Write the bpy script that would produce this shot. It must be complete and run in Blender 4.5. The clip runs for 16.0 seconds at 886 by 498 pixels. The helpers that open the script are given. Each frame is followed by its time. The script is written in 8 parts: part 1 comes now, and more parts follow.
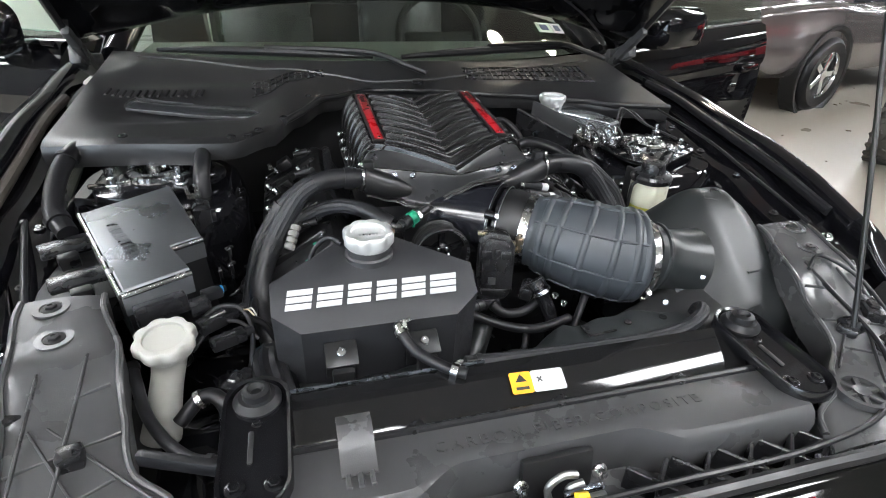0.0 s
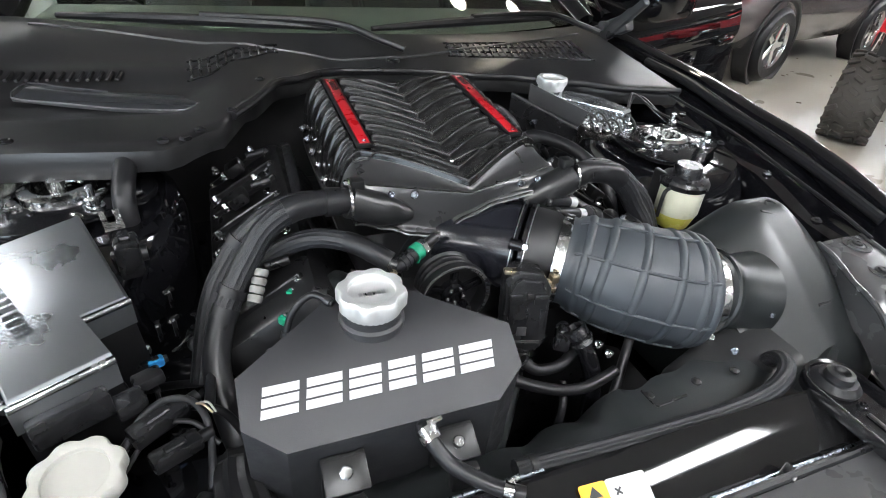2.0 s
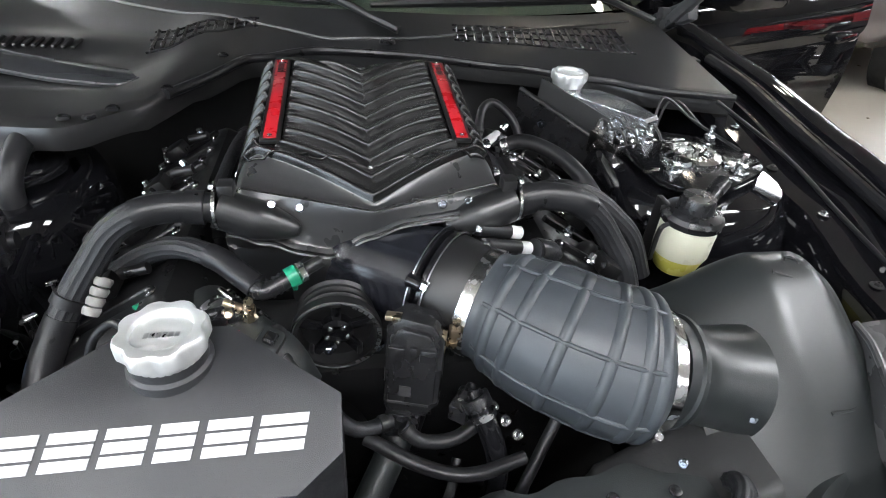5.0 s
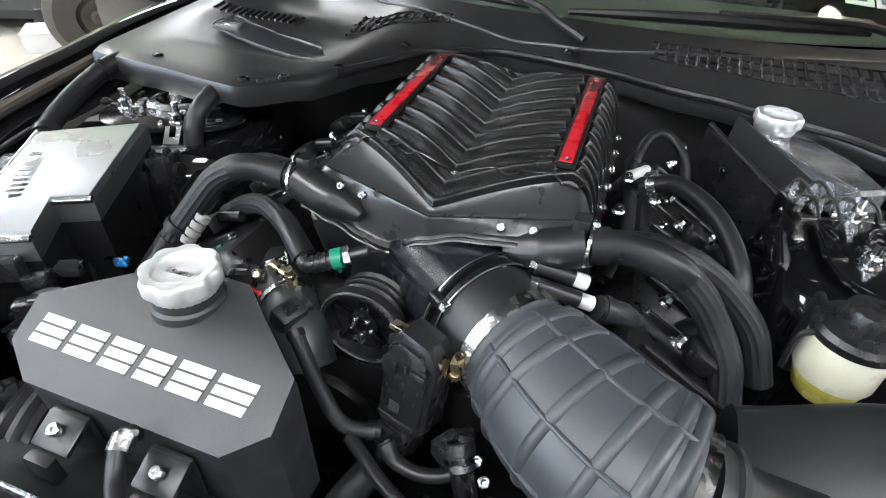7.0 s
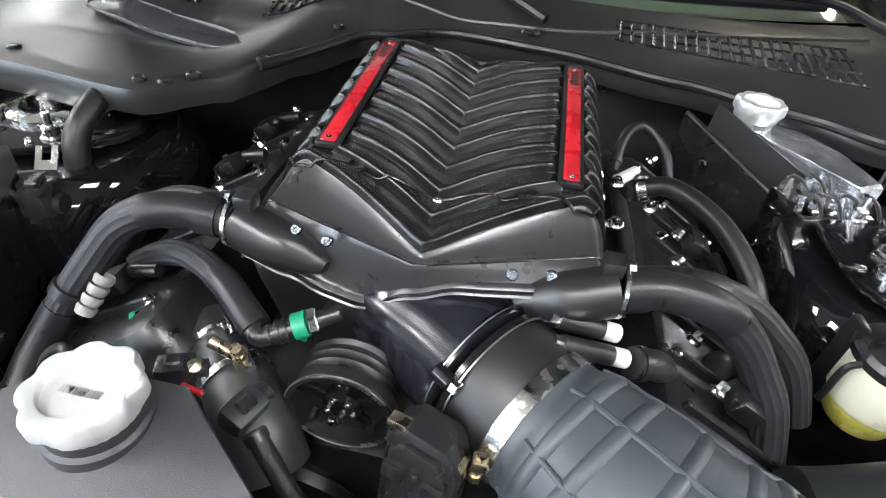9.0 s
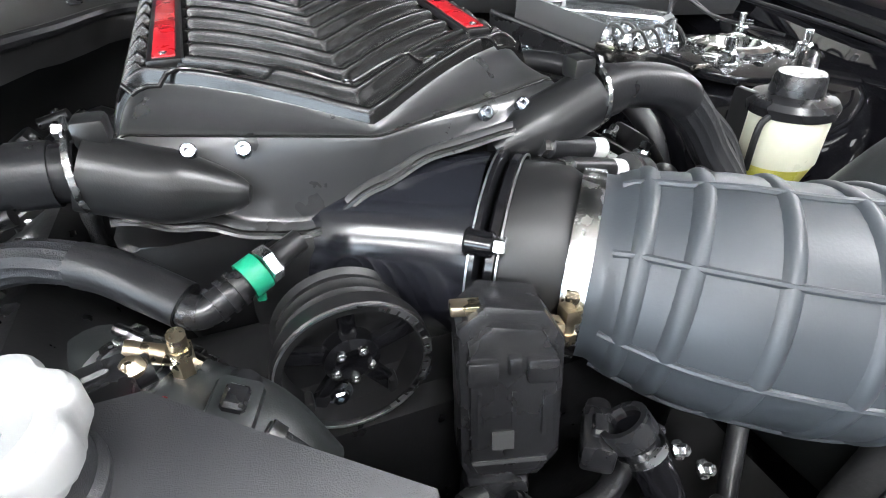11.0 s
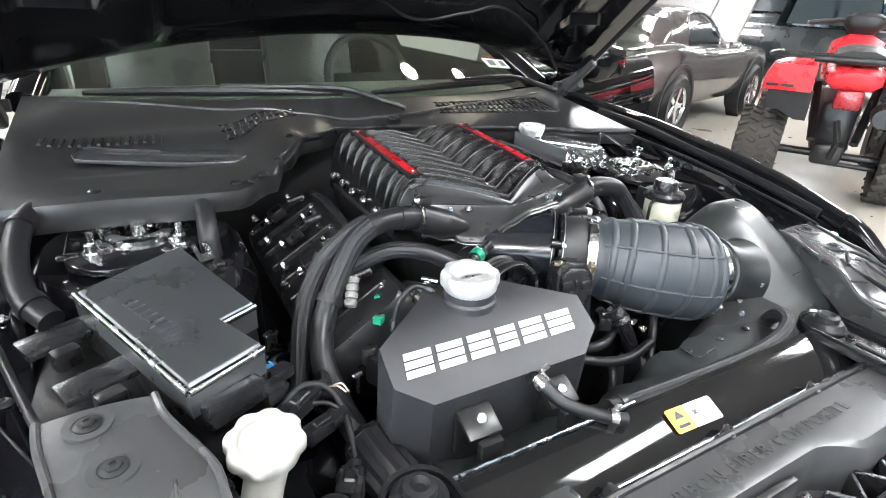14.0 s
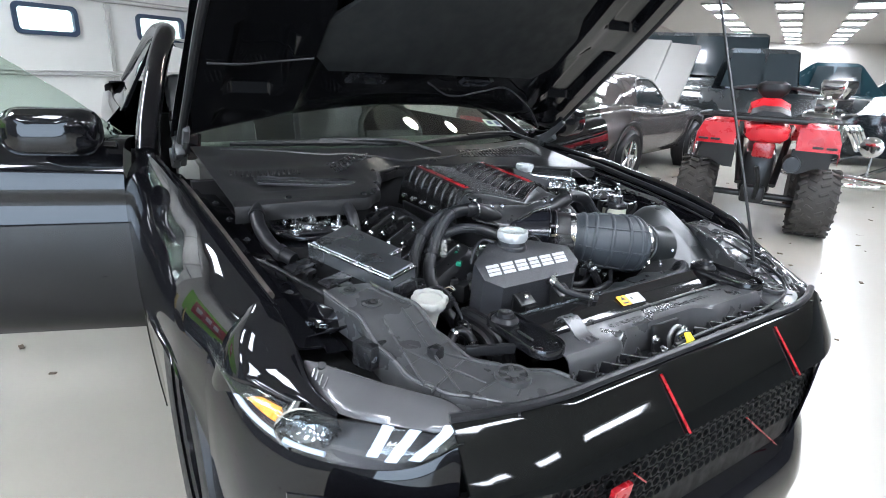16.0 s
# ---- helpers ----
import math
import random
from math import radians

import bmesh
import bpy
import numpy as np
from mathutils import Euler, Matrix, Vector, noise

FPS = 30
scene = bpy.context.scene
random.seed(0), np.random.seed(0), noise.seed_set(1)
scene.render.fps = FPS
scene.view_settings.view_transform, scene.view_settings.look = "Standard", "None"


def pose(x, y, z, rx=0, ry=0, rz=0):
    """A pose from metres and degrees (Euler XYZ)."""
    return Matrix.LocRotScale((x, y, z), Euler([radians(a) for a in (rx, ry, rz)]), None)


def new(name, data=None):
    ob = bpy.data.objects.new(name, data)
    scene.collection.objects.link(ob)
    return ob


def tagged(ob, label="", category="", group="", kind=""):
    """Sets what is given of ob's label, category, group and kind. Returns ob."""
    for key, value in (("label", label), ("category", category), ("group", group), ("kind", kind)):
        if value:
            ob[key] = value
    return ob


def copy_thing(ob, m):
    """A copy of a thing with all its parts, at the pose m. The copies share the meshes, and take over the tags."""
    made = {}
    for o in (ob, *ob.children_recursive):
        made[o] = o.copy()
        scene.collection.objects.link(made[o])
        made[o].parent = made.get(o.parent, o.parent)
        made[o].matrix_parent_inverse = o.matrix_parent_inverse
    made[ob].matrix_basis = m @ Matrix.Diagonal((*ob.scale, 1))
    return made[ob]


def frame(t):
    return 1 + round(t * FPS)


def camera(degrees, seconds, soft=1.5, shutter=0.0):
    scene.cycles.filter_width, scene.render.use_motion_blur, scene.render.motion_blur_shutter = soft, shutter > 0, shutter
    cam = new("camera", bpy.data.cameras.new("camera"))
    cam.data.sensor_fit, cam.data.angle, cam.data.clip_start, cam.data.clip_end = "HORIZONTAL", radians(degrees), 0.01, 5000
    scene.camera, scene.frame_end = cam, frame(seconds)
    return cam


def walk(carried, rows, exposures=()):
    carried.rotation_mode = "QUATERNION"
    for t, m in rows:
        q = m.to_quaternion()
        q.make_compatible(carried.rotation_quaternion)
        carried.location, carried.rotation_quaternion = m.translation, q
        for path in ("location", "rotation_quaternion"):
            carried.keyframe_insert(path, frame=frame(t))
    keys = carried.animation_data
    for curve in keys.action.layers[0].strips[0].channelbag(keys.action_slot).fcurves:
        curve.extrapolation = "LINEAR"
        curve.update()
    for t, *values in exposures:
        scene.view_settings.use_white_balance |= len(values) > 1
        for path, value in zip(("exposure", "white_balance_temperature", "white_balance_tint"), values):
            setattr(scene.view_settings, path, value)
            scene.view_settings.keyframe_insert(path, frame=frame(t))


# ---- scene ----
cam = camera(79.0, 16.0, soft=1.0)
METRES, EYE, TILT, LEAN, TURN = 2.6, 1.3, -30.0, -2.18, -15.0
EYE_X = -0.276
ROWS = [
    (0.0, 0.0, 0.0, 0.0, 0.0, 0.0, -0.0),
    (0.5, -0.0257, -0.0005, 0.0026, -4.99, -1.09, 2.11),
    (1.0, -0.033, 0.0188, 0.01, -7.03, -1.51, 2.58),
    (1.5, -0.0371, 0.0594, 0.0268, -6.79, -2.31, 2.26),
    (2.0, -0.035, 0.0853, 0.0393, -5.84, -3.54, 1.22),
    (2.5, -0.0343, 0.0948, 0.0446, -5.02, -4.48, 0.92),
    (3.0, -0.0314, 0.1008, 0.0445, -5.21, -4.86, 1.06),
    (3.5, 0.0003, 0.1198, 0.053, -4.57, -4.68, 0.56),
    (6.0, 0.089, 0.1533, 0.0646, 17.65, -7.39, -11.11),
    (6.5, 0.1152, 0.1664, 0.0719, 26.08, -8.46, -15.05),
    (7.0, 0.1237, 0.1803, 0.077, 30.62, -9.86, -17.25),
    (7.5, 0.1246, 0.1925, 0.0868, 32.35, -12.87, -18.38),
    (8.0, 0.1152, 0.2012, 0.0942, 32.7, -14.09, -19.2),
    (10.5, 0.016, 0.2313, 0.0485, -2.06, -5.12, 2.47),
    (11.0, 0.0153, 0.2381, 0.0318, -4.08, -4.2, 5.59),
    (11.5, 0.0167, 0.2363, 0.0187, -4.53, -4.25, 6.95),
    (12.0, 0.0171, 0.2159, 0.0161, -5.0, -3.82, 7.17),
    (12.5, 0.0069, 0.1683, 0.0188, -6.22, -1.7, 6.56),
    (13.0, -0.0121, 0.1199, 0.0169, -7.86, 2.08, 5.97),
    (13.5, -0.0578, 0.081, 0.014, -9.96, 3.59, 5.39),
    (14.0, -0.1139, 0.0509, 0.0048, -12.64, 4.0, 6.64),
    (14.5, -0.146, 0.0021, -0.0145, -14.78, 5.84, 7.52),
    (15.0, -0.1818, -0.0605, -0.04, -15.14, 7.73, 7.63),
    (15.5, -0.2104, -0.1031, -0.0555, -15.04, 8.66, 7.64),
    (16.0, -0.2526, -0.1479, -0.0768, -15.84, 9.27, 8.24),
]
walk(cam, [(t, pose(EYE_X, 0, EYE, TILT, LEAN, TURN) @ pose(METRES * x, METRES * y, METRES * z, 90 + pitch, roll, yaw)) for t, x, y, z, yaw, pitch, roll in ROWS],
     [(0.0, 0.0, 6500, 10), (2.5, 0.06, 6500, 10), (3.5, 0.13, 6500, 10), (6.0, 0.19, 6500, 10), (8.0, 0.34, 6500, 10), (10.5, 0.82, 6500, 10), (12.0, 0.77, 6500, 10), (13.0, 0.69, 6500, 10), (14.5, 0.62, 6450, 10), (15.0, 0.37, 6400, 10), (15.5, 0.2, 6300, 10), (16.0, -0.03, 5950, 10)])

# ---------- lights and world ----------
world = bpy.data.worlds.new("world")
scene.world = world
world.use_nodes = True
world.node_tree.nodes["Background"].inputs[0].default_value = (0.8, 0.88, 1.0, 1)
world.node_tree.nodes["Background"].inputs[1].default_value = 0.25

# ---------- materials ----------
def mat(name, col, rough=0.5, metal=0.0, var=0.18, scale=18.0, bump=0.15, bscale=260.0, coat=0.0, spec=0.5,
        rvar=0.12, flat=False):
    """A node material: base colour broken up at two scales, uneven gloss, fine relief."""
    m = bpy.data.materials.new(name)
    m.use_nodes = True
    nt = m.node_tree
    b = nt.nodes["Principled BSDF"]
    b.inputs["Base Color"].default_value = (*col, 1)
    b.inputs["Roughness"].default_value = rough
    b.inputs["Metallic"].default_value = metal
    b.inputs["Coat Weight"].default_value = coat
    b.inputs["Coat Roughness"].default_value = 0.04
    b.inputs["Specular IOR Level"].default_value = spec
    if flat:
        return m
    tc = nt.nodes.new("ShaderNodeTexCoord")
    n1 = nt.nodes.new("ShaderNodeTexNoise")
    n1.inputs["Scale"].default_value, n1.inputs["Detail"].default_value = scale, 6
    n2 = nt.nodes.new("ShaderNodeTexNoise")
    n2.inputs["Scale"].default_value, n2.inputs["Detail"].default_value = bscale, 3
    nt.links.new(tc.outputs["Object"], n1.inputs["Vector"])
    nt.links.new(tc.outputs["Object"], n2.inputs["Vector"])
    mix = nt.nodes.new("ShaderNodeMix")
    mix.data_type = "RGBA"
    mix.inputs[6].default_value = (*[max(0, c * (1 - var)) for c in col], 1)
    mix.inputs[7].default_value = (*[min(1, c * (1 + var)) for c in col], 1)
    nt.links.new(n1.outputs["Fac"], mix.inputs[0])
    nt.links.new(mix.outputs[2], b.inputs["Base Color"])
    mr = nt.nodes.new("ShaderNodeMapRange")
    mr.inputs[1].default_value, mr.inputs[2].default_value = 0.3, 0.7
    mr.inputs[3].default_value, mr.inputs[4].default_value = max(0.02, rough - rvar), min(1, rough + rvar)
    nt.links.new(n1.outputs["Fac"], mr.inputs[0])
    nt.links.new(mr.outputs[0], b.inputs["Roughness"])
    if bump:
        bp = nt.nodes.new("ShaderNodeBump")
        bp.inputs["Strength"].default_value, bp.inputs["Distance"].default_value = bump, 0.001
        nt.links.new(n2.outputs["Fac"], bp.inputs["Height"])
        nt.links.new(bp.outputs["Normal"], b.inputs["Normal"])
    return m


def glow(name, col, strength):
    m = bpy.data.materials.new(name)
    m.use_nodes = True
    b = m.node_tree.nodes["Principled BSDF"]
    b.inputs["Base Color"].default_value = (*col, 1)
    b.inputs["Emission Color"].default_value = (*col, 1)
    b.inputs["Emission Strength"].default_value = strength
    return m


def glass(name, col, rough=0.0, ior=1.45):
    m = bpy.data.materials.new(name)
    m.use_nodes = True
    b = m.node_tree.nodes["Principled BSDF"]
    b.inputs["Base Color"].default_value = (*col, 1)
    b.inputs["Roughness"].default_value = rough
    b.inputs["Transmission Weight"].default_value = 1.0
    b.inputs["IOR"].default_value = ior
    return m


PAINT = mat("black_paint", (0.0045, 0.0045, 0.0055), 0.03, var=0.1, scale=3, bump=0.0, rvar=0.01, spec=0.46)
PLASTIC = mat("black_plastic", (0.013, 0.013, 0.0142), 0.27, var=0.15, scale=30, bump=0.12, bscale=700, rvar=0.06)
GREYPL = mat("grey_plastic", (0.049, 0.049, 0.0505), 0.30, var=0.15, scale=9, bump=0.12, bscale=600, rvar=0.07)
DARKPL = mat("charcoal_plastic", (0.019, 0.0215, 0.022), 0.4, var=0.12, scale=8, bump=0.15, bscale=800, rvar=0.05)
COWL = mat("cowl_plastic", (0.018, 0.018, 0.0185), 0.33, var=0.12, scale=5, bump=0.12, bscale=900, rvar=0.05)
RUBBER = mat("black_rubber", (0.012, 0.012, 0.0132), 0.34, spec=0.29, var=0.2, scale=25, bump=0.15, bscale=500, rvar=0.07)
BELLOW = mat("ribbed_rubber", (0.034, 0.039, 0.045), 0.46, var=0.2, scale=16, bump=0.08, bscale=500)
BRAID = mat("braided_sleeve", (0.017, 0.0175, 0.0195), 0.4, spec=0.32, var=0.4, scale=120, bump=0.6, bscale=900)
POWDER = mat("black_powder_coat", (0.011, 0.011, 0.0115), 0.33, var=0.1, scale=20, bump=0.08, bscale=900, rvar=0.04)
LIDM = mat("satin_black_lid", (0.0085, 0.0083, 0.0083), 0.22, spec=0.4, var=0.08, scale=20, bump=0.05, bscale=900, rvar=0.03)
GLOSSB = mat("gloss_black_metal", (0.006, 0.006, 0.007), 0.15, var=0.1, scale=10, bump=0.03, bscale=300, rvar=0.03)
MATTB = mat("matte_black_anodised", (0.008, 0.008, 0.0085), 0.42, var=0.1, scale=30, bump=0.03, rvar=0.04)
TANKM = mat("textured_black_coating", (0.024, 0.0245, 0.027), 0.40, var=0.12, scale=30, bump=0.35, bscale=1500)
ALU = mat("machined_aluminium", (0.66, 0.67, 0.67), 0.36, 0.6, var=0.04, scale=60, bump=0.03, rvar=0.03)
ALUB = mat("brushed_aluminium", (0.55, 0.56, 0.57), 0.34, 1.0, var=0.15, scale=40, bump=0.15, bscale=400)
STEEL = mat("zinc_steel", (0.6, 0.6, 0.6), 0.22, 1.0, var=0.25, scale=80)
BOLT = mat("bright_bolt", (0.75, 0.76, 0.78), 0.18, 1.0, var=0.2, scale=90)
DKBOLT = mat("dark_zinc_bolt", (0.22, 0.24, 0.27), 0.24, 1.0, var=0.2, scale=90)
BRASS = mat("brass", (0.55, 0.46, 0.33), 0.3, 1.0, var=0.2, scale=90)
RED = mat("red_enamel", (0.33, 0.010, 0.016), 0.3, var=0.12, scale=60, bump=0.2, coat=0.5)
WHITE = mat("white_vinyl", (0.46, 0.46, 0.46), 0.45, var=0.04, scale=60, bump=0.1)
YELLOW = mat("yellow_plastic", (0.8, 0.55, 0.02), 0.4, var=0.08, scale=30)
ORANGE = mat("orange_print", (0.85, 0.36, 0.01), 0.4, var=0.06, scale=30)
GREEN = mat("green_clip", (0.008, 0.22, 0.12), 0.4, var=0.1, scale=60)
BLUE = mat("blue_clip", (0.02, 0.2, 0.5), 0.4, var=0.1, scale=60)
NATURAL = mat("milky_plastic", (0.35, 0.345, 0.315), 0.38, var=0.08, scale=25)
FLUID = mat("translucent_reservoir", (0.72, 0.72, 0.58), 0.35, var=0.06, scale=25)
FLUIDY = mat("yellow_fluid", (0.62, 0.58, 0.12), 0.3, var=0.1, scale=25)
CLEAR = glass("window_glass", (0.62, 0.72, 0.64))
LENS = glass("headlamp_lens", (0.93, 0.95, 0.97))
BLACK = mat("dull_black", (0.014, 0.014, 0.0145), 0.5, var=0.2, scale=20)

# Near-black finish for castings and plastic deep in the bay.
DEEP = mat("deep_black", (0.0065, 0.0065, 0.007), 0.36, var=0.3, scale=40, bump=0.2, bscale=300)

# ---------- mesh helpers ----------
ORG = {}


def V(*a):
    return Vector(a)


def thing(name, label, category, at, group="", kind=""):
    ob = new(name)
    ob.empty_display_size = 0.05
    ob.location = at
    ORG[ob] = Vector(at)
    return tagged(ob, label, category, group, kind)


def mesh_of(name, bm, m, org=None, angle=35):
    bmesh.ops.remove_doubles(bm, verts=bm.verts, dist=1e-6)
    bmesh.ops.recalc_face_normals(bm, faces=bm.faces)
    if org is not None:
        bmesh.ops.translate(bm, verts=bm.verts, vec=-org)
    me = bpy.data.meshes.new(name)
    bm.to_mesh(me)
    bm.free()
    me.shade_smooth()
    me.set_sharp_from_angle(angle=radians(angle))
    for q in (m if isinstance(m, (list, tuple)) else [m]):
        me.materials.append(q)
    return me


def part(name, bm, m, parent, label="", angle=35):
    """One mesh object under a thing or a part; the bmesh is in world metres."""
    ob = new(name, mesh_of(name, bm, m, ORG[parent], angle))
    ob.parent = parent
    ORG[ob] = ORG[parent]
    return tagged(ob, label)


def solid(name, bm, m, label, category, at=(0, 0, 0), group="", kind="", angle=35):
    """A top-level thing of one mesh."""
    ob = new(name, mesh_of(name, bm, m, Vector(at), angle))
    ob.location = at
    ORG[ob] = Vector(at)
    return tagged(ob, label, category, group, kind)


def box(bm, c, s, rot=None, bev=0.0, seg=2):
    mtx = Matrix.Translation(c) @ (rot or Matrix()) @ Matrix.Diagonal((*s, 1))
    vs = bmesh.ops.create_cube(bm, size=1.0, matrix=mtx)["verts"]
    if bev:
        es = {e for v in vs for e in v.link_edges}
        bmesh.ops.bevel(bm, geom=list(es), offset=bev, segments=seg, affect="EDGES", profile=0.5)
    return bm


def rz(a):
    return Matrix.Rotation(radians(a), 4, "Z")


def rx(a):
    return Matrix.Rotation(radians(a), 4, "X")


def ry(a):
    return Matrix.Rotation(radians(a), 4, "Y")


def along(a, b):
    """A frame at a whose z runs towards b."""
    d = Vector(b) - Vector(a)
    return Matrix.Translation(a) @ d.to_track_quat("Z", "Y").to_matrix().to_4x4()


def lathe(bm, prof, m=None, seg=24, cap=True):
    """Turn (radius, height) pairs about z, then place by m."""
    m = m or Matrix()
    rings = []
    for r, z in prof:
        rings.append([bm.verts.new(m @ V(r * math.cos(2 * math.pi * i / seg), r * math.sin(2 * math.pi * i / seg), z)) for i in range(seg)])
    for p, q in zip(rings, rings[1:]):
        for i in range(seg):
            j = (i + 1) % seg
            bm.faces.new((p[i], p[j], q[j], q[i]))
    if cap:
        bm.faces.new(list(reversed(rings[0])))
        bm.faces.new(rings[-1])
    return bm


def cyl(bm, a, b, r, r2=None, seg=20, bev=0.0):
    h = (Vector(b) - Vector(a)).length
    r2 = r if r2 is None else r2
    prof = [(r, 0), (r2, h)] if not bev else [(r - bev, 0), (r, bev), (r2, h - bev), (r2 - bev, h)]
    return lathe(bm, prof, along(a, b), seg)


def spline(pts, steps=8):
    """Catmull-Rom through the points."""
    P = [Vector(p) for p in pts]
    P = [2 * P[0] - P[1]] + P + [2 * P[-1] - P[-2]]
    out = []
    for i in range(1, len(P) - 2):
        a, b, c, d = P[i - 1:i + 3]
        for k in range(steps):
            t = k / steps
            out.append(0.5 * (2 * b + (c - a) * t + (2 * a - 5 * b + 4 * c - d) * t * t + (3 * b - a - 3 * c + d) * t ** 3))
    out.append(P[-2])
    return out


def tube(bm, pts, r, seg=14, steps=8, cap=True, flute=0.0, nfl=0):
    """A hose through pts. r: a number or a function of 0..1; flute: ripple round the hose."""
    C = spline(pts, steps) if steps > 1 else [Vector(p) for p in pts]
    n = len(C)
    T = [(C[min(i + 1, n - 1)] - C[max(i - 1, 0)]).normalized() for i in range(n)]
    up = T[0].orthogonal().normalized()
    rings = []
    for i in range(n):
        up = (up - T[i] * up.dot(T[i])).normalized()
        sd = T[i].cross(up)
        rr = r(i / (n - 1)) if callable(r) else r
        ring = []
        for k in range(seg):
            a = 2 * math.pi * k / seg
            q = rr * (1 + (flute * math.cos(nfl * a) if nfl else 0))
            ring.append(bm.verts.new(C[i] + up * (q * math.cos(a)) + sd * (q * math.sin(a))))
        rings.append(ring)
    for p, q in zip(rings, rings[1:]):
        for k in range(seg):
            j = (k + 1) % seg
            bm.faces.new((p[k], p[j], q[j], q[k]))
    if cap:
        bm.faces.new(list(reversed(rings[0])))
        bm.faces.new(rings[-1])
    return bm


def loft(bm, loops, closed=True, cap0=True, cap1=True):
    R = [[bm.verts.new(p) for p in L] for L in loops]
    n = len(R[0])
    for p, q in zip(R, R[1:]):
        for k in range(n if closed else n - 1):
            j = (k + 1) % n
            try:
                bm.faces.new((p[k], p[j], q[j], q[k]))
            except ValueError:
                pass
    if closed and cap0:
        bm.faces.new(list(reversed(R[0])))
    if closed and cap1:
        bm.faces.new(R[-1])
    return bm


def sheet(bm, rows, thick=0.003, down=V(0, 0, -1)):
    """A surface through a grid of points, given thickness along down."""
    d = down * thick
    A = [[bm.verts.new(p) for p in r] for r in rows]
    Bq = [[bm.verts.new(Vector(p) + d) for p in r] for r in rows]
    n, m = len(rows), len(rows[0])
    for i in range(n - 1):
        for j in range(m - 1):
            bm.faces.new((A[i][j], A[i][j + 1], A[i + 1][j + 1], A[i + 1][j]))
            bm.faces.new((Bq[i][j], Bq[i + 1][j], Bq[i + 1][j + 1], Bq[i][j + 1]))
    for i in range(n - 1):
        for j in (0, m - 1):
            bm.faces.new((A[i][j], A[i + 1][j], Bq[i + 1][j], Bq[i][j]))
    for j in range(m - 1):
        for i in (0, n - 1):
            bm.faces.new((A[i][j], A[i][j + 1], Bq[i][j + 1], Bq[i][j]))
    return bm


def plate(bm, poly, h, m=None, bev=0.0):
    """A flat plate: an outline in x, y, raised by h along z, placed by m."""
    m = m or Matrix()
    a = [bm.verts.new(m @ V(x, y, 0)) for x, y in poly]
    f = bm.faces.new(a)
    g = bmesh.ops.extrude_face_region(bm, geom=[f])
    vs = [v for v in g["geom"] if isinstance(v, bmesh.types.BMVert)]
    d = (m.to_3x3() @ V(0, 0, h))
    bmesh.ops.translate(bm, verts=vs, vec=d)
    if bev:
        top = [q for q in g["geom"] if isinstance(q, bmesh.types.BMFace)]
        es = {e for q in top for e in q.edges}
        bmesh.ops.bevel(bm, geom=list(es), offset=bev, segments=2, affect="EDGES", profile=0.5)
    return bm


def rrect(w, h, r, n=4):
    """A rounded rectangle round the origin."""
    out = []
    for cx, cy, a0 in ((w / 2 - r, h / 2 - r, 0), (-w / 2 + r, h / 2 - r, 90), (-w / 2 + r, -h / 2 + r, 180), (w / 2 - r, -h / 2 + r, 270)):
        for i in range(n + 1):
            a = radians(a0 + 90 * i / n)
            out.append((cx + r * math.cos(a), cy + r * math.sin(a)))
    return out


def lerp(t, a, b):
    return a + (b - a) * t


def curve_at(x, table):
    """Smooth reading of a table of (x, value)."""
    if x <= table[0][0]:
        return table[0][1]
    for (a, p), (b, q) in zip(table, table[1:]):
        if x <= b:
            t = (x - a) / (b - a)
            t = t * t * (3 - 2 * t)
            return p + (q - p) * t
    return table[-1][1]


def bolt(name, at, n, r, parent, m=None, h=0.006, label="", washer=True):
    """A flanged hex bolt, head along n."""
    bm = bmesh.new()
    f = along(at, Vector(at) + Vector(n))
    if washer:
        lathe(bm, [(r * 1.55, 0), (r * 1.55, h * 0.25), (r * 1.2, h * 0.4)], f, 18)
    lathe(bm, [(r, h * 0.2), (r, h * 0.85), (r * 0.8, h), (r * 0.4, h), (r * 0.35, h * 0.7)], f, 6 if washer else 12)
    return part(name, bm, m or BOLT, parent, label)


def ring(bm, a, b, r, w, seg=28):
    """A flat band round the axis a-b."""
    h = (Vector(b) - Vector(a)).length
    return lathe(bm, [(r - w, 0), (r, 0), (r, h), (r - w, h), (r - w, 0)], along(a, b), seg, cap=False)


# ---------- the workshop hall ----------
HALL = rz(25.0)


def hall(u, v, z=0.0):
    return HALL @ V(u, v, z)


CONCRETE = mat("polished_concrete", (0.36, 0.335, 0.285), 0.32, var=0.12, scale=1.6, bump=0.1, bscale=60, rvar=0.05)
WALLP = mat("cream_wall_paint", (0.45, 0.43, 0.40), 0.6, var=0.06, scale=5, bump=0.2, bscale=120)
# Unseen south and west walls, toned dark to shape the car's reflections.
DARKW = mat("dark_unseen_wall", (0.15, 0.155, 0.165), 0.6, var=0.1, scale=4, bump=0.2, bscale=120)
DOORP = mat("cream_door_steel", (0.68, 0.67, 0.63), 0.45, var=0.05, scale=4, bump=0.3, bscale=160)
DOORS = mat("door_stile_steel", (0.42, 0.41, 0.38), 0.45, var=0.1, scale=8)
CEILP = mat("ceiling_tiles", (0.36, 0.35, 0.34), 0.8, var=0.1, scale=6, bump=0.3, bscale=90)
PANEL = glow("ceiling_lamp_diffuser", (0.95, 0.97, 1.0), 42.0)
DAY = glow("daylight_backdrop", (0.9, 0.95, 1.0), 3.0)
SEAL = mat("blue_black_window_seal", (0.03, 0.05, 0.09), 0.5)
U0, U1, V0, V1, ZC = -7.0, 34.0, -9.0, 5.5, 3.3

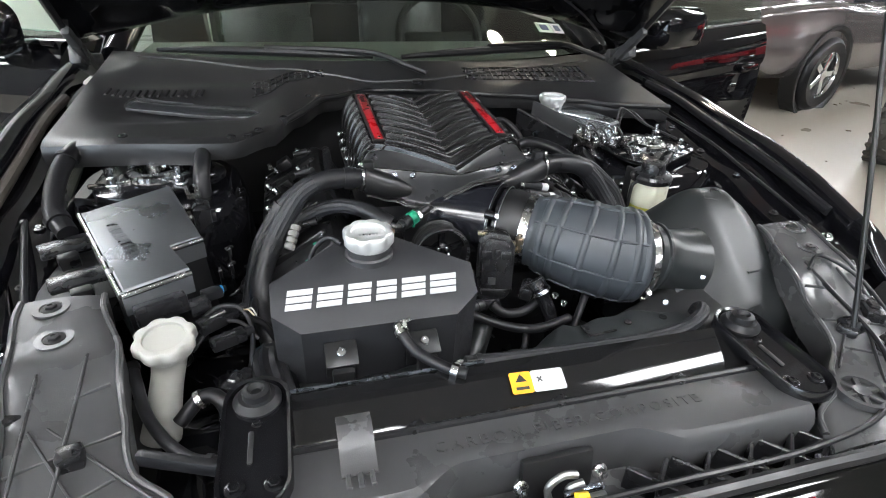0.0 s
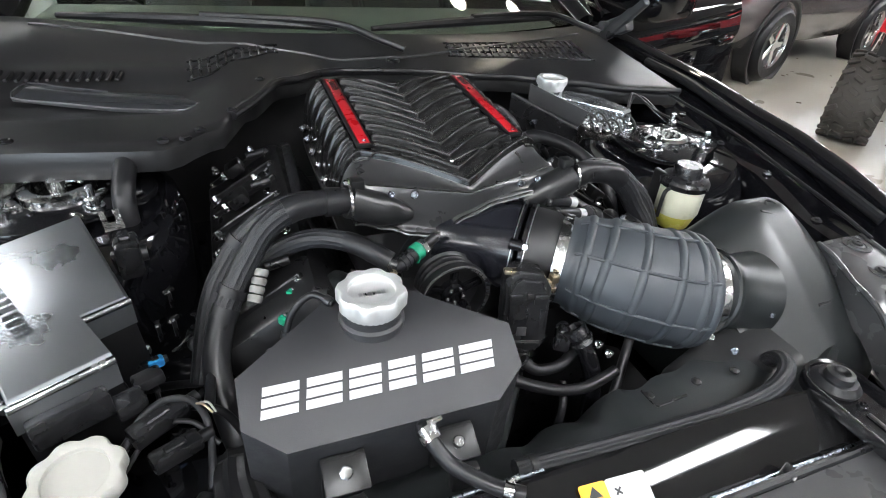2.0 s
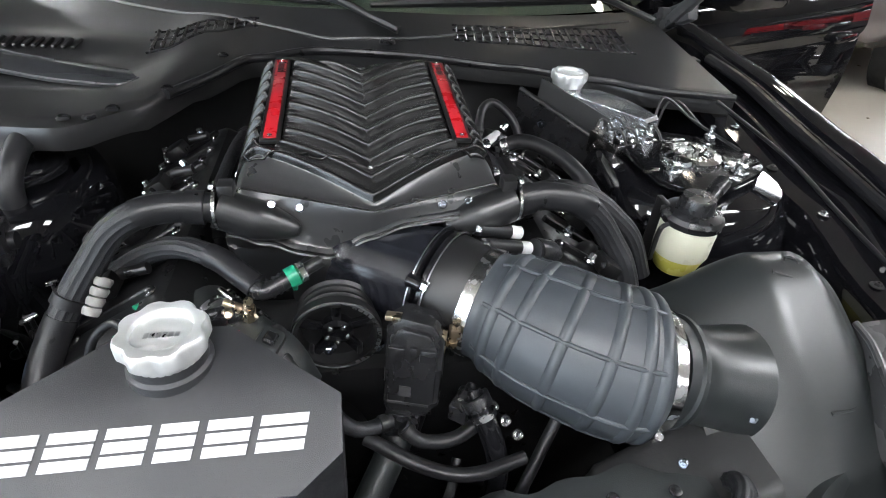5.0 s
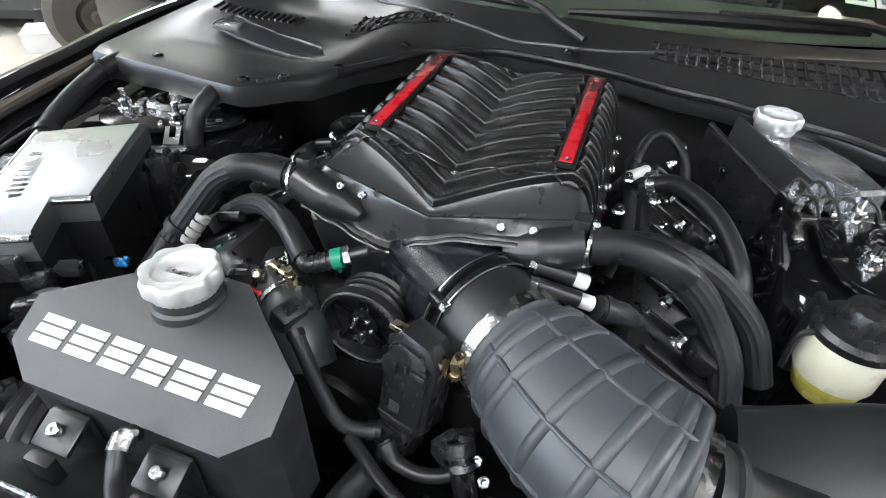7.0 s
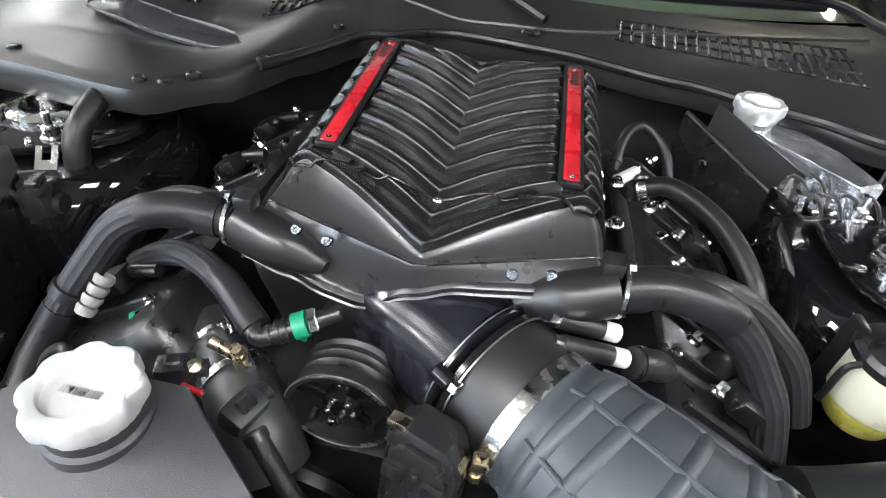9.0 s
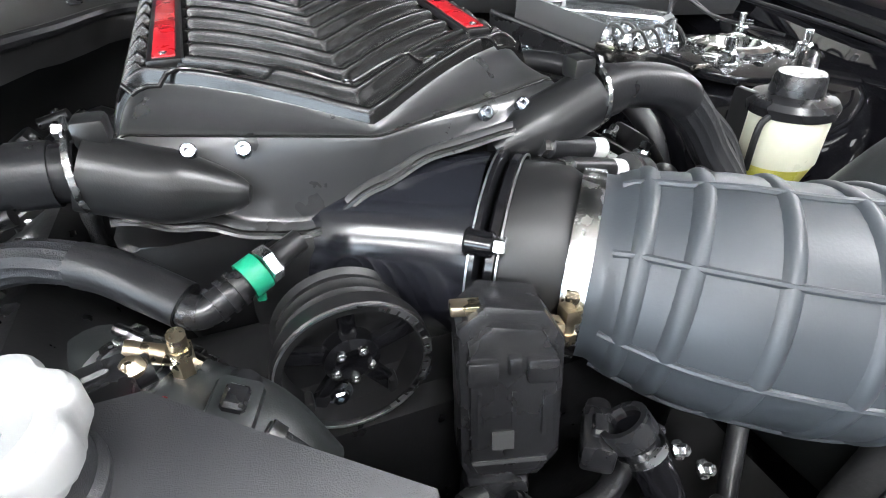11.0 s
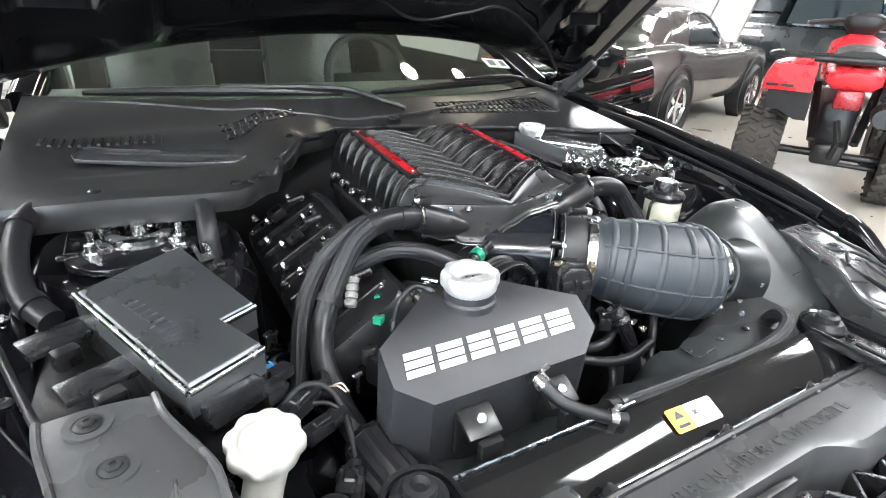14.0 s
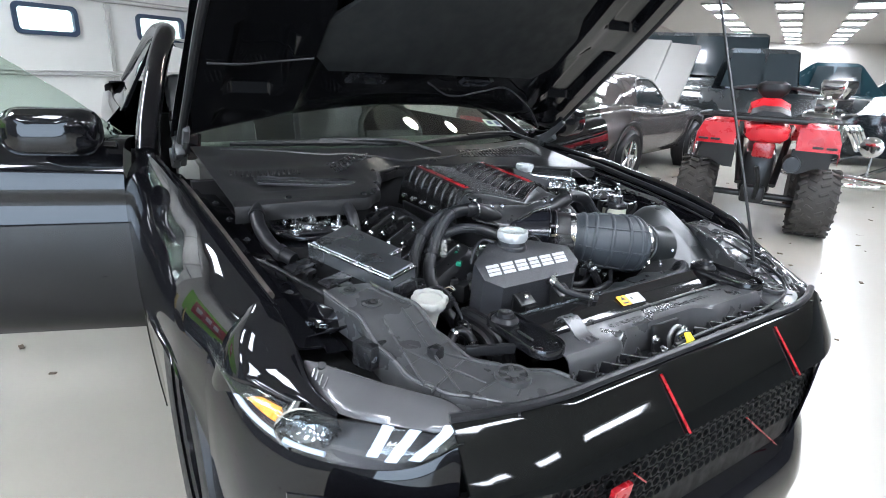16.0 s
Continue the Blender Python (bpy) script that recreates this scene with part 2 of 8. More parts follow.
bm = bmesh.new()
box(bm, hall((U0 + U1) / 2, (V0 + V1) / 2, -0.1), (U1 - U0, V1 - V0, 0.2), HALL)
solid("floor", bm, CONCRETE, "pale polished concrete workshop floor with small stains", "floor", kind="structure")
bm = bmesh.new()
box(bm, hall((U0 + U1) / 2, (V0 + V1) / 2, ZC + 0.1), (U1 - U0, V1 - V0, 0.2), HALL)
solid("ceiling", bm, CEILP, "grey tiled workshop ceiling with lamp panels", "ceiling", kind="structure")
for nm, c, s in (("wall_south", ((U0 + U1) / 2, V0 - 0.1), (U1 - U0, 0.2)), ("wall_east", (U1 + 0.1, (V0 + V1) / 2), (0.2, V1 - V0))):
    bm = bmesh.new()
    box(bm, hall(c[0], c[1], ZC / 2), (s[0], s[1], ZC), HALL)
    solid(nm, bm, DARKW if nm != "wall_east" else WALLP, "plain painted workshop wall", "wall", kind="structure")
# west wall with an unseen doorway, assumed from cool highlights; backdrop lights the left
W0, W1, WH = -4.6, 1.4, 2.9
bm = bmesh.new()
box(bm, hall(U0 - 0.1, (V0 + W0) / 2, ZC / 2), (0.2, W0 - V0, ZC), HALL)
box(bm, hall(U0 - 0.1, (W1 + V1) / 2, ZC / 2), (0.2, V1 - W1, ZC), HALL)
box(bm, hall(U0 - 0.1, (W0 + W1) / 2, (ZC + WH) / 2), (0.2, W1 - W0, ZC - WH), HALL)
solid("wall_west", bm, DARKW, "plain painted workshop wall round an assumed, unseen doorway", "wall", kind="structure")
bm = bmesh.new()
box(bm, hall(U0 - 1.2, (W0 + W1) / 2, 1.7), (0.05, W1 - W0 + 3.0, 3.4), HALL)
solid("backdrop", bm, glow("cool_side_light_backdrop", (0.74, 0.87, 1.0), 7.0), "cool glow beyond an assumed, unseen doorway, added as side light", "backdrop", kind="structure")
# north wall with the opening of the sectional door
D0, D1, DH = -1.6, 4.4, 3.0
bm = bmesh.new()
box(bm, hall((U0 + D0) / 2, V1 + 0.1, ZC / 2), (D0 - U0, 0.2, ZC), HALL)
box(bm, hall((D1 + U1) / 2, V1 + 0.1, ZC / 2), (U1 - D1, 0.2, ZC), HALL)
box(bm, hall((D0 + D1) / 2, V1 + 0.1, (ZC + DH) / 2), (D1 - D0, 0.2, ZC - DH), HALL)
solid("wall_north", bm, WALLP, "cream painted wall round the overhead door", "wall", kind="structure")

# sectional door: steel sections with stiles and one row of windows
door = thing("door_1", "closed cream steel sectional overhead door with small windows", "garage door", hall((D0 + D1) / 2, V1, 0), kind="structure")
SEAMS = [0.0, 0.45, 1.07, 1.69, 2.31, 3.0]
WIN = (-0.69, 0.29, 1.27, 2.25, 3.23)
for k in range(5):
    bm = bmesh.new()
    z0, z1 = SEAMS[k], SEAMS[k + 1]
    if k != 2:
        box(bm, hall((D0 + D1) / 2, V1 + 0.04, (z0 + z1) / 2), (D1 - D0, 0.05, z1 - z0 - 0.012), HALL, 0.006)
    else:
        zl, zh = 1.40, 1.60
        box(bm, hall((D0 + D1) / 2, V1 + 0.04, (z0 + zl) / 2 + 0.003), (D1 - D0, 0.05, zl - z0 - 0.006), HALL)
        box(bm, hall((D0 + D1) / 2, V1 + 0.04, (zh + z1) / 2 - 0.003), (D1 - D0, 0.05, z1 - zh - 0.006), HALL)
        edges = [D0] + [e for w in WIN for e in (w - 0.22, w + 0.22)] + [D1]
        for a, b in zip(edges[::2], edges[1::2]):
            box(bm, hall((a + b) / 2, V1 + 0.04, (zl + zh) / 2), (b - a, 0.05, zh - zl), HALL)
    sec = part("section", bm, DOORP, door)
    if k:
        bm = bmesh.new()
        box(bm, hall((D0 + D1) / 2, V1 + 0.002, z0), (D1 - D0, 0.03, 0.018), HALL, 0.005)
        box(bm, hall((D0 + D1) / 2, V1 + 0.002, z0 + 0.03), (D1 - D0, 0.02, 0.010), HALL, 0.003)
        part("seam_rail", bm, DOORS, door)
    for u in (-1.18, -0.2, 0.78, 1.76, 2.74, 3.72):
        bm = bmesh.new()
        box(bm, hall(u, V1 + 0.003, (z0 + z1) / 2), (0.035, 0.02, z1 - z0 - 0.05), HALL, 0.004)
        box(bm, hall(u, V1 - 0.004, z1 - 0.045), (0.055, 0.022, 0.05), HALL, 0.006)
        part("stile", bm, DOORS, door)
for w in WIN:
    zc = 1.50
    bm = bmesh.new()
    m = Matrix.Translation(hall(w, V1 + 0.012, zc)) @ HALL @ rx(90)
    o, i = rrect(0.48, 0.24, 0.05), rrect(0.41, 0.17, 0.03)
    loft(bm, [[m @ V(x, y, 0) for x, y in o], [m @ V(x, y, 0.018) for x, y in o], [m @ V(x, y, 0.018) for x, y in i], [m @ V(x, y, -0.02) for x, y in i]], cap0=False, cap1=False)
    fr = part("window_frame", bm, SEAL, door, "dark rubber window frame")
    bm = bmesh.new()
    box(bm, hall(w, V1 + 0.035, zc), (0.44, 0.006, 0.20), HALL)
    p = part("pane", bm, CLEAR, door)
    p.visible_shadow = False
bm = bmesh.new()
box(bm, hall((D0 + D1) / 2, V1 + 1.2, 1.6), (9, 0.05, 3.2), HALL)
solid("backdrop", bm, DAY, "bright overcast daylight outside the door", "backdrop", kind="structure")

# ceiling lamps: recessed panels in long rows
lamp = None
# The short row at 4.7 is unseen, added to brighten the door side.
for v in (-4.6, -1.0, 0.8, 2.6, 4.7):
    for k in range(-9, 7):
        if (v == 2.6 and -8 < k < -4) or (v == 4.7 and k > -7) or (v == 0.8 and -8 < k < -1) or (v == -4.6 and k > -6):
            continue
        m = Matrix.Translation(hall(17.4 + 2.6 * k, v, ZC - 0.03)) @ HALL
        if lamp is None:
            lamp = thing("ceiling_light", "recessed fluorescent ceiling panel, lit, warm white", "ceiling light", (0, 0, 0), "ceiling lamp rows")
            bm = bmesh.new()
            o, i = rrect(1.3, 0.7, 0.01, 1), rrect(1.2, 0.6, 0.01, 1)
            loft(bm, [[V(x, y, 0.03) for x, y in o], [V(x, y, -0.02) for x, y in o], [V(x, y, -0.02) for x, y in i], [V(x, y, 0.01) for x, y in i]], cap0=False, cap1=False)
            part("frame", bm, WHITE, lamp)
            bm = bmesh.new()
            box(bm, (0, 0, 0.005), (1.19, 0.59, 0.01))
            part("diffuser", bm, PANEL, lamp)
            lamp.matrix_basis = m
        else:
            copy_thing(lamp, m)

# ---------- the car: body ----------
car = thing("muscle_car", "glossy black muscle car with its hood raised and door open", "car", (0, 1.1, 0))
INNER = [(0.40, 0.69), (0.6, 0.745), (0.8, 0.775), (1.0, 0.79), (1.4, 0.81), (1.7, 0.83)]
INZ = [(0.40, 0.735), (0.6, 0.815), (0.8, 0.865), (1.0, 0.9), (1.4, 0.938), (1.7, 0.955)]
OUTER = [(0.40, 0.80), (0.6, 0.862), (0.7, 0.885), (0.8, 0.918), (1.0, 0.95), (1.4, 0.957), (1.7, 0.945)]
DUSTY = mat("dusty_brown_rubber", (0.055, 0.047, 0.039), 0.7, var=0.25, scale=30, bump=0.3)
STA = [0.70 + 0.02 * i for i in range(61)]


def sweep(y, table):
    """A table read as one fair line: the mean over a stretch of it."""
    return sum(curve_at(y + 0.02 * k, table) for k in range(-5, 6)) / 11


def fender_top(y):
    """Section of the fender's crown, from the hood gap to its side."""
    xi, zi, xo = sweep(y, INNER), sweep(y, INZ), sweep(y, OUTER)
    w = xo - xi
    return [(xi, zi - 0.03), (xi + 0.003, zi), (xi + 0.016, zi + 0.012), (xi + 0.26 * w, zi + 0.014), (xi + 0.48 * w, zi - 0.008),
            (xi + 0.74 * w, zi - 0.048), (xo - 0.006, zi - 0.115), (xo, zi - 0.2)]


for sx in (-1, 1):
    rows = []
    for y in STA:
        d = abs(y - 1.05)
        zb = 0.22 if d > 0.37 else 0.33 + math.sqrt(max(0, 0.37 ** 2 - d * d))
        top = fender_top(y)
        xo, zz = top[-1]
        prof = [(p.x, p.y) for p in spline([V(a, b, 0) for a, b in top], 4)]
        for k in range(1, 7):
            t = k / 6
            zq = lerp(t, zz, min(zb, zz - 0.005))
            prof.append((xo - 0.03 * ((zz - zq) / (zz - 0.2)) ** 2 + 0.010 * t ** 3 * max(0, 1 - d / 0.5), zq))
        rows.append([V(sx * a, y, b) for a, b in prof])
    bm = bmesh.new()
    sheet(bm, rows, 0.004, V(-sx, 0, 0))
    part("fender", bm, PAINT, car, "glossy black front fender", 50)
    # fender tip that runs down to the bumper between lamp and hood gap
    NI = [V(sx * x, y, z) for x, y, z in ((0.764, 0.725, 0.846), (0.762, 0.685, 0.826), (0.757, 0.614, 0.798), (0.760, 0.528, 0.766), (0.740, 0.468, 0.744))]
    NO = [V(sx * x, y, z) for x, y, z in ((0.882, 0.725, 0.782), (0.868, 0.675, 0.760), (0.842, 0.61, 0.750), (0.795, 0.53, 0.742), (0.744, 0.462, 0.738))]
    rows = []
    for a, b in zip(spline(NI, 6), spline(NO, 6)):
        w = (b - a).length
        if a.y > 0.725:
            continue
        back = [V(sx * x, a.y, z - 0.002) for x, z in fender_top(0.72)]
        back[-1].z += 0.05
        k = max(0.0, 1 - (0.725 - a.y) / 0.13)
        k = k * k * (3 - 2 * k)
        nose = ([a + V(0, 0, -0.05), a, lerp(0.12, a, b) + V(0, 0, 0.10 * w), lerp(0.4, a, b) + V(0, 0, 0.2 * w), lerp(0.7, a, b) + V(0, 0, 0.16 * w), lerp(0.92, a, b) + V(0, 0, 0.05 * w), b, b + V(-sx * 0.01, 0, -0.03)])
        rows.append(spline([p.lerp(q, k) for p, q in zip(nose, back)], 4))
    bm = bmesh.new()
    sheet(bm, rows, 0.004, V(-sx * 0.5, 0, -1))
    part("fender_tip", bm, PAINT, car, "glossy black fender tip over the lamp", 50)
    # gutter with its weatherstrip
    bm = bmesh.new()
    rows = []
    for y in [0.62 + 0.05 * i for i in range(22)]:
        xi, zi = curve_at(y, INNER), curve_at(y, INZ)
        rows.append([V(sx * (xi - a), y, zi - b) for a, b in ((-0.004, 0.025), (0.012, 0.03), (0.045, 0.034), (0.05, 0.05), (0.095, 0.055), (0.11, 0.075), (0.125, 0.2), (0.13, 0.42))])
    sheet(bm, rows, 0.004, V(0, 0, -1))
    apron = part("inner_fender", bm, PAINT, car, "glossy black inner fender gutter", 40)
    bm = bmesh.new()
    tube(bm, [V(sx * (curve_at(y, INNER) - 0.006), y, curve_at(y, INZ) - 0.012) for y in (0.75, 0.9, 1.05, 1.2, 1.35, 1.5)], 0.011, 10, 6)
    part("weatherstrip", bm, DUSTY if sx < 0 else RUBBER, car, "dusty rubber weatherstrip")
    # slots and bolts along the gutter
    for k in range(5):
        y = 0.82 + 0.14 * k
        xi, zi = curve_at(y, INNER), curve_at(y, INZ)
        bolt("bolt", V(sx * (xi - 0.072), y, zi - 0.052), V(0, 0, 1), 0.006, car, BOLT if k % 2 else BLACK)

# doors, opened wide
for sx in (-1, 1):
    hx, hy, hz = sx * 0.925, 1.915, 0
    ha = 20 if sx < 0 else 23
    dm = Matrix.Translation((hx, hy, 0)) @ rz(sx * ha) @ Matrix.Diagonal((-sx, 1, 1, 1))
    dprof = [(0.045, 0.27), (0.0, 0.29), (-0.030, 0.38), (-0.042, 0.46), (-0.052, 0.60), (-0.048, 0.70), (-0.040, 0.775), (-0.036, 0.795), (-0.046, 0.815), (-0.048, 0.84), (-0.03, 0.92), (0.0, 0.985), (0.05, 1.0)]
    rows = []
    for i in range(25):
        s = i / 24 * 1.25
        e = 1 - 0.06 * max(0, (s - 1.1) / 0.15) ** 2
        rows.append([dm @ V(-s, yy * e, z) for yy, z in dprof])
    bm = bmesh.new()
    sheet(bm, rows, 0.09, dm.to_3x3() @ V(0, 1, 0))
    dr = part("door", bm, PAINT, car, "open black door", 50)
    bm = bmesh.new()
    rows = [[dm @ V(-s, 0.03 + 0.10 * t, 0.99 + t * h) for t in (0, 0.33, 0.66, 1)] for s, h in ((0.04, 0.02), (0.2, 0.15), (0.4, 0.28), (0.65, 0.38), (1.0, 0.42), (1.25, 0.42))]
    sheet(bm, rows, 0.005, dm.to_3x3() @ V(0, 1, 0))
    part("door_glass", bm, CLEAR, dr, "greenish side window")
    bm = bmesh.new()
    tube(bm, [dm @ V(-s, -0.002 + 0.03 * q, 0.988 + 0.012 * q) for s, q in ((0.02, 0), (0.4, 0.5), (0.8, 0.8), (1.24, 1))], 0.009, 8, 4)
    part("window_seal", bm, RUBBER, dr)
    bm = bmesh.new()
    box(bm, dm @ V(-1.08, -0.055, 0.80), (0.17, 0.03, 0.035), rz(sx * ha), 0.012)
    part("door_handle", bm, PAINT, dr, "glossy black door handle")
    bm = bmesh.new()
    mm = dm @ Matrix.Translation((-0.15, -0.15, 1.045))
    loft(bm, [[mm @ V(x * k, q, y * k) for x, y in rrect(0.27, 0.145, 0.055, 5)] for q, k in ((-0.07, 0.45), (-0.06, 0.75), (-0.03, 0.95), (0.01, 1.0), (0.05, 0.97))])
    box(bm, dm @ V(-0.10, -0.07, 0.985), (0.09, 0.14, 0.03), rz(sx * ha), 0.01)
    part("mirror", bm, PAINT, dr, "black door mirror")

# hood, raised on its hinges
HY, HZ, HA = 1.67, 1.0, 41.0
hs, hc = math.sin(radians(HA)), math.cos(radians(HA))


def hoodp(x, s, n=0.0):
    """A point s metres up the raised hood from its hinge line, n below its underside."""
    return V(x, HY - s * hc + n * -hs, HZ + s * hs - n * hc)


def hood_w(s):
    return curve_at(s, [(0, 0.80), (0.6, 0.775), (1.0, 0.74), (1.27, 0.66)])


def hood_back(x):
    return 0.20 * (1 - min(1, abs(x) / 0.8) ** 2.2)


rows = []
for i in range(30):
    s = i / 29 * 1.27
    row = []
    for j in range(41):
        q = j / 20 - 1
        x = q * hood_w(s)
        ss = max(s, hood_back(x))
        row.append(hoodp(x, ss, -0.05 - 0.03 * (1 - q * q) - (0.02 if 0.25 < abs(q) < 0.5 else 0)))
    rows.append(row)
bm = bmesh.new()
sheet(bm, rows, 0.004, V(0, -hs, -hc))
hood = part("hood", bm, PAINT, car, "raised glossy black hood", 50)
HOODU = mat("black_hood_underside", (0.003, 0.003, 0.0035), 0.1, var=0.2, scale=6, bump=0.0, spec=0.4, rvar=0.03)
rows = []
for i in range(64):
    s = i / 63 * 1.25
    row = []
    for j in range(81):
        q = j / 40 - 1
        x = q * hood_w(s) * 0.985
        ss = max(s, hood_back(x))
        a = abs(q)
        rel = 0.045
        if 0.12 < s < 1.12:
            # recessed centre field and side pockets between the stiffeners
            edge = min((s - 0.12 - 0.1 * (1 - a)) / 0.04, (1.12 - s) / 0.04, 1)
            if a < 0.6:
                e = max(0, min(edge, (0.6 - a) / 0.04, 1))
                rel -= 0.03 * e
            elif 0.68 < a < 0.9:
                e = max(0, min(edge, (a - 0.68) / 0.03, (0.9 - a) / 0.03, 1)) * (1 if math.sin(s * 17) > -0.6 else 0.2)
                rel -= 0.03 * e
        row.append(hoodp(x, ss, (rel - 0.02) * min(1, 0.05 + (ss - hood_back(x)) / 0.1) - 0.03 * max(0, 1 - (ss - hood_back(x)) / 0.1)))
    rows.append(row)
bm = bmesh.new()
sheet(bm, rows, 0.002, V(0, hs, hc))
inner = part("hood_inner_panel", bm, HOODU, hood, "black pressed inner hood panel", 40)
bm = bmesh.new()
tube(bm, [hoodp(-0.74, 0.45, 0.03), hoodp(-0.66, 0.45, 0.03), hoodp(-0.59, 0.464, 0.03), hoodp(-0.465, 0.487, 0.03)], 0.0026, 8, 10)
part("washer_hose", bm, RUBBER, hood, "thin black washer hose")
bm = bmesh.new()
tube(bm, [hoodp(-0.05, 0.40, 0.03), hoodp(0.08, 0.33, 0.03), hoodp(0.2, 0.36, 0.03), hoodp(0.3, 0.38, 0.03), hoodp(0.5, 0.26, 0.03), hoodp(0.66, 0.12, 0.03)], 0.003, 8, 10)
part("washer_hose", bm, RUBBER, hood, "thin black washer hose")
bm = bmesh.new()
LINER = mat("hood_liner_felt", (0.008, 0.009, 0.009), 0.75, var=0.2, scale=20, bump=0.3, bscale=400)
hm = Matrix((V(1, 0, 0), V(0, -hc, hs), V(0, -hs, -hc))).transposed().to_4x4()
hm.translation = hoodp(0, 0, 0.004)
plate(bm, [(-0.40, 0.42), (-0.47, 0.50), (-0.45, 0.62), (-0.38, 0.70), (-0.36, 1.02), (-0.30, 1.08), (0.30, 1.08), (0.36, 1.02), (0.40, 0.72), (0.47, 0.60), (0.47, 0.50), (0.40, 0.42)], 0.012, hm, 0.004)
part("hood_liner", bm, LINER, hood, "matte black felt hood liner")
for x in (-0.26, 0.16):
    bm = bmesh.new()
    m = hm @ Matrix.Translation((x, 0.385, 0.0))
    o, i = [(-0.07, -0.016), (0.06, -0.02), (0.075, 0.015), (-0.055, 0.018)], [(-0.06, -0.010), (0.052, -0.013), (0.064, 0.009), (-0.048, 0.011)]
    loft(bm, [[m @ V(a, b, 0.0) for a, b in o], [m @ V(a, b, 0.012) for a, b in o], [m @ V(a, b, 0.012) for a, b in i], [m @ V(a, b, 0.002) for a, b in i]])
    part("hood_bumper_pocket", bm, PLASTIC, hood)
for sx in (-1, 1):
    bm = bmesh.new()
    tube(bm, [hoodp(sx * (hood_w(s) - 0.012), s, 0.02) for s in (0.02, 0.3, 0.6, 0.9, 1.2)], 0.012, 10, 8)
    part("edge_seal", bm, RUBBER, hood, "black rubber hood edge seal")
    bm = bmesh.new()
    box(bm, V(sx * 0.79, 1.66, 0.985), (0.03, 0.16, 0.05), rx(-25), 0.008)
    box(bm, V(sx * 0.775, 1.60, 1.02), (0.02, 0.2, 0.03), rx(-41), 0.006)
    cyl(bm, V(sx * 0.755, 1.67, 0.99), V(sx * 0.81, 1.67, 0.99), 0.014)
    part("hinge", bm, GREYPL, hood, "steel hood hinge")

# prop rod
rod = thing("prop_rod", "thin black steel hood prop rod, raised", "prop rod", (0.535, 0.48, 0.80))
bm = bmesh.new()
tube(bm, [V(0.535, 0.481, 0.80), V(0.535, 0.486, 0.84), V(0.60, 0.75, 1.45), V(0.62, 0.84, 1.66)], 0.0042, 10, 6)
part("rod", bm, POWDER, rod)
bm = bmesh.new()
box(bm, V(0.535, 0.478, 0.795), (0.045, 0.03, 0.016), rz(30), 0.005)
cyl(bm, V(0.52, 0.481, 0.803), V(0.55, 0.481, 0.803), 0.009)
part("pivot_clip", bm, PLASTIC, rod, "black plastic pivot clip")

# cowl
COWLF = [(-0.74, 1.12), (-0.62, 1.10), (-0.40, 1.075), (-0.33, 1.14), (-0.27, 1.28), (-0.2, 1.40), (-0.08, 1.465), (0.1, 1.455), (0.3, 1.41), (0.47, 1.36), (0.6, 1.30), (0.74, 1.28)]


def yrear(x):
    return 1.54 + 0.2 * (abs(x) / 0.74) ** 2


def cowl_z(x, y):
    yf, yr = curve_at(x, COWLF), yrear(x)
    t = (y - yf) / (yr - yf)
    base = 0.94 + 0.06 * t - 0.02 * max(0, x) / 0.7
    if x < -0.25:
        pl = curve_at(x, [(-0.72, 0), (-0.64, 1), (-0.36, 1), (-0.27, 0)])
        base = base * (1 - pl) + pl * (0.945 if y < 1.34 else curve_at(y, [(1.34, 0.945), (1.44, 0.965), (1.6, 1.0)]))
        base += -0.008 * pl * curve_at(y, [(1.22, 0), (1.24, 1), (1.31, 1), (1.33, 0)]) * curve_at(x, [(-0.65, 0), (-0.63, 1), (-0.39, 1), (-0.36, 0)])
    return base


rows = []
for i in range(75):
    x = -0.74 + 1.48 * i / 74
    yf, yr = curve_at(x, COWLF), yrear(x)
    r = [V(x, yf + 0.004, cowl_z(x, yf) - (0.035 if x > -0.46 else 0.045)), V(x, yf - 0.002, cowl_z(x, yf) - 0.02), V(x, yf + 0.002, cowl_z(x, yf) - 0.005)]
    for k in range(1, 33):
        y = lerp(k / 32, yf, yr)
        r.append(V(x, y, cowl_z(x, y)))
    rows.append(r)
bm = bmesh.new()
sheet(bm, rows, 0.004, V(0, 0.3, -1))
cowl = part("cowl", bm, COWL, car, "dark grey plastic cowl below the windshield", 45)

# rubber lip along the cowl's front edge, a moulded ledge, and the flat service cover
bm = bmesh.new()
tube(bm, [V(x, curve_at(x, COWLF) - 0.002, cowl_z(x, curve_at(x, COWLF)) - 0.002) for x in [-0.30 + 0.045 * k for k in range(24)]], 0.008, 10, 3)
part("cowl_lip", bm, RUBBER, cowl, "black rubber lip seal")
bm = bmesh.new()
tube(bm, [V(x, yrear(x) - 0.055, cowl_z(x, yrear(x) - 0.055) - 0.001) for x in [-0.66 + 0.066 * k for k in range(21)]], 0.0055, 8, 3)
part("cowl_ledge", bm, COWL, cowl)
SERV = [(-0.632, 1.312), (-0.56, 1.284), (-0.484, 1.257), (-0.43, 1.245), (-0.374, 1.238), (-0.352, 1.262), (-0.375, 1.295), (-0.43, 1.311), (-0.495, 1.324), (-0.56, 1.345), (-0.620, 1.368)]
SERVM = mat("smooth_cowl_insert", (0.03, 0.031, 0.034), 0.14, var=0.1, scale=6, bump=0.0, rvar=0.03)
bm = bmesh.new()
plate(bm, [(x + 0.5, y - 1.3) for x, y in SERV], 0.006, Matrix.Translation((-0.5, 1.3, 0.945)) @ rx(7), 0.002)
sv = part("service_cover", bm, SERVM, cowl, "flat glossy service cover")
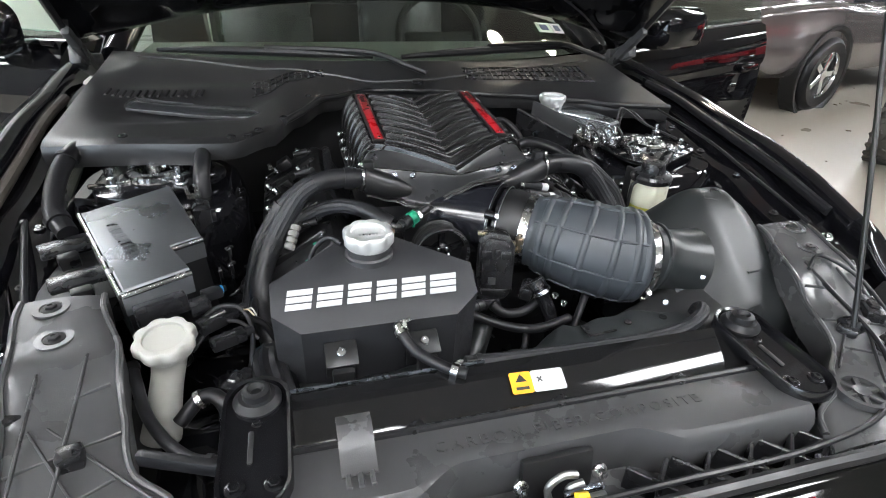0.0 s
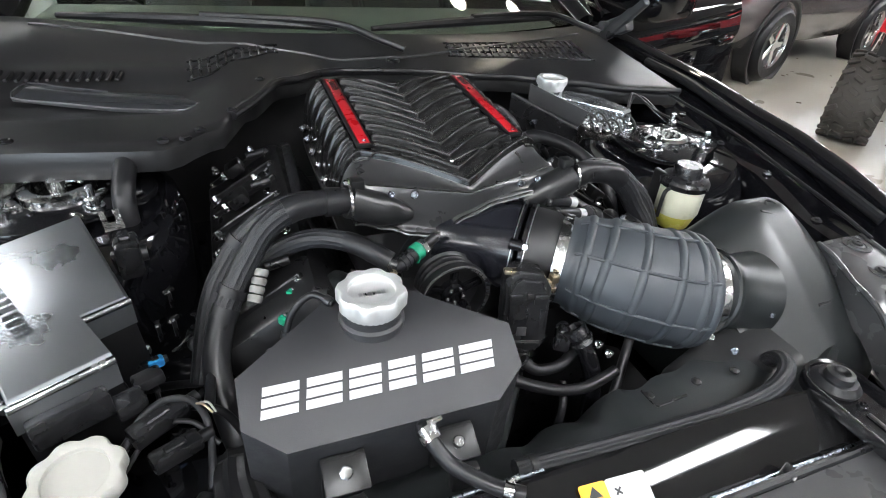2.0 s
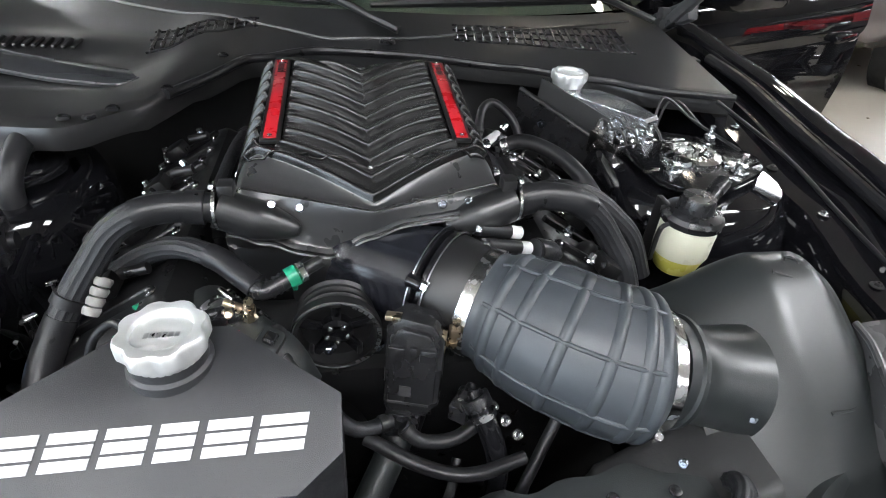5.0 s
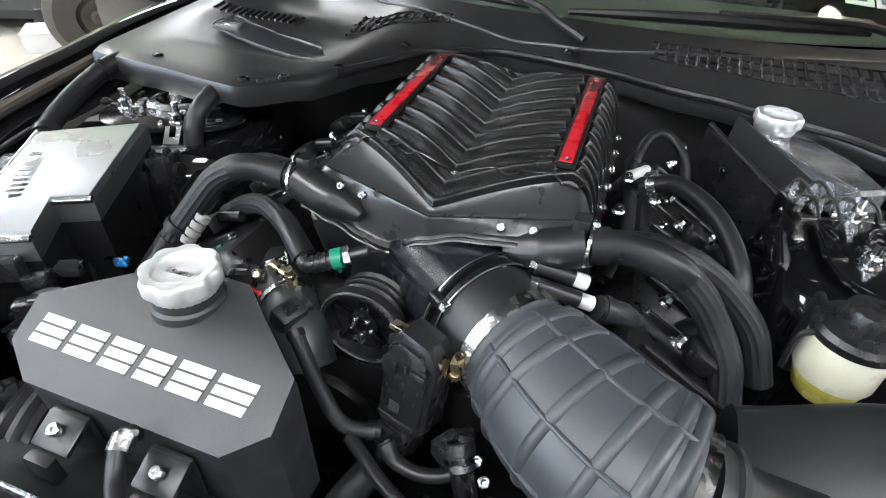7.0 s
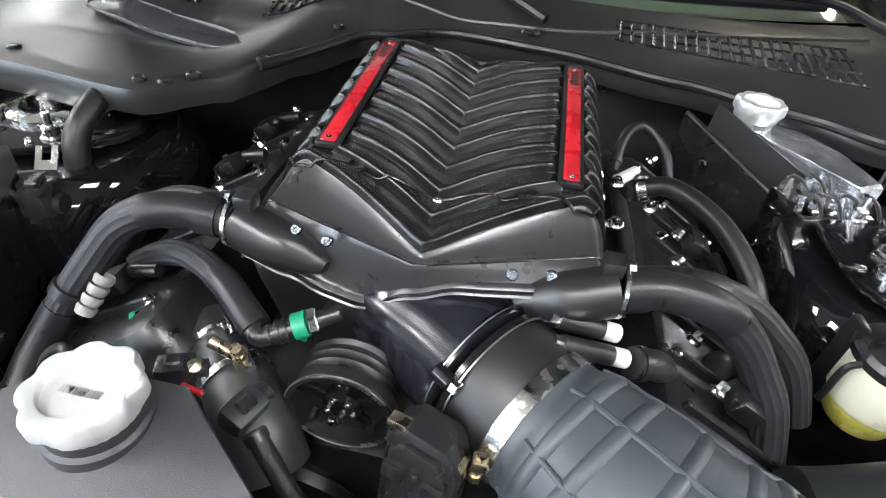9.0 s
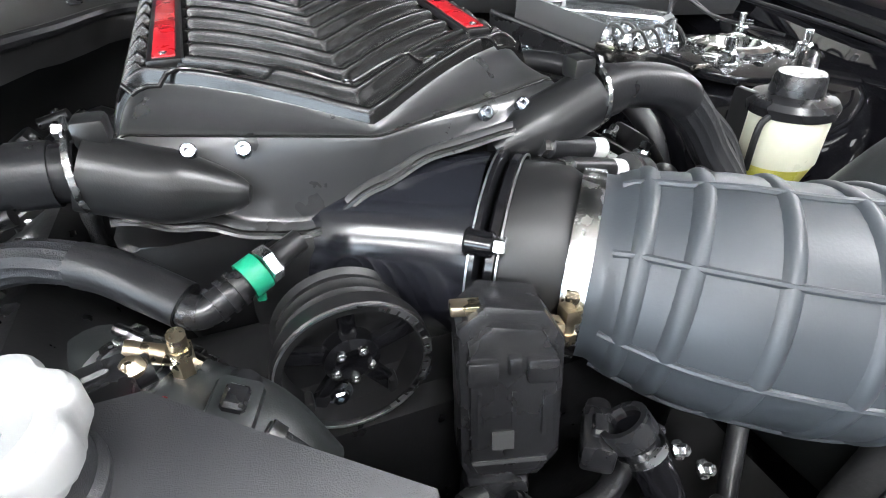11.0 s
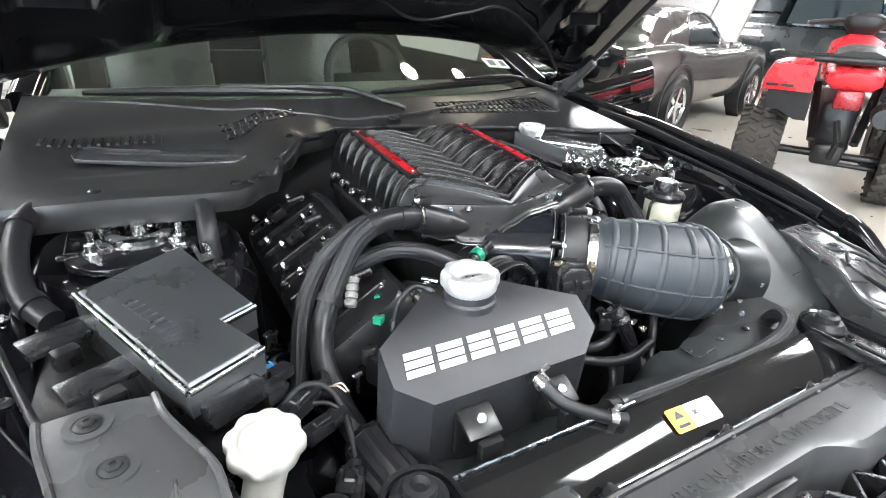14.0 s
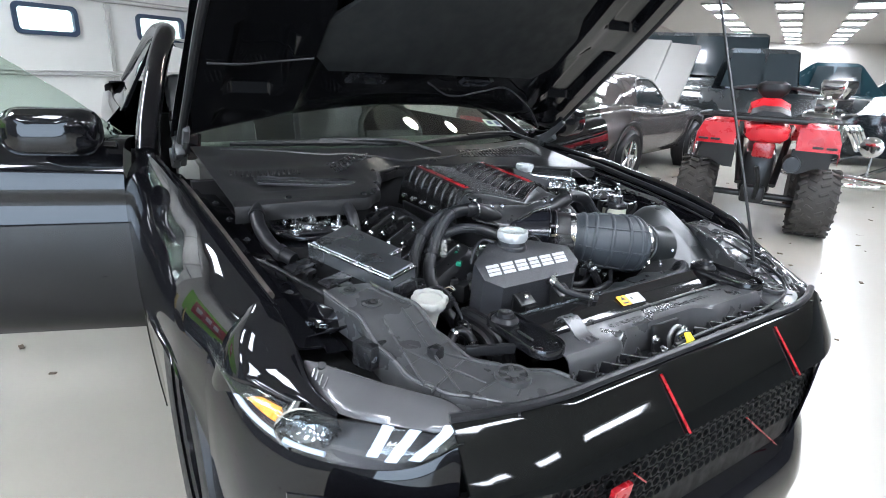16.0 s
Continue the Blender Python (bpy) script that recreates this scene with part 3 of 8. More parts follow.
bm = bmesh.new()
m = Matrix.Translation((-0.5, 1.3, 0.951)) @ rx(7)
tube(bm, [m @ V(x + 0.5, y - 1.3, 0) for x, y in SERV[8:] + SERV[:6]], 0.0016, 6, 3)
part("edge_bead", bm, GREYPL, sv, "pale moulded edge")
# drain louvres along the step behind the cover
for k in range(14):
    x = -0.685 + 0.0155 * k
    bm = bmesh.new()
    box(bm, V(x, 1.405 - 0.06 * (x + 0.68), cowl_z(x, 1.405) + 0.001), (0.008, 0.032, 0.006), rx(14) @ rz(-12), 0.002, 1)
    part("louvre", bm, MATTB, cowl)
for x, y in ((-0.37, 1.10), (-0.60, 1.13), (-0.24, 1.37)):
    bm = bmesh.new()
    lathe(bm, [(0.009, 0), (0.009, 0.002), (0.006, 0.004), (0.003, 0.003)], Matrix.Translation((x, y, cowl_z(x, y) + 0.001)), 16)
    part("cowl_clip", bm, PLASTIC, cowl)

# louvred vent fields in the cowl
for x0, x1, n in ((0.2, 0.6, 22), (-0.37, -0.19, 11)):
    for k in range(n):
        x = lerp((k + 0.5) / n, x0, x1)
        yf, yr = curve_at(x, COWLF), yrear(x)
        a, b = (lerp(0.42, yf, yr), lerp(0.75, yf, yr)) if x > 0 else (lerp(0.56, yf, yr), lerp(0.72, yf, yr))
        bm = bmesh.new()
        box(bm, V(x, (a + b) / 2, cowl_z(x, (a + b) / 2) + 0.0005), (0.006, b - a, 0.007), rx(math.degrees(math.atan2(cowl_z(x, b) - cowl_z(x, a), b - a))), 0.002, 1)
        part("louvre", bm, PLASTIC, cowl)
    for q in ((0.42, 0.53, 0.64, 0.75) if x0 > 0 else (0.56, 0.64, 0.72)):
        bm = bmesh.new()
        pts = []
        for k in range(9):
            x = lerp(k / 8, x0, x1)
            yf, yr = curve_at(x, COWLF), yrear(x)
            y = lerp(q, yf, yr)
            pts.append(V(x, y, cowl_z(x, y) + 0.001))
        tube(bm, pts, 0.0022, 6, 3)
        part("crossbar", bm, PLASTIC, cowl)
bm = bmesh.new()
lathe(bm, [(0.016, 0), (0.016, 0.004), (0.012, 0.007), (0.006, 0.005)], Matrix.Translation((0.06, 1.475, cowl_z(0.06, 1.475) + 0.001)), 20)
part("cowl_clip", bm, PLASTIC, cowl)

# windshield, pillars, roof
rows = []
for i in range(25):
    x = -0.70 + 1.40 * i / 24
    r = []
    for k in range(13):
        t = k / 12
        y = lerp(t, yrear(x) + 0.02, 2.42 + 0.06 * (abs(x) / 0.7) ** 2)
        xx = x * lerp(t, 1.03, 0.78)
        r.append(V(xx, y, 0.985 + 0.37 * t + 0.05 * t * (1 - t) - 0.03 * (abs(x) / 0.7) ** 2 * t))
    rows.append(r)
bm = bmesh.new()
sheet(bm, rows, 0.005, V(0, 0.4, -1))
ws = part("windshield", bm, CLEAR, car, "greenish tinted windshield", 60)
WSROWS = rows
for sx, col in ((-1, 0), (1, 24)):
    bm = bmesh.new()
    tube(bm, [p + V(sx * 0.02, 0, -0.005) for p in WSROWS[col][::3]], 0.035, 12, 3)
    part("a_pillar", bm, PAINT, car)
bm = bmesh.new()
rows = [[V(x * 0.62, y, 1.365 + 0.03 * math.sin((y - 2.4) * 1.7) - 0.03 * x * x) for x in [k / 6 - 1 for k in range(13)]] for y in [2.42 + 0.12 * k for k in range(14)]]
sheet(bm, rows, 0.03)
part("roof", bm, PAINT, car, "", 50)
for sx in (-1, 1):
    bm = bmesh.new()
    tube(bm, [V(sx * 0.855, 1.90, 0.95), V(sx * 0.825, 2.03, 1.06), V(sx * 0.765, 2.22, 1.22), V(sx * 0.70, 2.42, 1.345), V(sx * 0.655, 2.7, 1.385), V(sx * 0.645, 3.2, 1.385), V(sx * 0.66, 3.7, 1.30), V(sx * 0.74, 4.2, 1.10)], 0.04, 14, 6)
    part("roof_rail", bm, PAINT, car, "glossy black pillar and roof rail", 60)
    bm = bmesh.new()
    rows = [[V(sx * 0.86, y, 0.99), V(sx * (0.86 - 0.1 * k), y, lerp(0.5, 0.99, z)), V(sx * (0.86 - 0.2 * k), y, z)] for y, z, k in ((3.12, 1.02, 0.1), (3.16, 1.37, 1.0), (3.5, 1.35, 1.0), (3.9, 1.24, 0.85), (4.3, 1.08, 0.5))]
    sheet(bm, rows, 0.02, V(-sx, 0, 0))
    part("quarter_panel", bm, PAINT, car, "", 50)
# lower body behind the front wheels
rows = []
for y in [1.92 + 0.13 * k for k in range(25)]:
    t = max(0, (y - 3.9) / 1.1)
    rows.append([V(x * (1 - 0.06 * t), y, z + (0.04 * t if z > 0.9 else 0)) for x, z in ((-0.86, 0.24), (-0.94, 0.35), (-0.95, 0.7), (-0.93, 0.92), (-0.86, 1.0))])
def p_y(r):
    return r[0].y


for sx in (-1, 1):
    bm = bmesh.new()
    rr = [[V(sx * abs(p.x), p.y, p.z) for p in r] for r in rows if sx > 0 or p_y(r) > 3.1]
    sheet(bm, rr, 0.01, V(-sx, 0, 0))
    part("body_side", bm, PAINT, car, "", 50)
bm = bmesh.new()
rows = [[V(x, y, z + 0.02 * (1 - (x / 0.86) ** 2)) for x in [(-0.86 + 0.172 * k) for k in range(11)]] for y, z in ((4.0, 1.1), (4.3, 1.08), (4.6, 1.06), (4.95, 1.03), (5.0, 0.8), (5.0, 0.4))]
sheet(bm, rows, 0.01, V(0, -0.5, -1))
part("trunk", bm, PAINT, car, "", 50)
# cabin floor, dashboard and seats, seen dimly through the glass
bm = bmesh.new()
box(bm, V(0, 2.9, 0.3), (1.6, 2.6, 0.06))
box(bm, V(0, 3.95, 0.6), (1.4, 0.1, 0.6))
part("cabin_floor", bm, BLACK, car)
bm = bmesh.new()
loft(bm, [[V(x, y, z) for y, z in ((1.72, 0.6), (1.72, 0.93), (1.9, 0.955), (2.15, 0.95), (2.25, 0.88), (2.2, 0.6))] for x in (-0.72, -0.3, 0.0, 0.3, 0.72)])
DASHM = mat("grey_dash_vinyl", (0.25, 0.26, 0.235), 0.6, var=0.15, scale=8)
part("dashboard", bm, DASHM, car, "dark grey dashboard")
bm = bmesh.new()
mm = Matrix.Translation((0.36, 2.38, 0.93)) @ rx(62)
tube(bm, [mm @ V(0.18 * math.cos(a), 0.18 * math.sin(a), 0) for a in [2 * math.pi * k / 24 for k in range(25)]], 0.014, 10, 2, False)
box(bm, mm @ V(0, 0, -0.01), (0.3, 0.05, 0.03), rx(62), 0.01)
part("steering_wheel", bm, BLACK, car)
for sx in (-1, 1):
    bm = bmesh.new()
    box(bm, V(sx * 0.37, 3.0, 0.52), (0.5, 0.5, 0.16), None, 0.05)
    box(bm, V(sx * 0.37, 3.3, 0.85), (0.48, 0.14, 0.66), rx(-14), 0.05)
    box(bm, V(sx * 0.37, 3.4, 1.22), (0.26, 0.1, 0.16), rx(-10), 0.04)
    part("seat", bm, GREYPL, car)
# wipers
for x0, x1 in ((-0.62, -0.05), (0.03, 0.58)):
    w = thing("wiper", "black wiper blade resting along the windshield base", "wiper", (x0, 1.6, 1.0), "wipers")
    bm = bmesh.new()
    pts = [V(lerp(t, x0, x1), yrear(lerp(t, x0, x1)) + 0.012 + 0.05 * t * (1 - t), 1.008 + 0.008 * math.sin(t * 3)) for t in (0, 0.25, 0.5, 0.75, 1)]
    tube(bm, pts, lambda u: 0.006 + 0.006 * math.sin(u * 3.14), 8, 6)
    part("blade", bm, MATTB, w)
    bm = bmesh.new()
    xe = x1 + 0.08
    tube(bm, [pts[2] + V(0, 0, 0.010), pts[4] + V(-0.02, -0.01, 0.014), V(xe, yrear(xe) - 0.06, 1.0), V(xe + 0.05, yrear(xe) - 0.09, 0.985)], 0.008, 8, 6)
    part("arm", bm, MATTB, w)
# paper stickers on the glass
stk = thing("windshield_sticker", "pale green and white paper sticker on the windshield", "sticker", (0.59, 1.80, 1.045))
for dx, w, m in ((-0.022, 0.055, mat("pale_green_paper", (0.45, 0.55, 0.42), 0.5, var=0.1, scale=40)), (0.032, 0.04, WHITE)):
    bm = bmesh.new()
    box(bm, V(0.592 + dx, 1.803 + 0.25 * dx, 1.050 - 0.09 * dx), (w, 0.002, 0.055), rz(12) @ rx(-65) @ ry(8), 0.0005, 1)
    lb = part("paper", bm, m, stk)
    bm = bmesh.new()
    box(bm, V(0.592 + dx, 1.8025 + 0.25 * dx, 1.0512 - 0.09 * dx), (w * 0.5, 0.002, 0.03), rz(12) @ rx(-65) @ ry(8), 0.0005, 1)
    part("print", bm, SEAL, lb)

# strut towers and fire wall
for sx in (-1, 1):
    bm = bmesh.new()
    loft(bm, [[V(sx * 0.55 + x * k, 1.10 + y * k, z) for x, y in rrect(0.30, 0.32, 0.12, 6)] for z, k in ((0.45, 1.15), (0.80, 1.08), (0.85, 0.98), (0.86, 0.9))], cap0=False)
    part("strut_tower", bm, PAINT, car, "glossy black strut tower")
bm = bmesh.new()
box(bm, V(0, 1.5, 0.62), (1.56, 0.03, 0.62))
part("fire_wall", bm, BLACK, car, "dull black fire wall")
bm = bmesh.new()
box(bm, V(0, 0.95, 0.33), (1.5, 1.2, 0.03))
part("undertray", bm, BLACK, car)

# frame rails low in the bay
for sx in (-1, 1):
    bm = bmesh.new()
    box(bm, V(sx * 0.43, 0.92, 0.60), (0.16, 0.9, 0.12), None, 0.02)
    for k in range(5):
        box(bm, V(sx * 0.43, 0.62 + 0.16 * k, 0.668), (0.10, 0.05, 0.02), None, 0.006)
    part("frame_rail", bm, PAINT, car, "glossy black frame rail", 40)
# wheels
for sx in (-1, 1):
    for wy in (1.05, 3.77):
        bm = bmesh.new()
        m = Matrix.Translation((sx * 0.80, wy, 0.345)) @ ry(90)
        lathe(bm, [(0.245, -0.115), (0.30, -0.125), (0.33, -0.115), (0.344, -0.09), (0.345, 0.09), (0.33, 0.115), (0.30, 0.125), (0.245, 0.115)], m, 48, False)
        wh = part("tyre", bm, RUBBER, car, "black low-profile tyre")
        bm = bmesh.new()
        lathe(bm, [(0.245, -0.11), (0.225, -0.1), (0.225, 0.1), (0.245, 0.11)], m, 48, False)
        for k in range(10):
            a = 36 * k
            box(bm, m @ (rz(a) @ V(0.13, 0, sx * 0.06)), (0.2, 0.025, 0.03), (m @ rz(a)).to_3x3().to_4x4(), 0.006, 1)
        lathe(bm, [(0.06, sx * 0.03), (0.06, sx * 0.08), (0.03, sx * 0.085)], m, 20)
        part("rim", bm, GLOSSB, wh, "black spoked rim")

# bumper, upper grille panel, grille
LIPX = [k / 20 - 1 for k in range(41)]


def lip(x, z=0.0):
    """Front upper edge of the bumper in plan."""
    a = abs(x)
    return 0.284 + 0.0 * a + max(0, a - 0.40) ** 1.7 * 0.75


rows = []
for q in LIPX:
    x = q * 0.86
    y0 = lip(x)
    zt = 0.765 - 0.06 * max(0, abs(x) - 0.5)
    rows.append([V(x * k, y0 + dy * (1 - 0.45 * abs(q) ** 3), z) for dy, z, k in ((0.02, zt - 0.01, 0.99), (0.0, zt, 1.0), (-0.015, zt - 0.006, 1.0), (-0.082, 0.655, 1.0))])
bm = bmesh.new()
sheet(bm, rows[6:-6], 0.006, V(0, 1, -0.2))
GLASSB = mat("gloss_black_panel", (0.004, 0.0042, 0.004), 0.05, var=0.1, scale=4, bump=0.0, spec=0.4, rvar=0.01)
MESHB = mat("black_grille_plastic", (0.004, 0.004, 0.0042), 0.55, spec=0.25, var=0.2, scale=30, bump=0.1)
gp = part("upper_grille_panel", bm, GLASSB, car, "gloss black upper grille panel with red pinstripes", 50)
for x in (-0.165, 0.26):
    bm = bmesh.new()
    a, b = V(x, lip(x) - 0.019, 0.757), V(x + 0.025, lip(x) - 0.087, 0.657)
    d = (b - a).normalized()
    nrm = d.cross(V(1, 0, 0)).normalized()
    f = Matrix.Translation((a + b) / 2) @ Matrix((V(1, 0, 0), d, nrm)).transposed().to_4x4()
    box(bm, (a + b) / 2, (0.006, (b - a).length, 0.0025), f.to_3x3().to_4x4())
    part("pinstripe", bm, RED, gp, "red pinstripe")
# lower mesh grille, with two stripes across it
STRIPES = ((V(0.17, 0.236, 0.556), V(0.376, 0.236, 0.40)), (V(-0.235, 0.236, 0.575), V(-0.19, 0.236, 0.535)))
bm = bmesh.new()
rows = [[V(x, lip(x) - 0.035, z) for z in (0.65, 0.57, 0.48, 0.4)] for x in [-0.6 + 0.06 * k for k in range(21)]]
sheet(bm, rows, 0.004, V(0, 1, 0))
gr = part("grille", bm, MESHB, car, "black honeycomb grille")
for r in range(6):
    bm = bmesh.new()
    for k in range(46):
        x = -0.58 + 0.0255 * k + (0.0127 if r % 2 else 0)
        z = 0.635 - 0.03 * r
        m = Matrix.Translation((x, lip(x) - 0.04, z)) @ rx(90)
        lathe(bm, [(0.0155, -0.004), (0.0155, 0.004), (0.0115, 0.004), (0.0115, -0.004), (0.0155, -0.004)], m, 6, False)
    part("honeycomb_strip", bm, MESHB, gr)
bm = bmesh.new()
box(bm, V(-0.292, lip(0.2) - 0.062, 0.548), (0.05, 0.012, 0.075), rx(6), 0.002)
part("tow_marker", bm, RED, gr, "red rectangular grille marker")
for a, b in STRIPES:
    bm = bmesh.new()
    d = b - a
    box(bm, (a + b) / 2, (0.005, 0.004, d.length), d.to_track_quat("Z", "Y").to_matrix().to_4x4(), 0.001, 1)
    part("pinstripe", bm, RED, gr, "red pinstripe")
# gloss panels that close the nose beside the grille
for sx in (-1, 1):
    rows = []
    for k in range(13):
        x = lerp(k / 12, 0.47, 0.84)
        y0 = lip(x)
        q = (x / 0.86) ** 3
        rows.append([V(sx * x, y0 - dy * (1 - 0.45 * q), z) for dy, z in ((0.074, 0.656), (0.072, 0.62), (0.068, 0.54), (0.06, 0.46), (0.05, 0.39))])
    bm = bmesh.new()
    sheet(bm, rows, 0.005, V(0, 1, 0))
    part("nose_panel", bm, PAINT, car, "glossy black nose panel beside the grille", 50)
rows = []
for q in LIPX:
    x = q * 0.90
    y0 = lip(x)
    rows.append([V(x, y0 + dy * (1 - 0.5 * abs(q) ** 3), z) for dy, z in ((-0.02, 0.40), (-0.08, 0.36), (-0.1, 0.28), (-0.09, 0.2), (0.1, 0.17))])
bm = bmesh.new()
sheet(bm, rows, 0.006, V(0, 1, 0.2))
part("bumper", bm, PAINT, car, "glossy black front bumper", 50)

# ---------- front structure of the bay ----------
support = thing("radiator_support", "grey moulded composite radiator support across the nose", "car part", (0, 0.4, 0.78))
# centre beam, with a step back round the hood latch
NOTCH = [(-0.34, 0.343), (-0.20, 0.343), (-0.13, 0.374), (0.08, 0.374), (0.15, 0.345), (0.34, 0.345)]


def beam_z(y):
    return curve_at(y, [(0.33, 0.79), (0.36, 0.797), (0.43, 0.79), (0.445, 0.775)])


rows = []
for k in range(57):
    x = -0.335 + 0.67 * k / 56
    yf = curve_at(x, NOTCH)
    rows.append([V(x, yf + 0.004, 0.70), V(x, yf - 0.002, 0.775), V(x, yf + 0.004, beam_z(yf) - 0.003), V(x, yf + 0.012, beam_z(yf + 0.01))] +
                [V(x, lerp(t, yf + 0.012, 0.432), beam_z(lerp(t, yf + 0.012, 0.432))) for t in (0.25, 0.5, 0.75, 1)] + [V(x, 0.437, 0.768), V(x, 0.44, 0.74)])
bm = bmesh.new()
sheet(bm, rows, 0.004, V(0, 0.1, -1))
beam = part("beam", bm, GREYPL, support, "grey composite cross beam")
font = bpy.data.curves.new("moulded_text", "FONT")
font.body, font.size, font.extrude, font.space_character = "CARBON FIBER COMPOSITE", 0.022, 0.0006, 1.35
font.align_x = "CENTER"
tob = bpy.data.objects.new("moulded_text", font)
scene.collection.objects.link(tob)
tme = bpy.data.meshes.new_from_object(tob.evaluated_get(bpy.context.evaluated_depsgraph_get()))
bpy.data.objects.remove(tob)
tm = new("moulded_text", tme)
tme.materials.append(GREYPL)
tm.parent = support
tm.matrix_basis = pose(0.02, -0.004, 0.0142, -4.5, 0, 0)
ORG[tm] = ORG[support]

# side arms of the support, ribbed
ARM_IN = [(0.30, 0.33), (0.345, 0.345), (0.40, 0.43), (0.47, 0.49), (0.58, 0.51), (0.72, 0.555)]
ARM_OUT = [(0.30, 0.44), (0.345, 0.53), (0.40, 0.585), (0.47, 0.62), (0.58, 0.64), (0.72, 0.663)]
ARM_Z = [(0.30, 0.765), (0.42, 0.775), (0.52, 0.80), (0.60, 0.838), (0.72, 0.848)]
for sx in (-1, 1):
    rows = []
    for k in range(22):
        y = 0.305 + 0.415 * k / 21
        a, b, z = curve_at(y, ARM_IN), curve_at(y, ARM_OUT), curve_at(y, ARM_Z)
        rows.append([V(sx * (a + 0.002), y, z - 0.05), V(sx * a, y, z - 0.003), V(sx * (a + 0.004), y, z)] + [V(sx * lerp(t, a, b), y, z + 0.004 * math.sin(t * 3.14)) for t in (0.2, 0.4, 0.6, 0.8)] +
                    [V(sx * (b - 0.004), y, z), V(sx * b, y, z - 0.004), V(sx * (b - 0.002), y, z - 0.06)])
    bm = bmesh.new()
    sheet(bm, rows, 0.004, V(0, 0, -1))
    arm = part("side_arm", bm, GREYPL, support, "grey ribbed side arm")
    for (xa, ya), (xb, yb) in (((0.55, 0.60), (0.555, 0.38)), ((0.60, 0.58), (0.60, 0.42)), ((0.50, 0.50), (0.61, 0.47)), ((0.50, 0.45), (0.60, 0.40)), ((0.46, 0.42), (0.58, 0.52)), ((0.46, 0.38), (0.55, 0.36)),
                             ((0.60, 0.52), (0.50, 0.38)), ((0.42, 0.36), (0.47, 0.33)), ((0.52, 0.56), (0.56, 0.55))):
        bm = bmesh.new()
        p, q = V(sx * xa, ya, curve_at(ya, ARM_Z) + 0.003), V(sx * xb, yb, curve_at(yb, ARM_Z) + 0.003)
        d = q - p
        box(bm, (p + q) / 2, (d.length, 0.003, 0.006), d.to_track_quat("X", "Z").to_matrix().to_4x4(), 0.001, 1)
        part("rib", bm, GREYPL, arm)
    for x, y in ((0.616, 0.696), (0.596, 0.635)):
        bolt("bolt", V(sx * x, y, curve_at(y, ARM_Z) + 0.004), V(0, 0, 1), 0.008, arm, BLACK)
        bm = bmesh.new()
        lathe(bm, [(0.022, 0), (0.022, 0.003), (0.014, 0.003), (0.014, 0)], Matrix.Translation((sx * x, y, curve_at(y, ARM_Z) + 0.0025)), 24, False)
        part("washer", bm, GREYPL, arm)
    for side in (ARM_IN, ARM_OUT):
        bm = bmesh.new()
        tube(bm, [V(sx * (curve_at(y, side) + (0.003 if side is ARM_IN else -0.003)), y, curve_at(y, ARM_Z) + 0.001) for y in [0.33 + 0.03 * k for k in range(14)]], 0.0042, 8, 3)
        part("edge_bead", bm, GREYPL, arm)
    # round vent with spokes
    bm = bmesh.new()
    m = Matrix.Translation((sx * 0.445, 0.372, 0.772))
    lathe(bm, [(0.034, 0.0), (0.034, 0.011), (0.027, 0.011), (0.027, 0.0)], m, 28, False)
    lathe(bm, [(0.011, 0.0), (0.011, 0.010), (0.004, 0.008)], m, 16)
    for k in range(6):
        box(bm, m @ (rz(60 * k) @ V(0.019, 0, 0.005)), (0.018, 0.008, 0.008), rz(60 * k), 0.001, 1)
    vent = part("round_vent", bm, GREYPL, arm, "round spoked vent")
    # Black disc under the spokes stands in for the shaded openings.
    bm = bmesh.new()
    lathe(bm, [(0.026, 0.0045), (0.0, 0.0045)], m, 24, False)
    part("vent_shade_disc", bm, BLACK, vent)
    # black clip block
    bm = bmesh.new()
    box(bm, V(sx * 0.545, 0.475, 0.80), (0.026, 0.022, 0.024), rz(10), 0.004)
    part("clip", bm, PLASTIC, arm, "black plastic clip")

# glossy cover over the radiator, with silver seam strips
cover = thing("radiator_cover", "gloss black sheet cover over the radiator", "car part", (0, 0.48, 0.79))
bm = bmesh.new()
rows = [[V(x, y, z) for y, z in ((0.442, 0.76), (0.4435, 0.774), (0.446, 0.7775), (0.513, 0.8028), (0.516, 0.8025), (0.519, 0.792))] for x in [-0.33 + 0.033 * k for k in range(21)]]
sheet(bm, rows, 0.003)
part("sheet", bm, mat("gloss_black_cover", (0.008, 0.008, 0.0085), 0.07, var=0.1, scale=10, bump=0.0, bscale=300, rvar=0.02), cover)
for a, b in ((V(-0.33, 0.447, 0.782), V(0.33, 0.447, 0.782)), (V(-0.32, 0.517, 0.806), V(-0.06, 0.517, 0.806))):
    bm = bmesh.new()
    cyl(bm, a, b, 0.0025, seg=8)
    part("edge_strip", bm, DKBOLT, cover, "thin dark silver edge strip")
for x in (-0.17, 0.02, 0.2):
    bm = bmesh.new()
    box(bm, V(x, 0.441, 0.787), (0.02, 0.016, 0.012), rz(20), 0.002)
    part("clip", bm, PLASTIC, cover)
bm = bmesh.new()
tube(bm, [V(-0.33, 0.437, 0.79), V(-0.1, 0.437, 0.789), V(0.1, 0.438, 0.789), V(0.33, 0.437, 0.79)], 0.005, 8, 12)
part("cable", bm, RUBBER, cover)
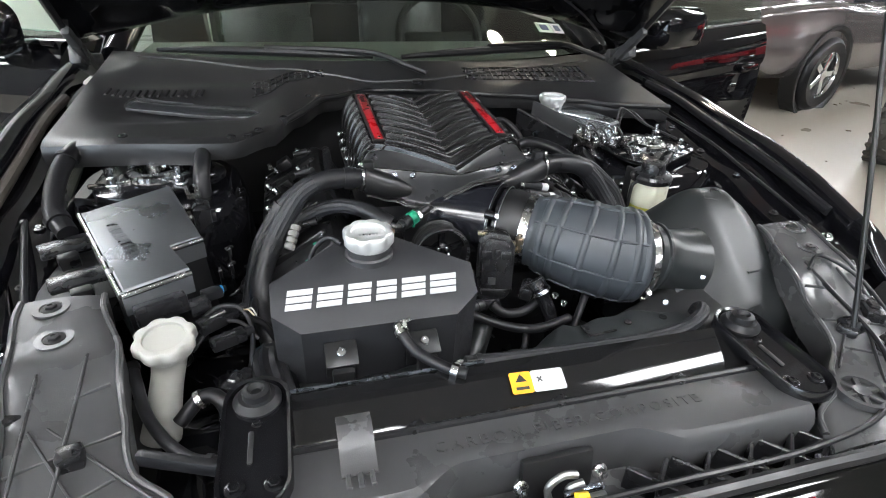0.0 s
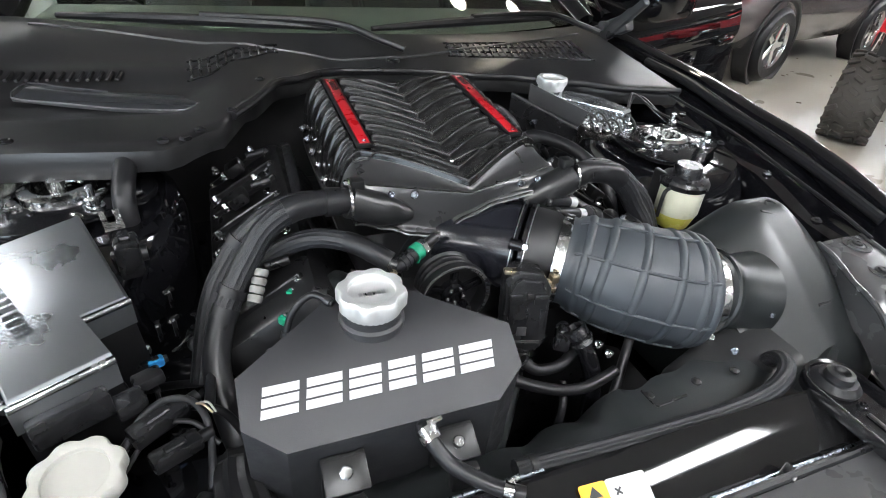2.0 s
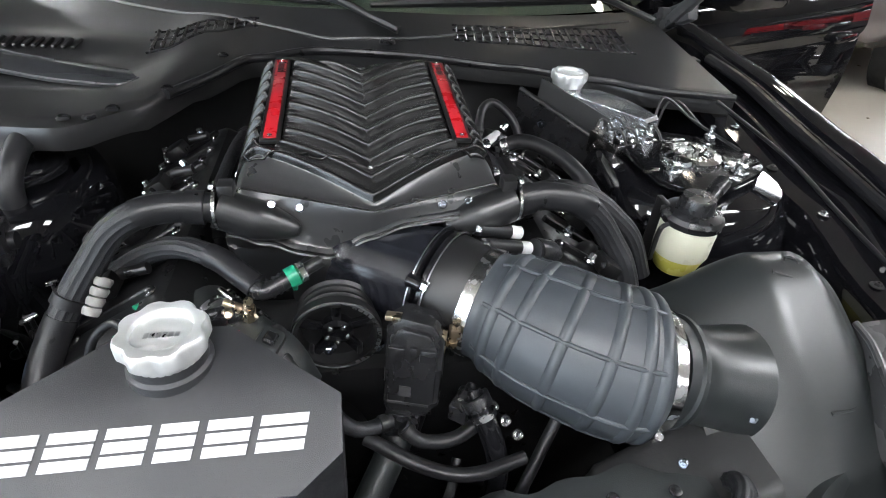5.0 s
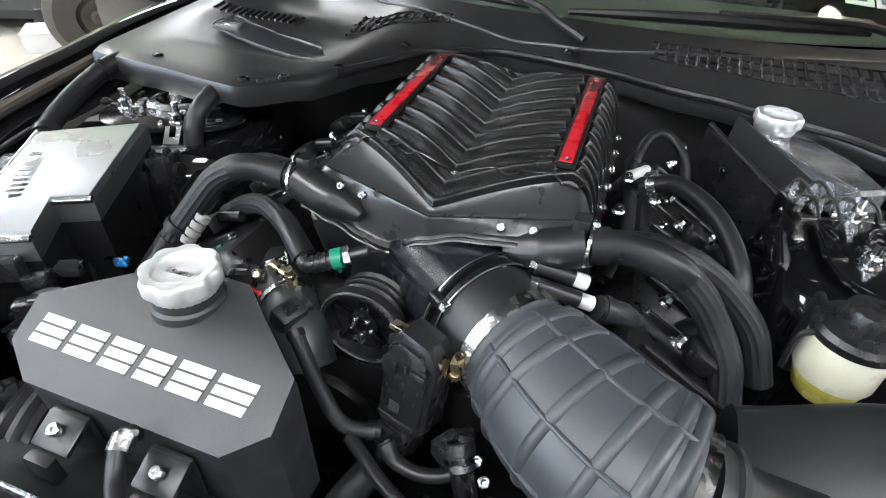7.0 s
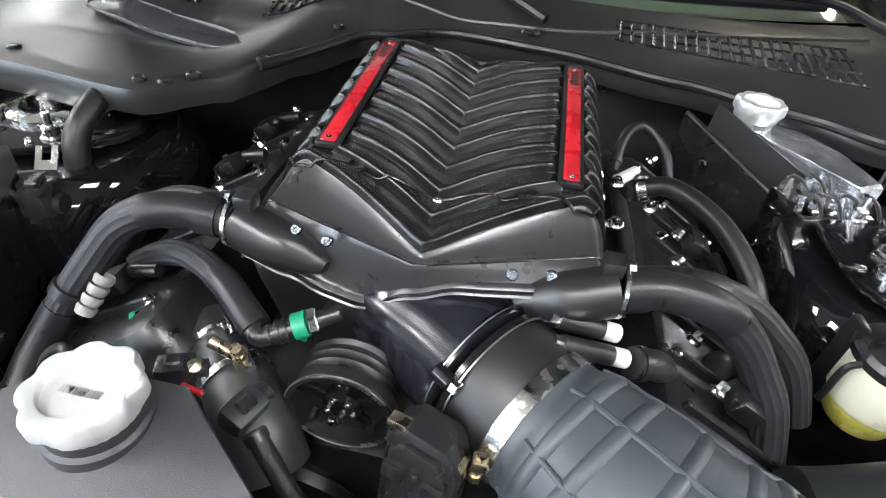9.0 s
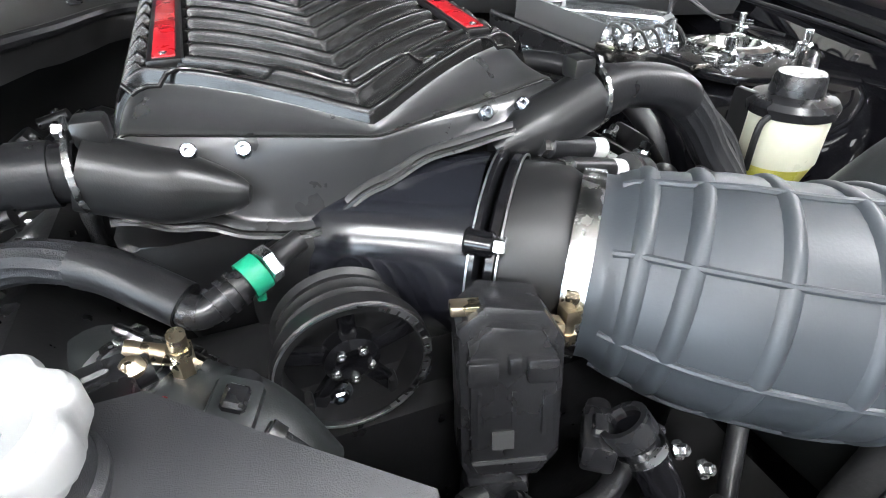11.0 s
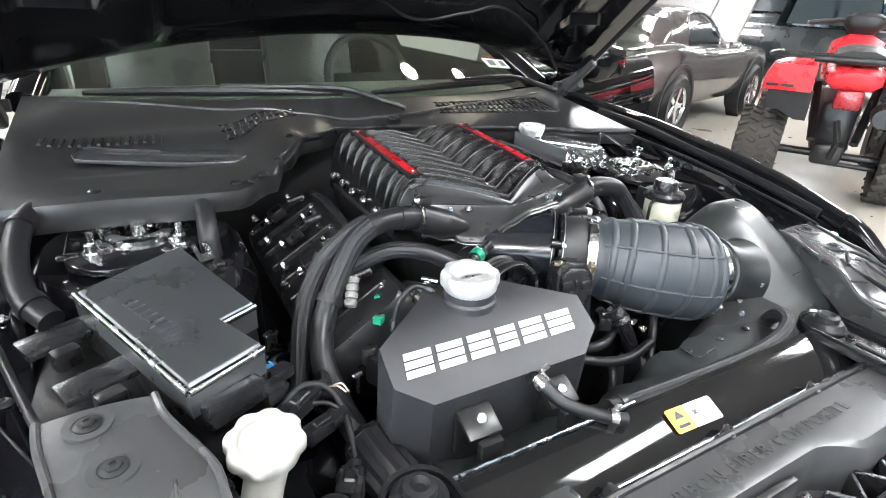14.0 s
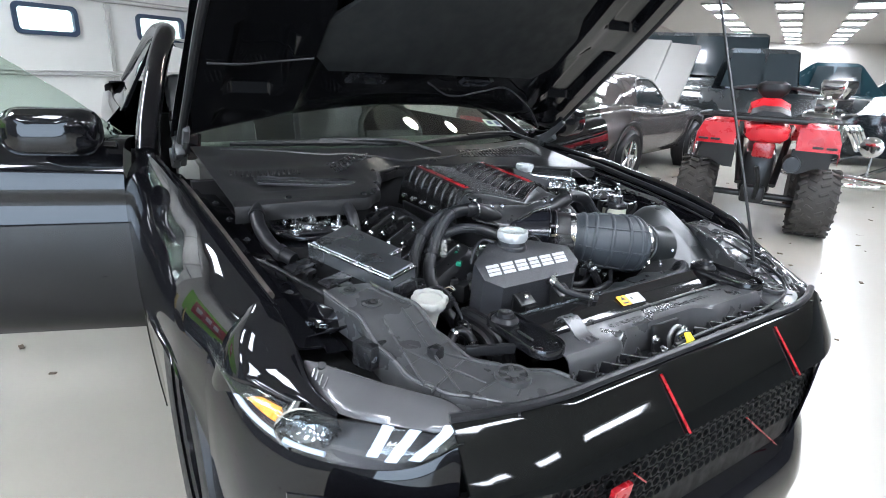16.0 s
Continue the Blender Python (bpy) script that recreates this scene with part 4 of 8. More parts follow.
# warning label
lab = thing("warning_label", "orange and white warning label on the radiator cover", "label", (0.0, 0.475, 0.795))
lm = Matrix.Translation((0.0, 0.478, 0.7935)) @ rz(-3) @ rx(22)
bm = bmesh.new()
plate(bm, [(x - 0.02, y) for x, y in rrect(0.03, 0.03, 0.003)], 0.0012, lm)
part("orange_field", bm, ORANGE, lab)
bm = bmesh.new()
plate(bm, [(x + 0.018, y) for x, y in rrect(0.046, 0.03, 0.003)], 0.0011, lm)
part("white_field", bm, WHITE, lab)
bm = bmesh.new()
plate(bm, [(-0.028, 0.001), (-0.012, 0.001), (-0.02, 0.012)], 0.0014, lm)
box(bm, lm @ V(0.006, 0.002, 0.001), (0.009, 0.002, 0.001), lm.to_3x3().to_4x4() @ rz(45))
box(bm, lm @ V(0.006, 0.002, 0.001), (0.009, 0.002, 0.001), lm.to_3x3().to_4x4() @ rz(-45))
box(bm, lm @ V(-0.02, -0.008, 0.001), (0.018, 0.004, 0.001), lm.to_3x3().to_4x4())
part("print", bm, BLACK, lab)

# brackets with rubber mounts
for sx in (-1, 1):
    br = thing("radiator_bracket", "black pressed steel radiator bracket with rubber mount", "bracket", (sx * 0.353, 0.45, 0.80), "radiator brackets")
    bm = bmesh.new()
    m = Matrix.Translation((sx * 0.353, 0.452, 0.806)) @ rz(0)
    o = [(x, y + (0.0)) for x, y in rrect(0.078, 0.19, 0.036, 6)]
    i = [(x * 0.88, y * 0.95) for x, y in o]
    loft(bm, [[m @ V(x, y, -0.012) for x, y in o], [m @ V(x, y, 0.004) for x, y in o], [m @ V(x * 0.97, y * 0.99, 0.006) for x, y in o], [m @ V(x, y, 0.004) for x, y in i], [m @ V(x * 0.96, y * 0.98, -0.003) for x, y in i]], cap0=False)
    body = part("plate", bm, GLOSSB, br)
    bm = bmesh.new()
    lathe(bm, [(0.028, 0), (0.029, 0.004), (0.022, 0.012), (0.017, 0.012), (0.016, 0.02), (0.010, 0.022), (0.006, 0.016)], Matrix.Translation((sx * 0.353, 0.512, 0.803)), 28)
    part("rubber_mount", bm, RUBBER, br, "black rubber mount")
    for dx, y in ((-0.02, 0.392), (0.02, 0.390), (0.0, 0.475)):
        bolt("bolt", V(sx * 0.353 + dx, y, 0.803), V(0, 0, 1), 0.007 if y < 0.45 else 0.004, br, GLOSSB)
    bm = bmesh.new()
    box(bm, V(sx * 0.353 - 0.006, 0.442, 0.804), (0.006, 0.045, 0.004), None, 0.002)
    part("slot", bm, BLACK, br)

# grey plastic clip tongue over the beam
bm = bmesh.new()
rows = [[V(x, y, z) for y, z in ((0.46, 0.80), (0.452, 0.818), (0.435, 0.822), (0.415, 0.812), (0.40, 0.80), (0.385, 0.797))] for x in [-0.265 + 0.0057 * k for k in range(8)]]
sheet(bm, rows, 0.004)
for k in range(3):
    box(bm, V(-0.258 + 0.013 * k, 0.378, 0.797), (0.006, 0.018, 0.006), None, 0.001, 1)
solid("cover_clip", bm, GREYPL, "grey moulded plastic clip over the radiator cover edge", "clip", (-0.245, 0.42, 0.80))

# truss in the opening ahead of the beam
truss = thing("nose_truss", "black plastic lattice between bumper and radiator support", "car part", (0, 0.32, 0.735))
bm = bmesh.new()
rows = [[V(x, y, 0.725) for y in (0.285, 0.31, 0.345, 0.375)] for x in [-0.50 + 0.05 * k for k in range(21)]]
sheet(bm, rows, 0.004)
part("floor_sheet", bm, GREYPL, truss)
for k in range(16):
    x = -0.47 + 0.0625 * k
    if -0.13 < x < 0.07:
        continue
    for d in (1, -1):
        bm = bmesh.new()
        p, q = V(x - d * 0.028, 0.290, 0.748), V(x + d * 0.028, 0.348, 0.748)
        v = q - p
        box(bm, (p + q) / 2, (v.length, 0.005, 0.035), v.to_track_quat("X", "Z").to_matrix().to_4x4(), 0.001, 1)
        part("lattice_bar", bm, PLASTIC, truss)
bm = bmesh.new()
tube(bm, [V(-0.05, 0.315, 0.765), V(0.1, 0.31, 0.775), V(0.3, 0.312, 0.775), V(0.45, 0.34, 0.78), V(0.53, 0.42, 0.80), V(0.545, 0.55, 0.83)], 0.004, 8, 10)
part("release_cable", bm, RUBBER, truss, "thin black hood release cable")
bm = bmesh.new()
tube(bm, [V(x, lip(x) + 0.008, 0.768 - 0.06 * max(0, abs(x) - 0.5)) for x in [-0.6 + 0.1 * k for k in range(13)]], 0.009, 8, 4)
part("lip_seal", bm, RUBBER, truss, "black rubber lip seal")
for x in (-0.43, -0.36, 0.33, 0.4, 0.44, -0.4):
    bolt("bolt", V(x, 0.312, 0.745), V(0, 0, 1), 0.006, truss, BOLT)

# hood latch
latch = thing("hood_latch", "steel hood latch with a yellow release tab", "latch", (-0.02, 0.34, 0.75))
bm = bmesh.new()
box(bm, V(-0.02, 0.36, 0.755), (0.09, 0.01, 0.07), rx(-10), 0.003)
box(bm, V(-0.02, 0.345, 0.725), (0.1, 0.04, 0.006), None, 0.002)
part("plate", bm, POWDER, latch)
bm = bmesh.new()
tube(bm, [V(-0.035, 0.335, 0.74), V(-0.045, 0.335, 0.775), V(-0.03, 0.335, 0.793), V(-0.012, 0.335, 0.790)], 0.0045, 8, 8)
tube(bm, [V(-0.015, 0.335, 0.745), V(-0.02, 0.332, 0.773), V(-0.004, 0.33, 0.782)], 0.0045, 8, 8)
cyl(bm, V(-0.03, 0.33, 0.74), V(0.03, 0.328, 0.745), 0.009)
part("claw", bm, mat("dull_zinc", (0.3, 0.3, 0.29), 0.4, 0.9, var=0.3, scale=60), latch, "zinc steel latch claw")
bm = bmesh.new()
hx = [V(-0.066 + 0.028 * u / 40, 0.331 + 0.006 * math.cos(u * 0.9), 0.752 - 0.016 * u / 40 + 0.006 * math.sin(u * 0.9)) for u in range(41)]
tube(bm, hx, 0.0016, 6, 2)
part("spring", bm, ALUB, latch, "coiled return spring")
bm = bmesh.new()
tube(bm, [V(-0.028, 0.326, 0.772), V(0.0, 0.325, 0.778), V(0.018, 0.326, 0.774)], 0.004, 10, 6)
part("pivot_pin", bm, DKBOLT, latch)
bm = bmesh.new()
box(bm, V(-0.045, 0.334, 0.732), (0.03, 0.018, 0.012), rz(20), 0.003)
box(bm, V(-0.082, 0.336, 0.735), (0.02, 0.02, 0.02), rz(-15), 0.004)
part("lever_block", bm, PLASTIC, latch)
bm = bmesh.new()
plate(bm, [(-0.026, -0.012), (0.012, -0.012), (0.015, 0.004), (0.013, 0.020), (-0.002, 0.023), (-0.007, 0.006), (-0.026, 0.001)], 0.007, Matrix.Translation((-0.018, 0.304, 0.767)) @ rz(8) @ rx(48), 0.003)
part("release_tab", bm, YELLOW, latch, "bright yellow release tab")
for x in (-0.07, 0.03):
    bolt("bolt", V(x, 0.352, 0.765), V(0, -1, 0.3), 0.006, latch, STEEL, 0.012)

# ---------- engine and shroud ----------
eng = thing("engine_block", "dark cast engine block with valve covers", "engine", (0, 1.0, 0.35))
bm = bmesh.new()
box(bm, V(0, 1.05, 0.56), (0.5, 0.55, 0.42), None, 0.03)
part("block", bm, DEEP, eng)
for sx in (-1, 1):
    bm = bmesh.new()
    m = Matrix.Translation((sx * 0.27, 1.05, 0.77)) @ ry(sx * 32)
    loft(bm, [[m @ V(x * k, y * (0.6 + 0.4 * k), z) for x, y in rrect(0.17, 0.52, 0.03, 4)] for z, k in ((-0.08, 1.0), (0.03, 1.0), (0.05, 0.9), (0.055, 0.8))], cap0=False)
    vc = part("valve_cover", bm, DEEP, eng, "black ribbed valve cover")
    for k in range(8):
        bm = bmesh.new()
        box(bm, m @ V(0, -0.21 + 0.06 * k, 0.058), (0.13, 0.008, 0.012), m.to_3x3().to_4x4(), 0.002, 1)
        part("fin", bm, DEEP, vc)
    for k in range(4):
        bm = bmesh.new()
        box(bm, m @ V(0.0, -0.18 + 0.12 * k, 0.075), (0.032, 0.034, 0.022), m.to_3x3().to_4x4(), 0.005)
        cyl(bm, m @ V(0.03, -0.18 + 0.12 * k, 0.08), m @ V(0.06, -0.18 + 0.12 * k, 0.07), 0.007)
        part("ignition_coil", bm, DEEP, vc, "black ignition coil")
        for dx, dy in ((-0.026, 0.0), (0.035, 0.035), (-0.045, 0.05)):
            bolt("coil_bolt", m @ V(dx, -0.18 + 0.12 * k + dy, 0.066), m.to_3x3() @ V(0.2 * (k % 2), 0.3, 1), 0.0055, vc, BOLT, 0.014)
        bolt("bolt", m @ V(-0.06, -0.15 + 0.12 * k, 0.057), m.to_3x3() @ V(0, 0, 1), 0.005, vc)
        bolt("bolt", m @ V(0.06, -0.21 + 0.12 * k, 0.057), m.to_3x3() @ V(0, 0, 1), 0.005, vc)
bm = bmesh.new()
rows = []
for k in range(61):
    x = -0.33 + 0.011 * k
    s = min(1, max(0, (x - 0.06) / 0.05))
    w = 0.007 * math.sin(x * 34) + 0.004 * math.sin(x * 83)
    rows.append([V(x, y, z + s * d) for y, z, d in ((0.52, 0.785, -0.004), (0.54, 0.772, 0.002), (0.57, 0.755 + 0.01 * math.sin(x * 30) * (1 - s), 0.019), (0.60 + w, 0.735, 0.038), (0.615 + w, 0.71, 0.057), (0.63, 0.66, 0), (0.63, 0.45, 0))])
sheet(bm, rows, 0.004)
shr = thing("fan_shroud", "dark grey radiator fan shroud with an uneven edge behind the cover", "fan shroud", (0, 0.58, 0.7))
part("shell", bm, DARKPL, shr)
for x in (0.135, 0.21, 0.275):
    bm = bmesh.new()
    lathe(bm, [(0.0065, 0), (0.006, 0.002), (0.003, 0.003)], Matrix.Translation((x, 0.585, 0.7765)), 16)
    part("push_pin", bm, PLASTIC, shr)
bm = bmesh.new()
box(bm, V(0.155, 0.568, 0.778), (0.05, 0.003, 0.002), rz(4))
box(bm, V(0.13, 0.58, 0.778), (0.003, 0.026, 0.002), rz(4))
part("seam", bm, PLASTIC, shr)

# ---------- supercharger ----------
sc = thing("supercharger", "black ribbed twin-screw supercharger with two red badge strips", "supercharger", (0, 1.1, 0.78))


def lid_base(ax, y):
    z = 0.957 + 0.07 * (y - 1.0)
    z -= 0.014 * max(0, 1 - ax / 0.105) ** 1.4
    if ax > 0.132:
        t = min(1, (ax - 0.132) / 0.04)
        z -= 0.085 * (1 - math.sqrt(max(0, 1 - t * t)))
    return z


# one rib from its steep front foot over the rounded crest down to the next
SAW = [(0.0, 0.0), (0.015, 0.16), (0.035, 0.50), (0.06, 0.82), (0.09, 0.97), (0.12, 1.0), (0.18, 0.97), (0.28, 0.88), (0.40, 0.74), (0.55, 0.53), (0.70, 0.31), (0.84, 0.13), (0.94, 0.03)]
RIB0, PITCH = 0.8755, 0.039


def chevron(ax, k):
    """How far a rib runs back at ax from the middle; the front lip runs straighter than the rest."""
    q = min(1.0, max(0.0, k / 2))
    a = min(ax, 0.136)
    return lerp(q, 0.78, 0.90) * a - lerp(q, 0.8, 3.3) * a * a


def lid_z(x, y, saw):
    ax = abs(x)
    z = lid_base(ax, y)
    amp = 0.0098 * curve_at(y, [(1.26, 1), (1.285, 0)])
    # flat lands under the badge strips
    if 0.985 < y < 1.262:
        amp *= curve_at(ax, [(0.104, 1), (0.110, 0), (0.137, 0), (0.143, 1)])
    z += amp * saw
    if y > 1.285:
        z -= 0.06 * ((y - 1.285) / 0.03) ** 2
    return z


def lid_top(x, y):
    """Height of the ribbed lid at x, y."""
    k = (y - RIB0 - chevron(abs(x), 2)) / PITCH
    if k < 2:
        k = (y - RIB0 - chevron(abs(x), k)) / PITCH
    return lid_z(x, y, curve_at(k % 1.0, SAW))


# rows follow the chevrons, so that every rib has a clean crest
rows = []
LX = [0.1715 * (k / 60 - 1) for k in range(121)]
for k in range(0, 12):
    for f, h in SAW:
        w = RIB0 + PITCH * (k + f)
        row = []
        for x in LX:
            ax = abs(x)
            y = min(1.315, w + chevron(ax, k + f) + 0.003 * math.exp(-(ax / 0.010) ** 2))
            row.append(V(x, y, lid_z(x, y, h)))
        rows.append(row)
bm = bmesh.new()
A = [[bm.verts.new(p) for p in r] for r in rows]
nr = len(A) - 1
for i in range(nr):
    for j in range(120):
        if (rows[i][j] - rows[i + 1][j]).length + (rows[i][j + 1] - rows[i + 1][j + 1]).length > 1e-5:
            bm.faces.new((A[i][j], A[i][j + 1], A[i + 1][j + 1], A[i + 1][j]))
SKIRT = [[bm.verts.new(V(r[0].co.x * 1.01, r[0].co.y, 0.85)), bm.verts.new(V(r[-1].co.x * 1.01, r[0].co.y, 0.85))] for r in A]
for i in range(nr):
    if A[i + 1][0].co.y - A[i][0].co.y > 1e-5:
        bm.faces.new((A[i][0], A[i + 1][0], SKIRT[i + 1][0], SKIRT[i][0]))
        bm.faces.new((A[i][120], SKIRT[i][1], SKIRT[i + 1][1], A[i + 1][120]))
bmesh.ops.delete(bm, geom=[v for v in bm.verts if not v.link_faces], context="VERTS")
lid = part("lid", bm, LIDM, sc, "satin black lid with chevron ribs", 75)
bm = bmesh.new()
loft(bm, [[V(x * k, 1.09 + y, z) for x, y in rrect(0.36, 0.40, 0.03, 3)] for z, k in ((0.70, 0.7), (0.78, 0.85), (0.845, 0.98), (0.865, 1.0), (0.868, 0.97))])
part("housing", bm, POWDER, sc)
for sx in (-1, 1):
    bm = bmesh.new()
    a, b = V(sx * 0.1235, 0.992, 0.9615), V(sx * 0.1255, 1.255, 0.979)
    d = b - a
    f = d.to_track_quat("Y", "Z").to_matrix().to_4x4()
    box(bm, (a + b) / 2 - V(0, 0, 0.001), (0.025, d.length + 0.008, 0.007), f, 0.002)
    strip = part("strip_bezel", bm, POWDER, sc)
    bm = bmesh.new()
    box(bm, (a + b) / 2 + V(0, 0, 0.0015), (0.0165, d.length, 0.005), f, 0.0015)
    red = part("badge_strip", bm, RED, strip, "red enamelled badge strip")
    bm = bmesh.new()
    for k in range(7):
        box(bm, lerp(0.80 + 0.022 * k, a, b) + V(0, 0, 0.0042), (0.009, 0.0038, 0.0006), f)
    part("lettering_bar", bm, BLACK, strip)
    for t in (0.02, 0.98):
        bolt("screw", lerp(t, a, b) + V(0, 0, 0.0036), V(0, 0, 1), 0.0032, strip, BOLT, 0.0016, washer=False)
    for k in range(6):
        bolt("bolt", V(sx * 0.176, 0.985 + 0.057 * k, 0.885), V(sx, 0, 0.5), 0.0055, sc, BOLT, 0.007)

# front cover: a wing-shaped fascia under the V of the lid
ZB = [(-0.152, 0.897), (-0.135, 0.886), (-0.112, 0.886), (-0.097, 0.874), (-0.05, 0.867), (-0.005, 0.895), (0.038, 0.910), (0.11, 0.916), (0.135, 0.925), (0.152, 0.935)]
rows = []
rim, crest = [], []
for k in range(121):
    x = -0.166 + 0.332 * k / 120
    ax = math.sqrt(x * x + 0.00001)
    zb = (curve_at(x - 0.01, ZB) + 2 * curve_at(x, ZB) + curve_at(x + 0.01, ZB)) / 4
    yl = RIB0 + chevron(ax, 0)
    zl = lid_base(ax, yl)
    yt = 0.8655 + 0.30 * ax
    zt = min(0.9315 + 0.05 * ax, zl - 0.003)
    yb = 0.869 + 0.08 * ax
    zb = min(zb, zt - 0.01)
    keyp = [V(x, yl + 0.010, zl - 0.012), V(x, yl + 0.001, zl - 0.0005), V(x, yl - 0.0015, zl - 0.0015), V(x, lerp(0.35, yl, yt), lerp(0.62, zl, zt) - 0.0015), V(x, lerp(0.75, yl, yt), lerp(0.93, zl, zt) - 0.001), V(x, yt + 0.002, zt + 0.0004), V(x, yt - 0.0008, zt - 0.0012),
            V(x, lerp(0.25, yt, yb) - 0.002, lerp(0.25, zt, zb)), V(x, lerp(0.8, yt, yb) - 0.001, lerp(0.8, zt, zb)), V(x, yb - 0.002, zb + 0.008), V(x, yb - 0.007, zb + 0.0045), V(x, yb - 0.0065, zb), V(x, yb + 0.05, zb - 0.002)]
    rows.append(spline(keyp, 3))
    if k % 3 == 0:
        rim.append(V(x, yb - 0.007, zb + 0.003))
        crest.append(V(x, yt - 0.0002, zt - 0.0002))
bm = bmesh.new()
sheet(bm, rows, 0.004, V(0, 1, -0.3))
FASC = mat("satin_black_fascia", (0.028, 0.028, 0.029), 0.3, spec=0.75, var=0.08, scale=25, bump=0.06, bscale=900, rvar=0.04)
fas = part("front_cover", bm, FASC, sc, "satin black wing-shaped front cover", 75)
bm = bmesh.new()
tube(bm, rim, 0.0024, 8, 3)
part("rim_bead", bm, LIDM, fas)
bm = bmesh.new()
tube(bm, crest, 0.0009, 8, 2)
part("crest_bead", bm, LIDM, fas)
for at in ((-0.114, 0.886, 0.933), (-0.083, 0.879, 0.932), (0.080, 0.879, 0.932), (0.113, 0.888, 0.931)):
    bolt("bolt", V(*at) + V(0, -0.001, -0.002), V(0, -0.8, 0.6), 0.0052, fas, DKBOLT, 0.008, washer=False)
bolt("bolt", V(0, 0.9535, lid_top(0, 0.9535) - 0.002), V(0, -0.1, 1), 0.005, fas, BOLT, 0.006, washer=False)
bm = bmesh.new()
seam = [(-0.160, 0.972), (-0.14, 0.955), (-0.115, 0.956), (-0.098, 0.963), (-0.085, 0.966), (-0.072, 0.961), (-0.05, 0.955), (-0.02, 0.953), (0.0, 0.9535), (0.02, 0.953), (0.05, 0.955), (0.072, 0.961), (0.085, 0.966), (0.098, 0.963), (0.115, 0.956), (0.14, 0.955), (0.160, 0.972)]
tube(bm, [V(p.x, p.y, lid_top(p.x, p.y) + 0.0004) for p in spline([V(x, y, 0) for x, y in seam], 4)], 0.0017, 8, 1)
for sx in (-1, 1):
    lathe(bm, [(0.0115, 0), (0.0115, 0.006), (0.0085, 0.008), (0.005, 0.0065)], Matrix.Translation((sx * 0.085, 0.967, lid_top(0.085, 0.967) - 0.004)), 18)
part("seam_flange", bm, LIDM, fas)

# coolant outlets at both shoulders
for sx in (-1, 1):
    bm = bmesh.new()
    tube(bm, [V(sx * 0.085, 0.872, 0.904), V(sx * 0.11, 0.878, 0.909), V(sx * 0.14, 0.880, 0.918), V(sx * 0.172, 0.882, 0.931)], lambda u: 0.006 + 0.017 * min(1, u * 1.9) ** 0.7, 20, 6)
    ot = part("coolant_outlet", bm, POWDER, sc, "black cast coolant outlet")
    bm = bmesh.new()
    ring(bm, V(sx * 0.170, 0.882, 0.931), V(sx * 0.1735, 0.882, 0.931), 0.0245, 0.004)
    part("retaining_ring", bm, STEEL, ot, "steel retaining ring")
    bm = bmesh.new()
    box(bm, V(sx * 0.160, 0.886, 0.953), (0.018, 0.02, 0.016), None, 0.003)
    part("lug", bm, POWDER, ot)
    bolt("bolt", V(sx * 0.172, 0.884, 0.955), V(sx, 0, 0.2), 0.005, ot, BOLT)

# inlet snout, throttle body and pulley
AX = V(0.78, -0.62, -0.03).normalized()
FL = V(0.070, 0.845, 0.842)
CL = FL + AX * 0.075
bm = bmesh.new()
tube(bm, [V(-0.06, 0.935, 0.83), V(-0.02, 0.905, 0.838), V(0.03, 0.873, 0.841), FL], lambda u: 0.054 + 0.016 * u, 32, 8)
snout = part("inlet_snout", bm, mat("satin_black_casting", (0.009, 0.0095, 0.0125), 0.17, var=0.1, scale=20, bump=0.03, rvar=0.03), sc, "semi-gloss black inlet snout")
bm = bmesh.new()
for q, r, h in ((0.0, 0.073, 0.007), (0.010, 0.071, 0.009)):
    lathe(bm, [(r - 0.003, 0), (r, 0.002), (r, h - 0.002), (r - 0.003, h)], along(FL + AX * q, FL + AX * 0.5), 40)
flg = part("flange", bm, GLOSSB, snout, "black throttle flange")
# Thin aluminium rings draw a bright line along both flange edges.
for q in (0.0005, 0.0185):
    bm = bmesh.new()
    ring(bm, FL + AX * q, FL + AX * (q + 0.0012), 0.0732 if q < 0.01 else 0.0712, 0.0015, 44)
    part("bright_edge", bm, ALUB, flg, "thin bright ring along the flange edge")
bm = bmesh.new()
lathe(bm, [(0.067, 0.012), (0.067, 0.05), (0.061, 0.062), (0.061, 0.075)], along(FL, FL + AX), 40)
tb = part("throttle_body", bm, MATTB, sc, "black throttle body")
side = AX.cross(V(0, 0, 1)).normalized()
for a in (35, 145, 215, 325):
    d = (V(0, 0, 1) * math.sin(radians(a)) + side * math.cos(radians(a)))
    bm = bmesh.new()
    c = FL + d * 0.069
    cyl(bm, c - AX * 0.002, c + AX * 0.017, 0.0095, 0.0085, seg=16, bev=0.0015)
    boss = part("stud_boss", bm, GLOSSB, tb, "black flange boss")
    bm = bmesh.new()
    cyl(bm, c + AX * 0.016, c + AX * 0.024, 0.0068, seg=6, bev=0.0008)
    part("stud", bm, BOLT, boss, "bright throttle stud")
PC = V(-0.047, 0.785, 0.816)
bm = bmesh.new()
m = along(PC + V(0, 0.05, 0.0), PC + V(0, 0, 0))
lathe(bm, [(0.043, 0.0), (0.0465, 0.004), (0.0435, 0.008), (0.0435, 0.012), (0.0455, 0.015), (0.0435, 0.018), (0.0435, 0.022), (0.0455, 0.025), (0.0435, 0.028), (0.0435, 0.034), (0.0505, 0.037), (0.0512, 0.040), (0.0512, 0.0485), (0.050, 0.05), (0.0445, 0.05), (0.042, 0.03), (0.018, 0.03), (0.018, 0.0)], m, 48, False)
pul = part("drive_pulley", bm, MATTB, sc, "black anodised drive pulley")
bm = bmesh.new()
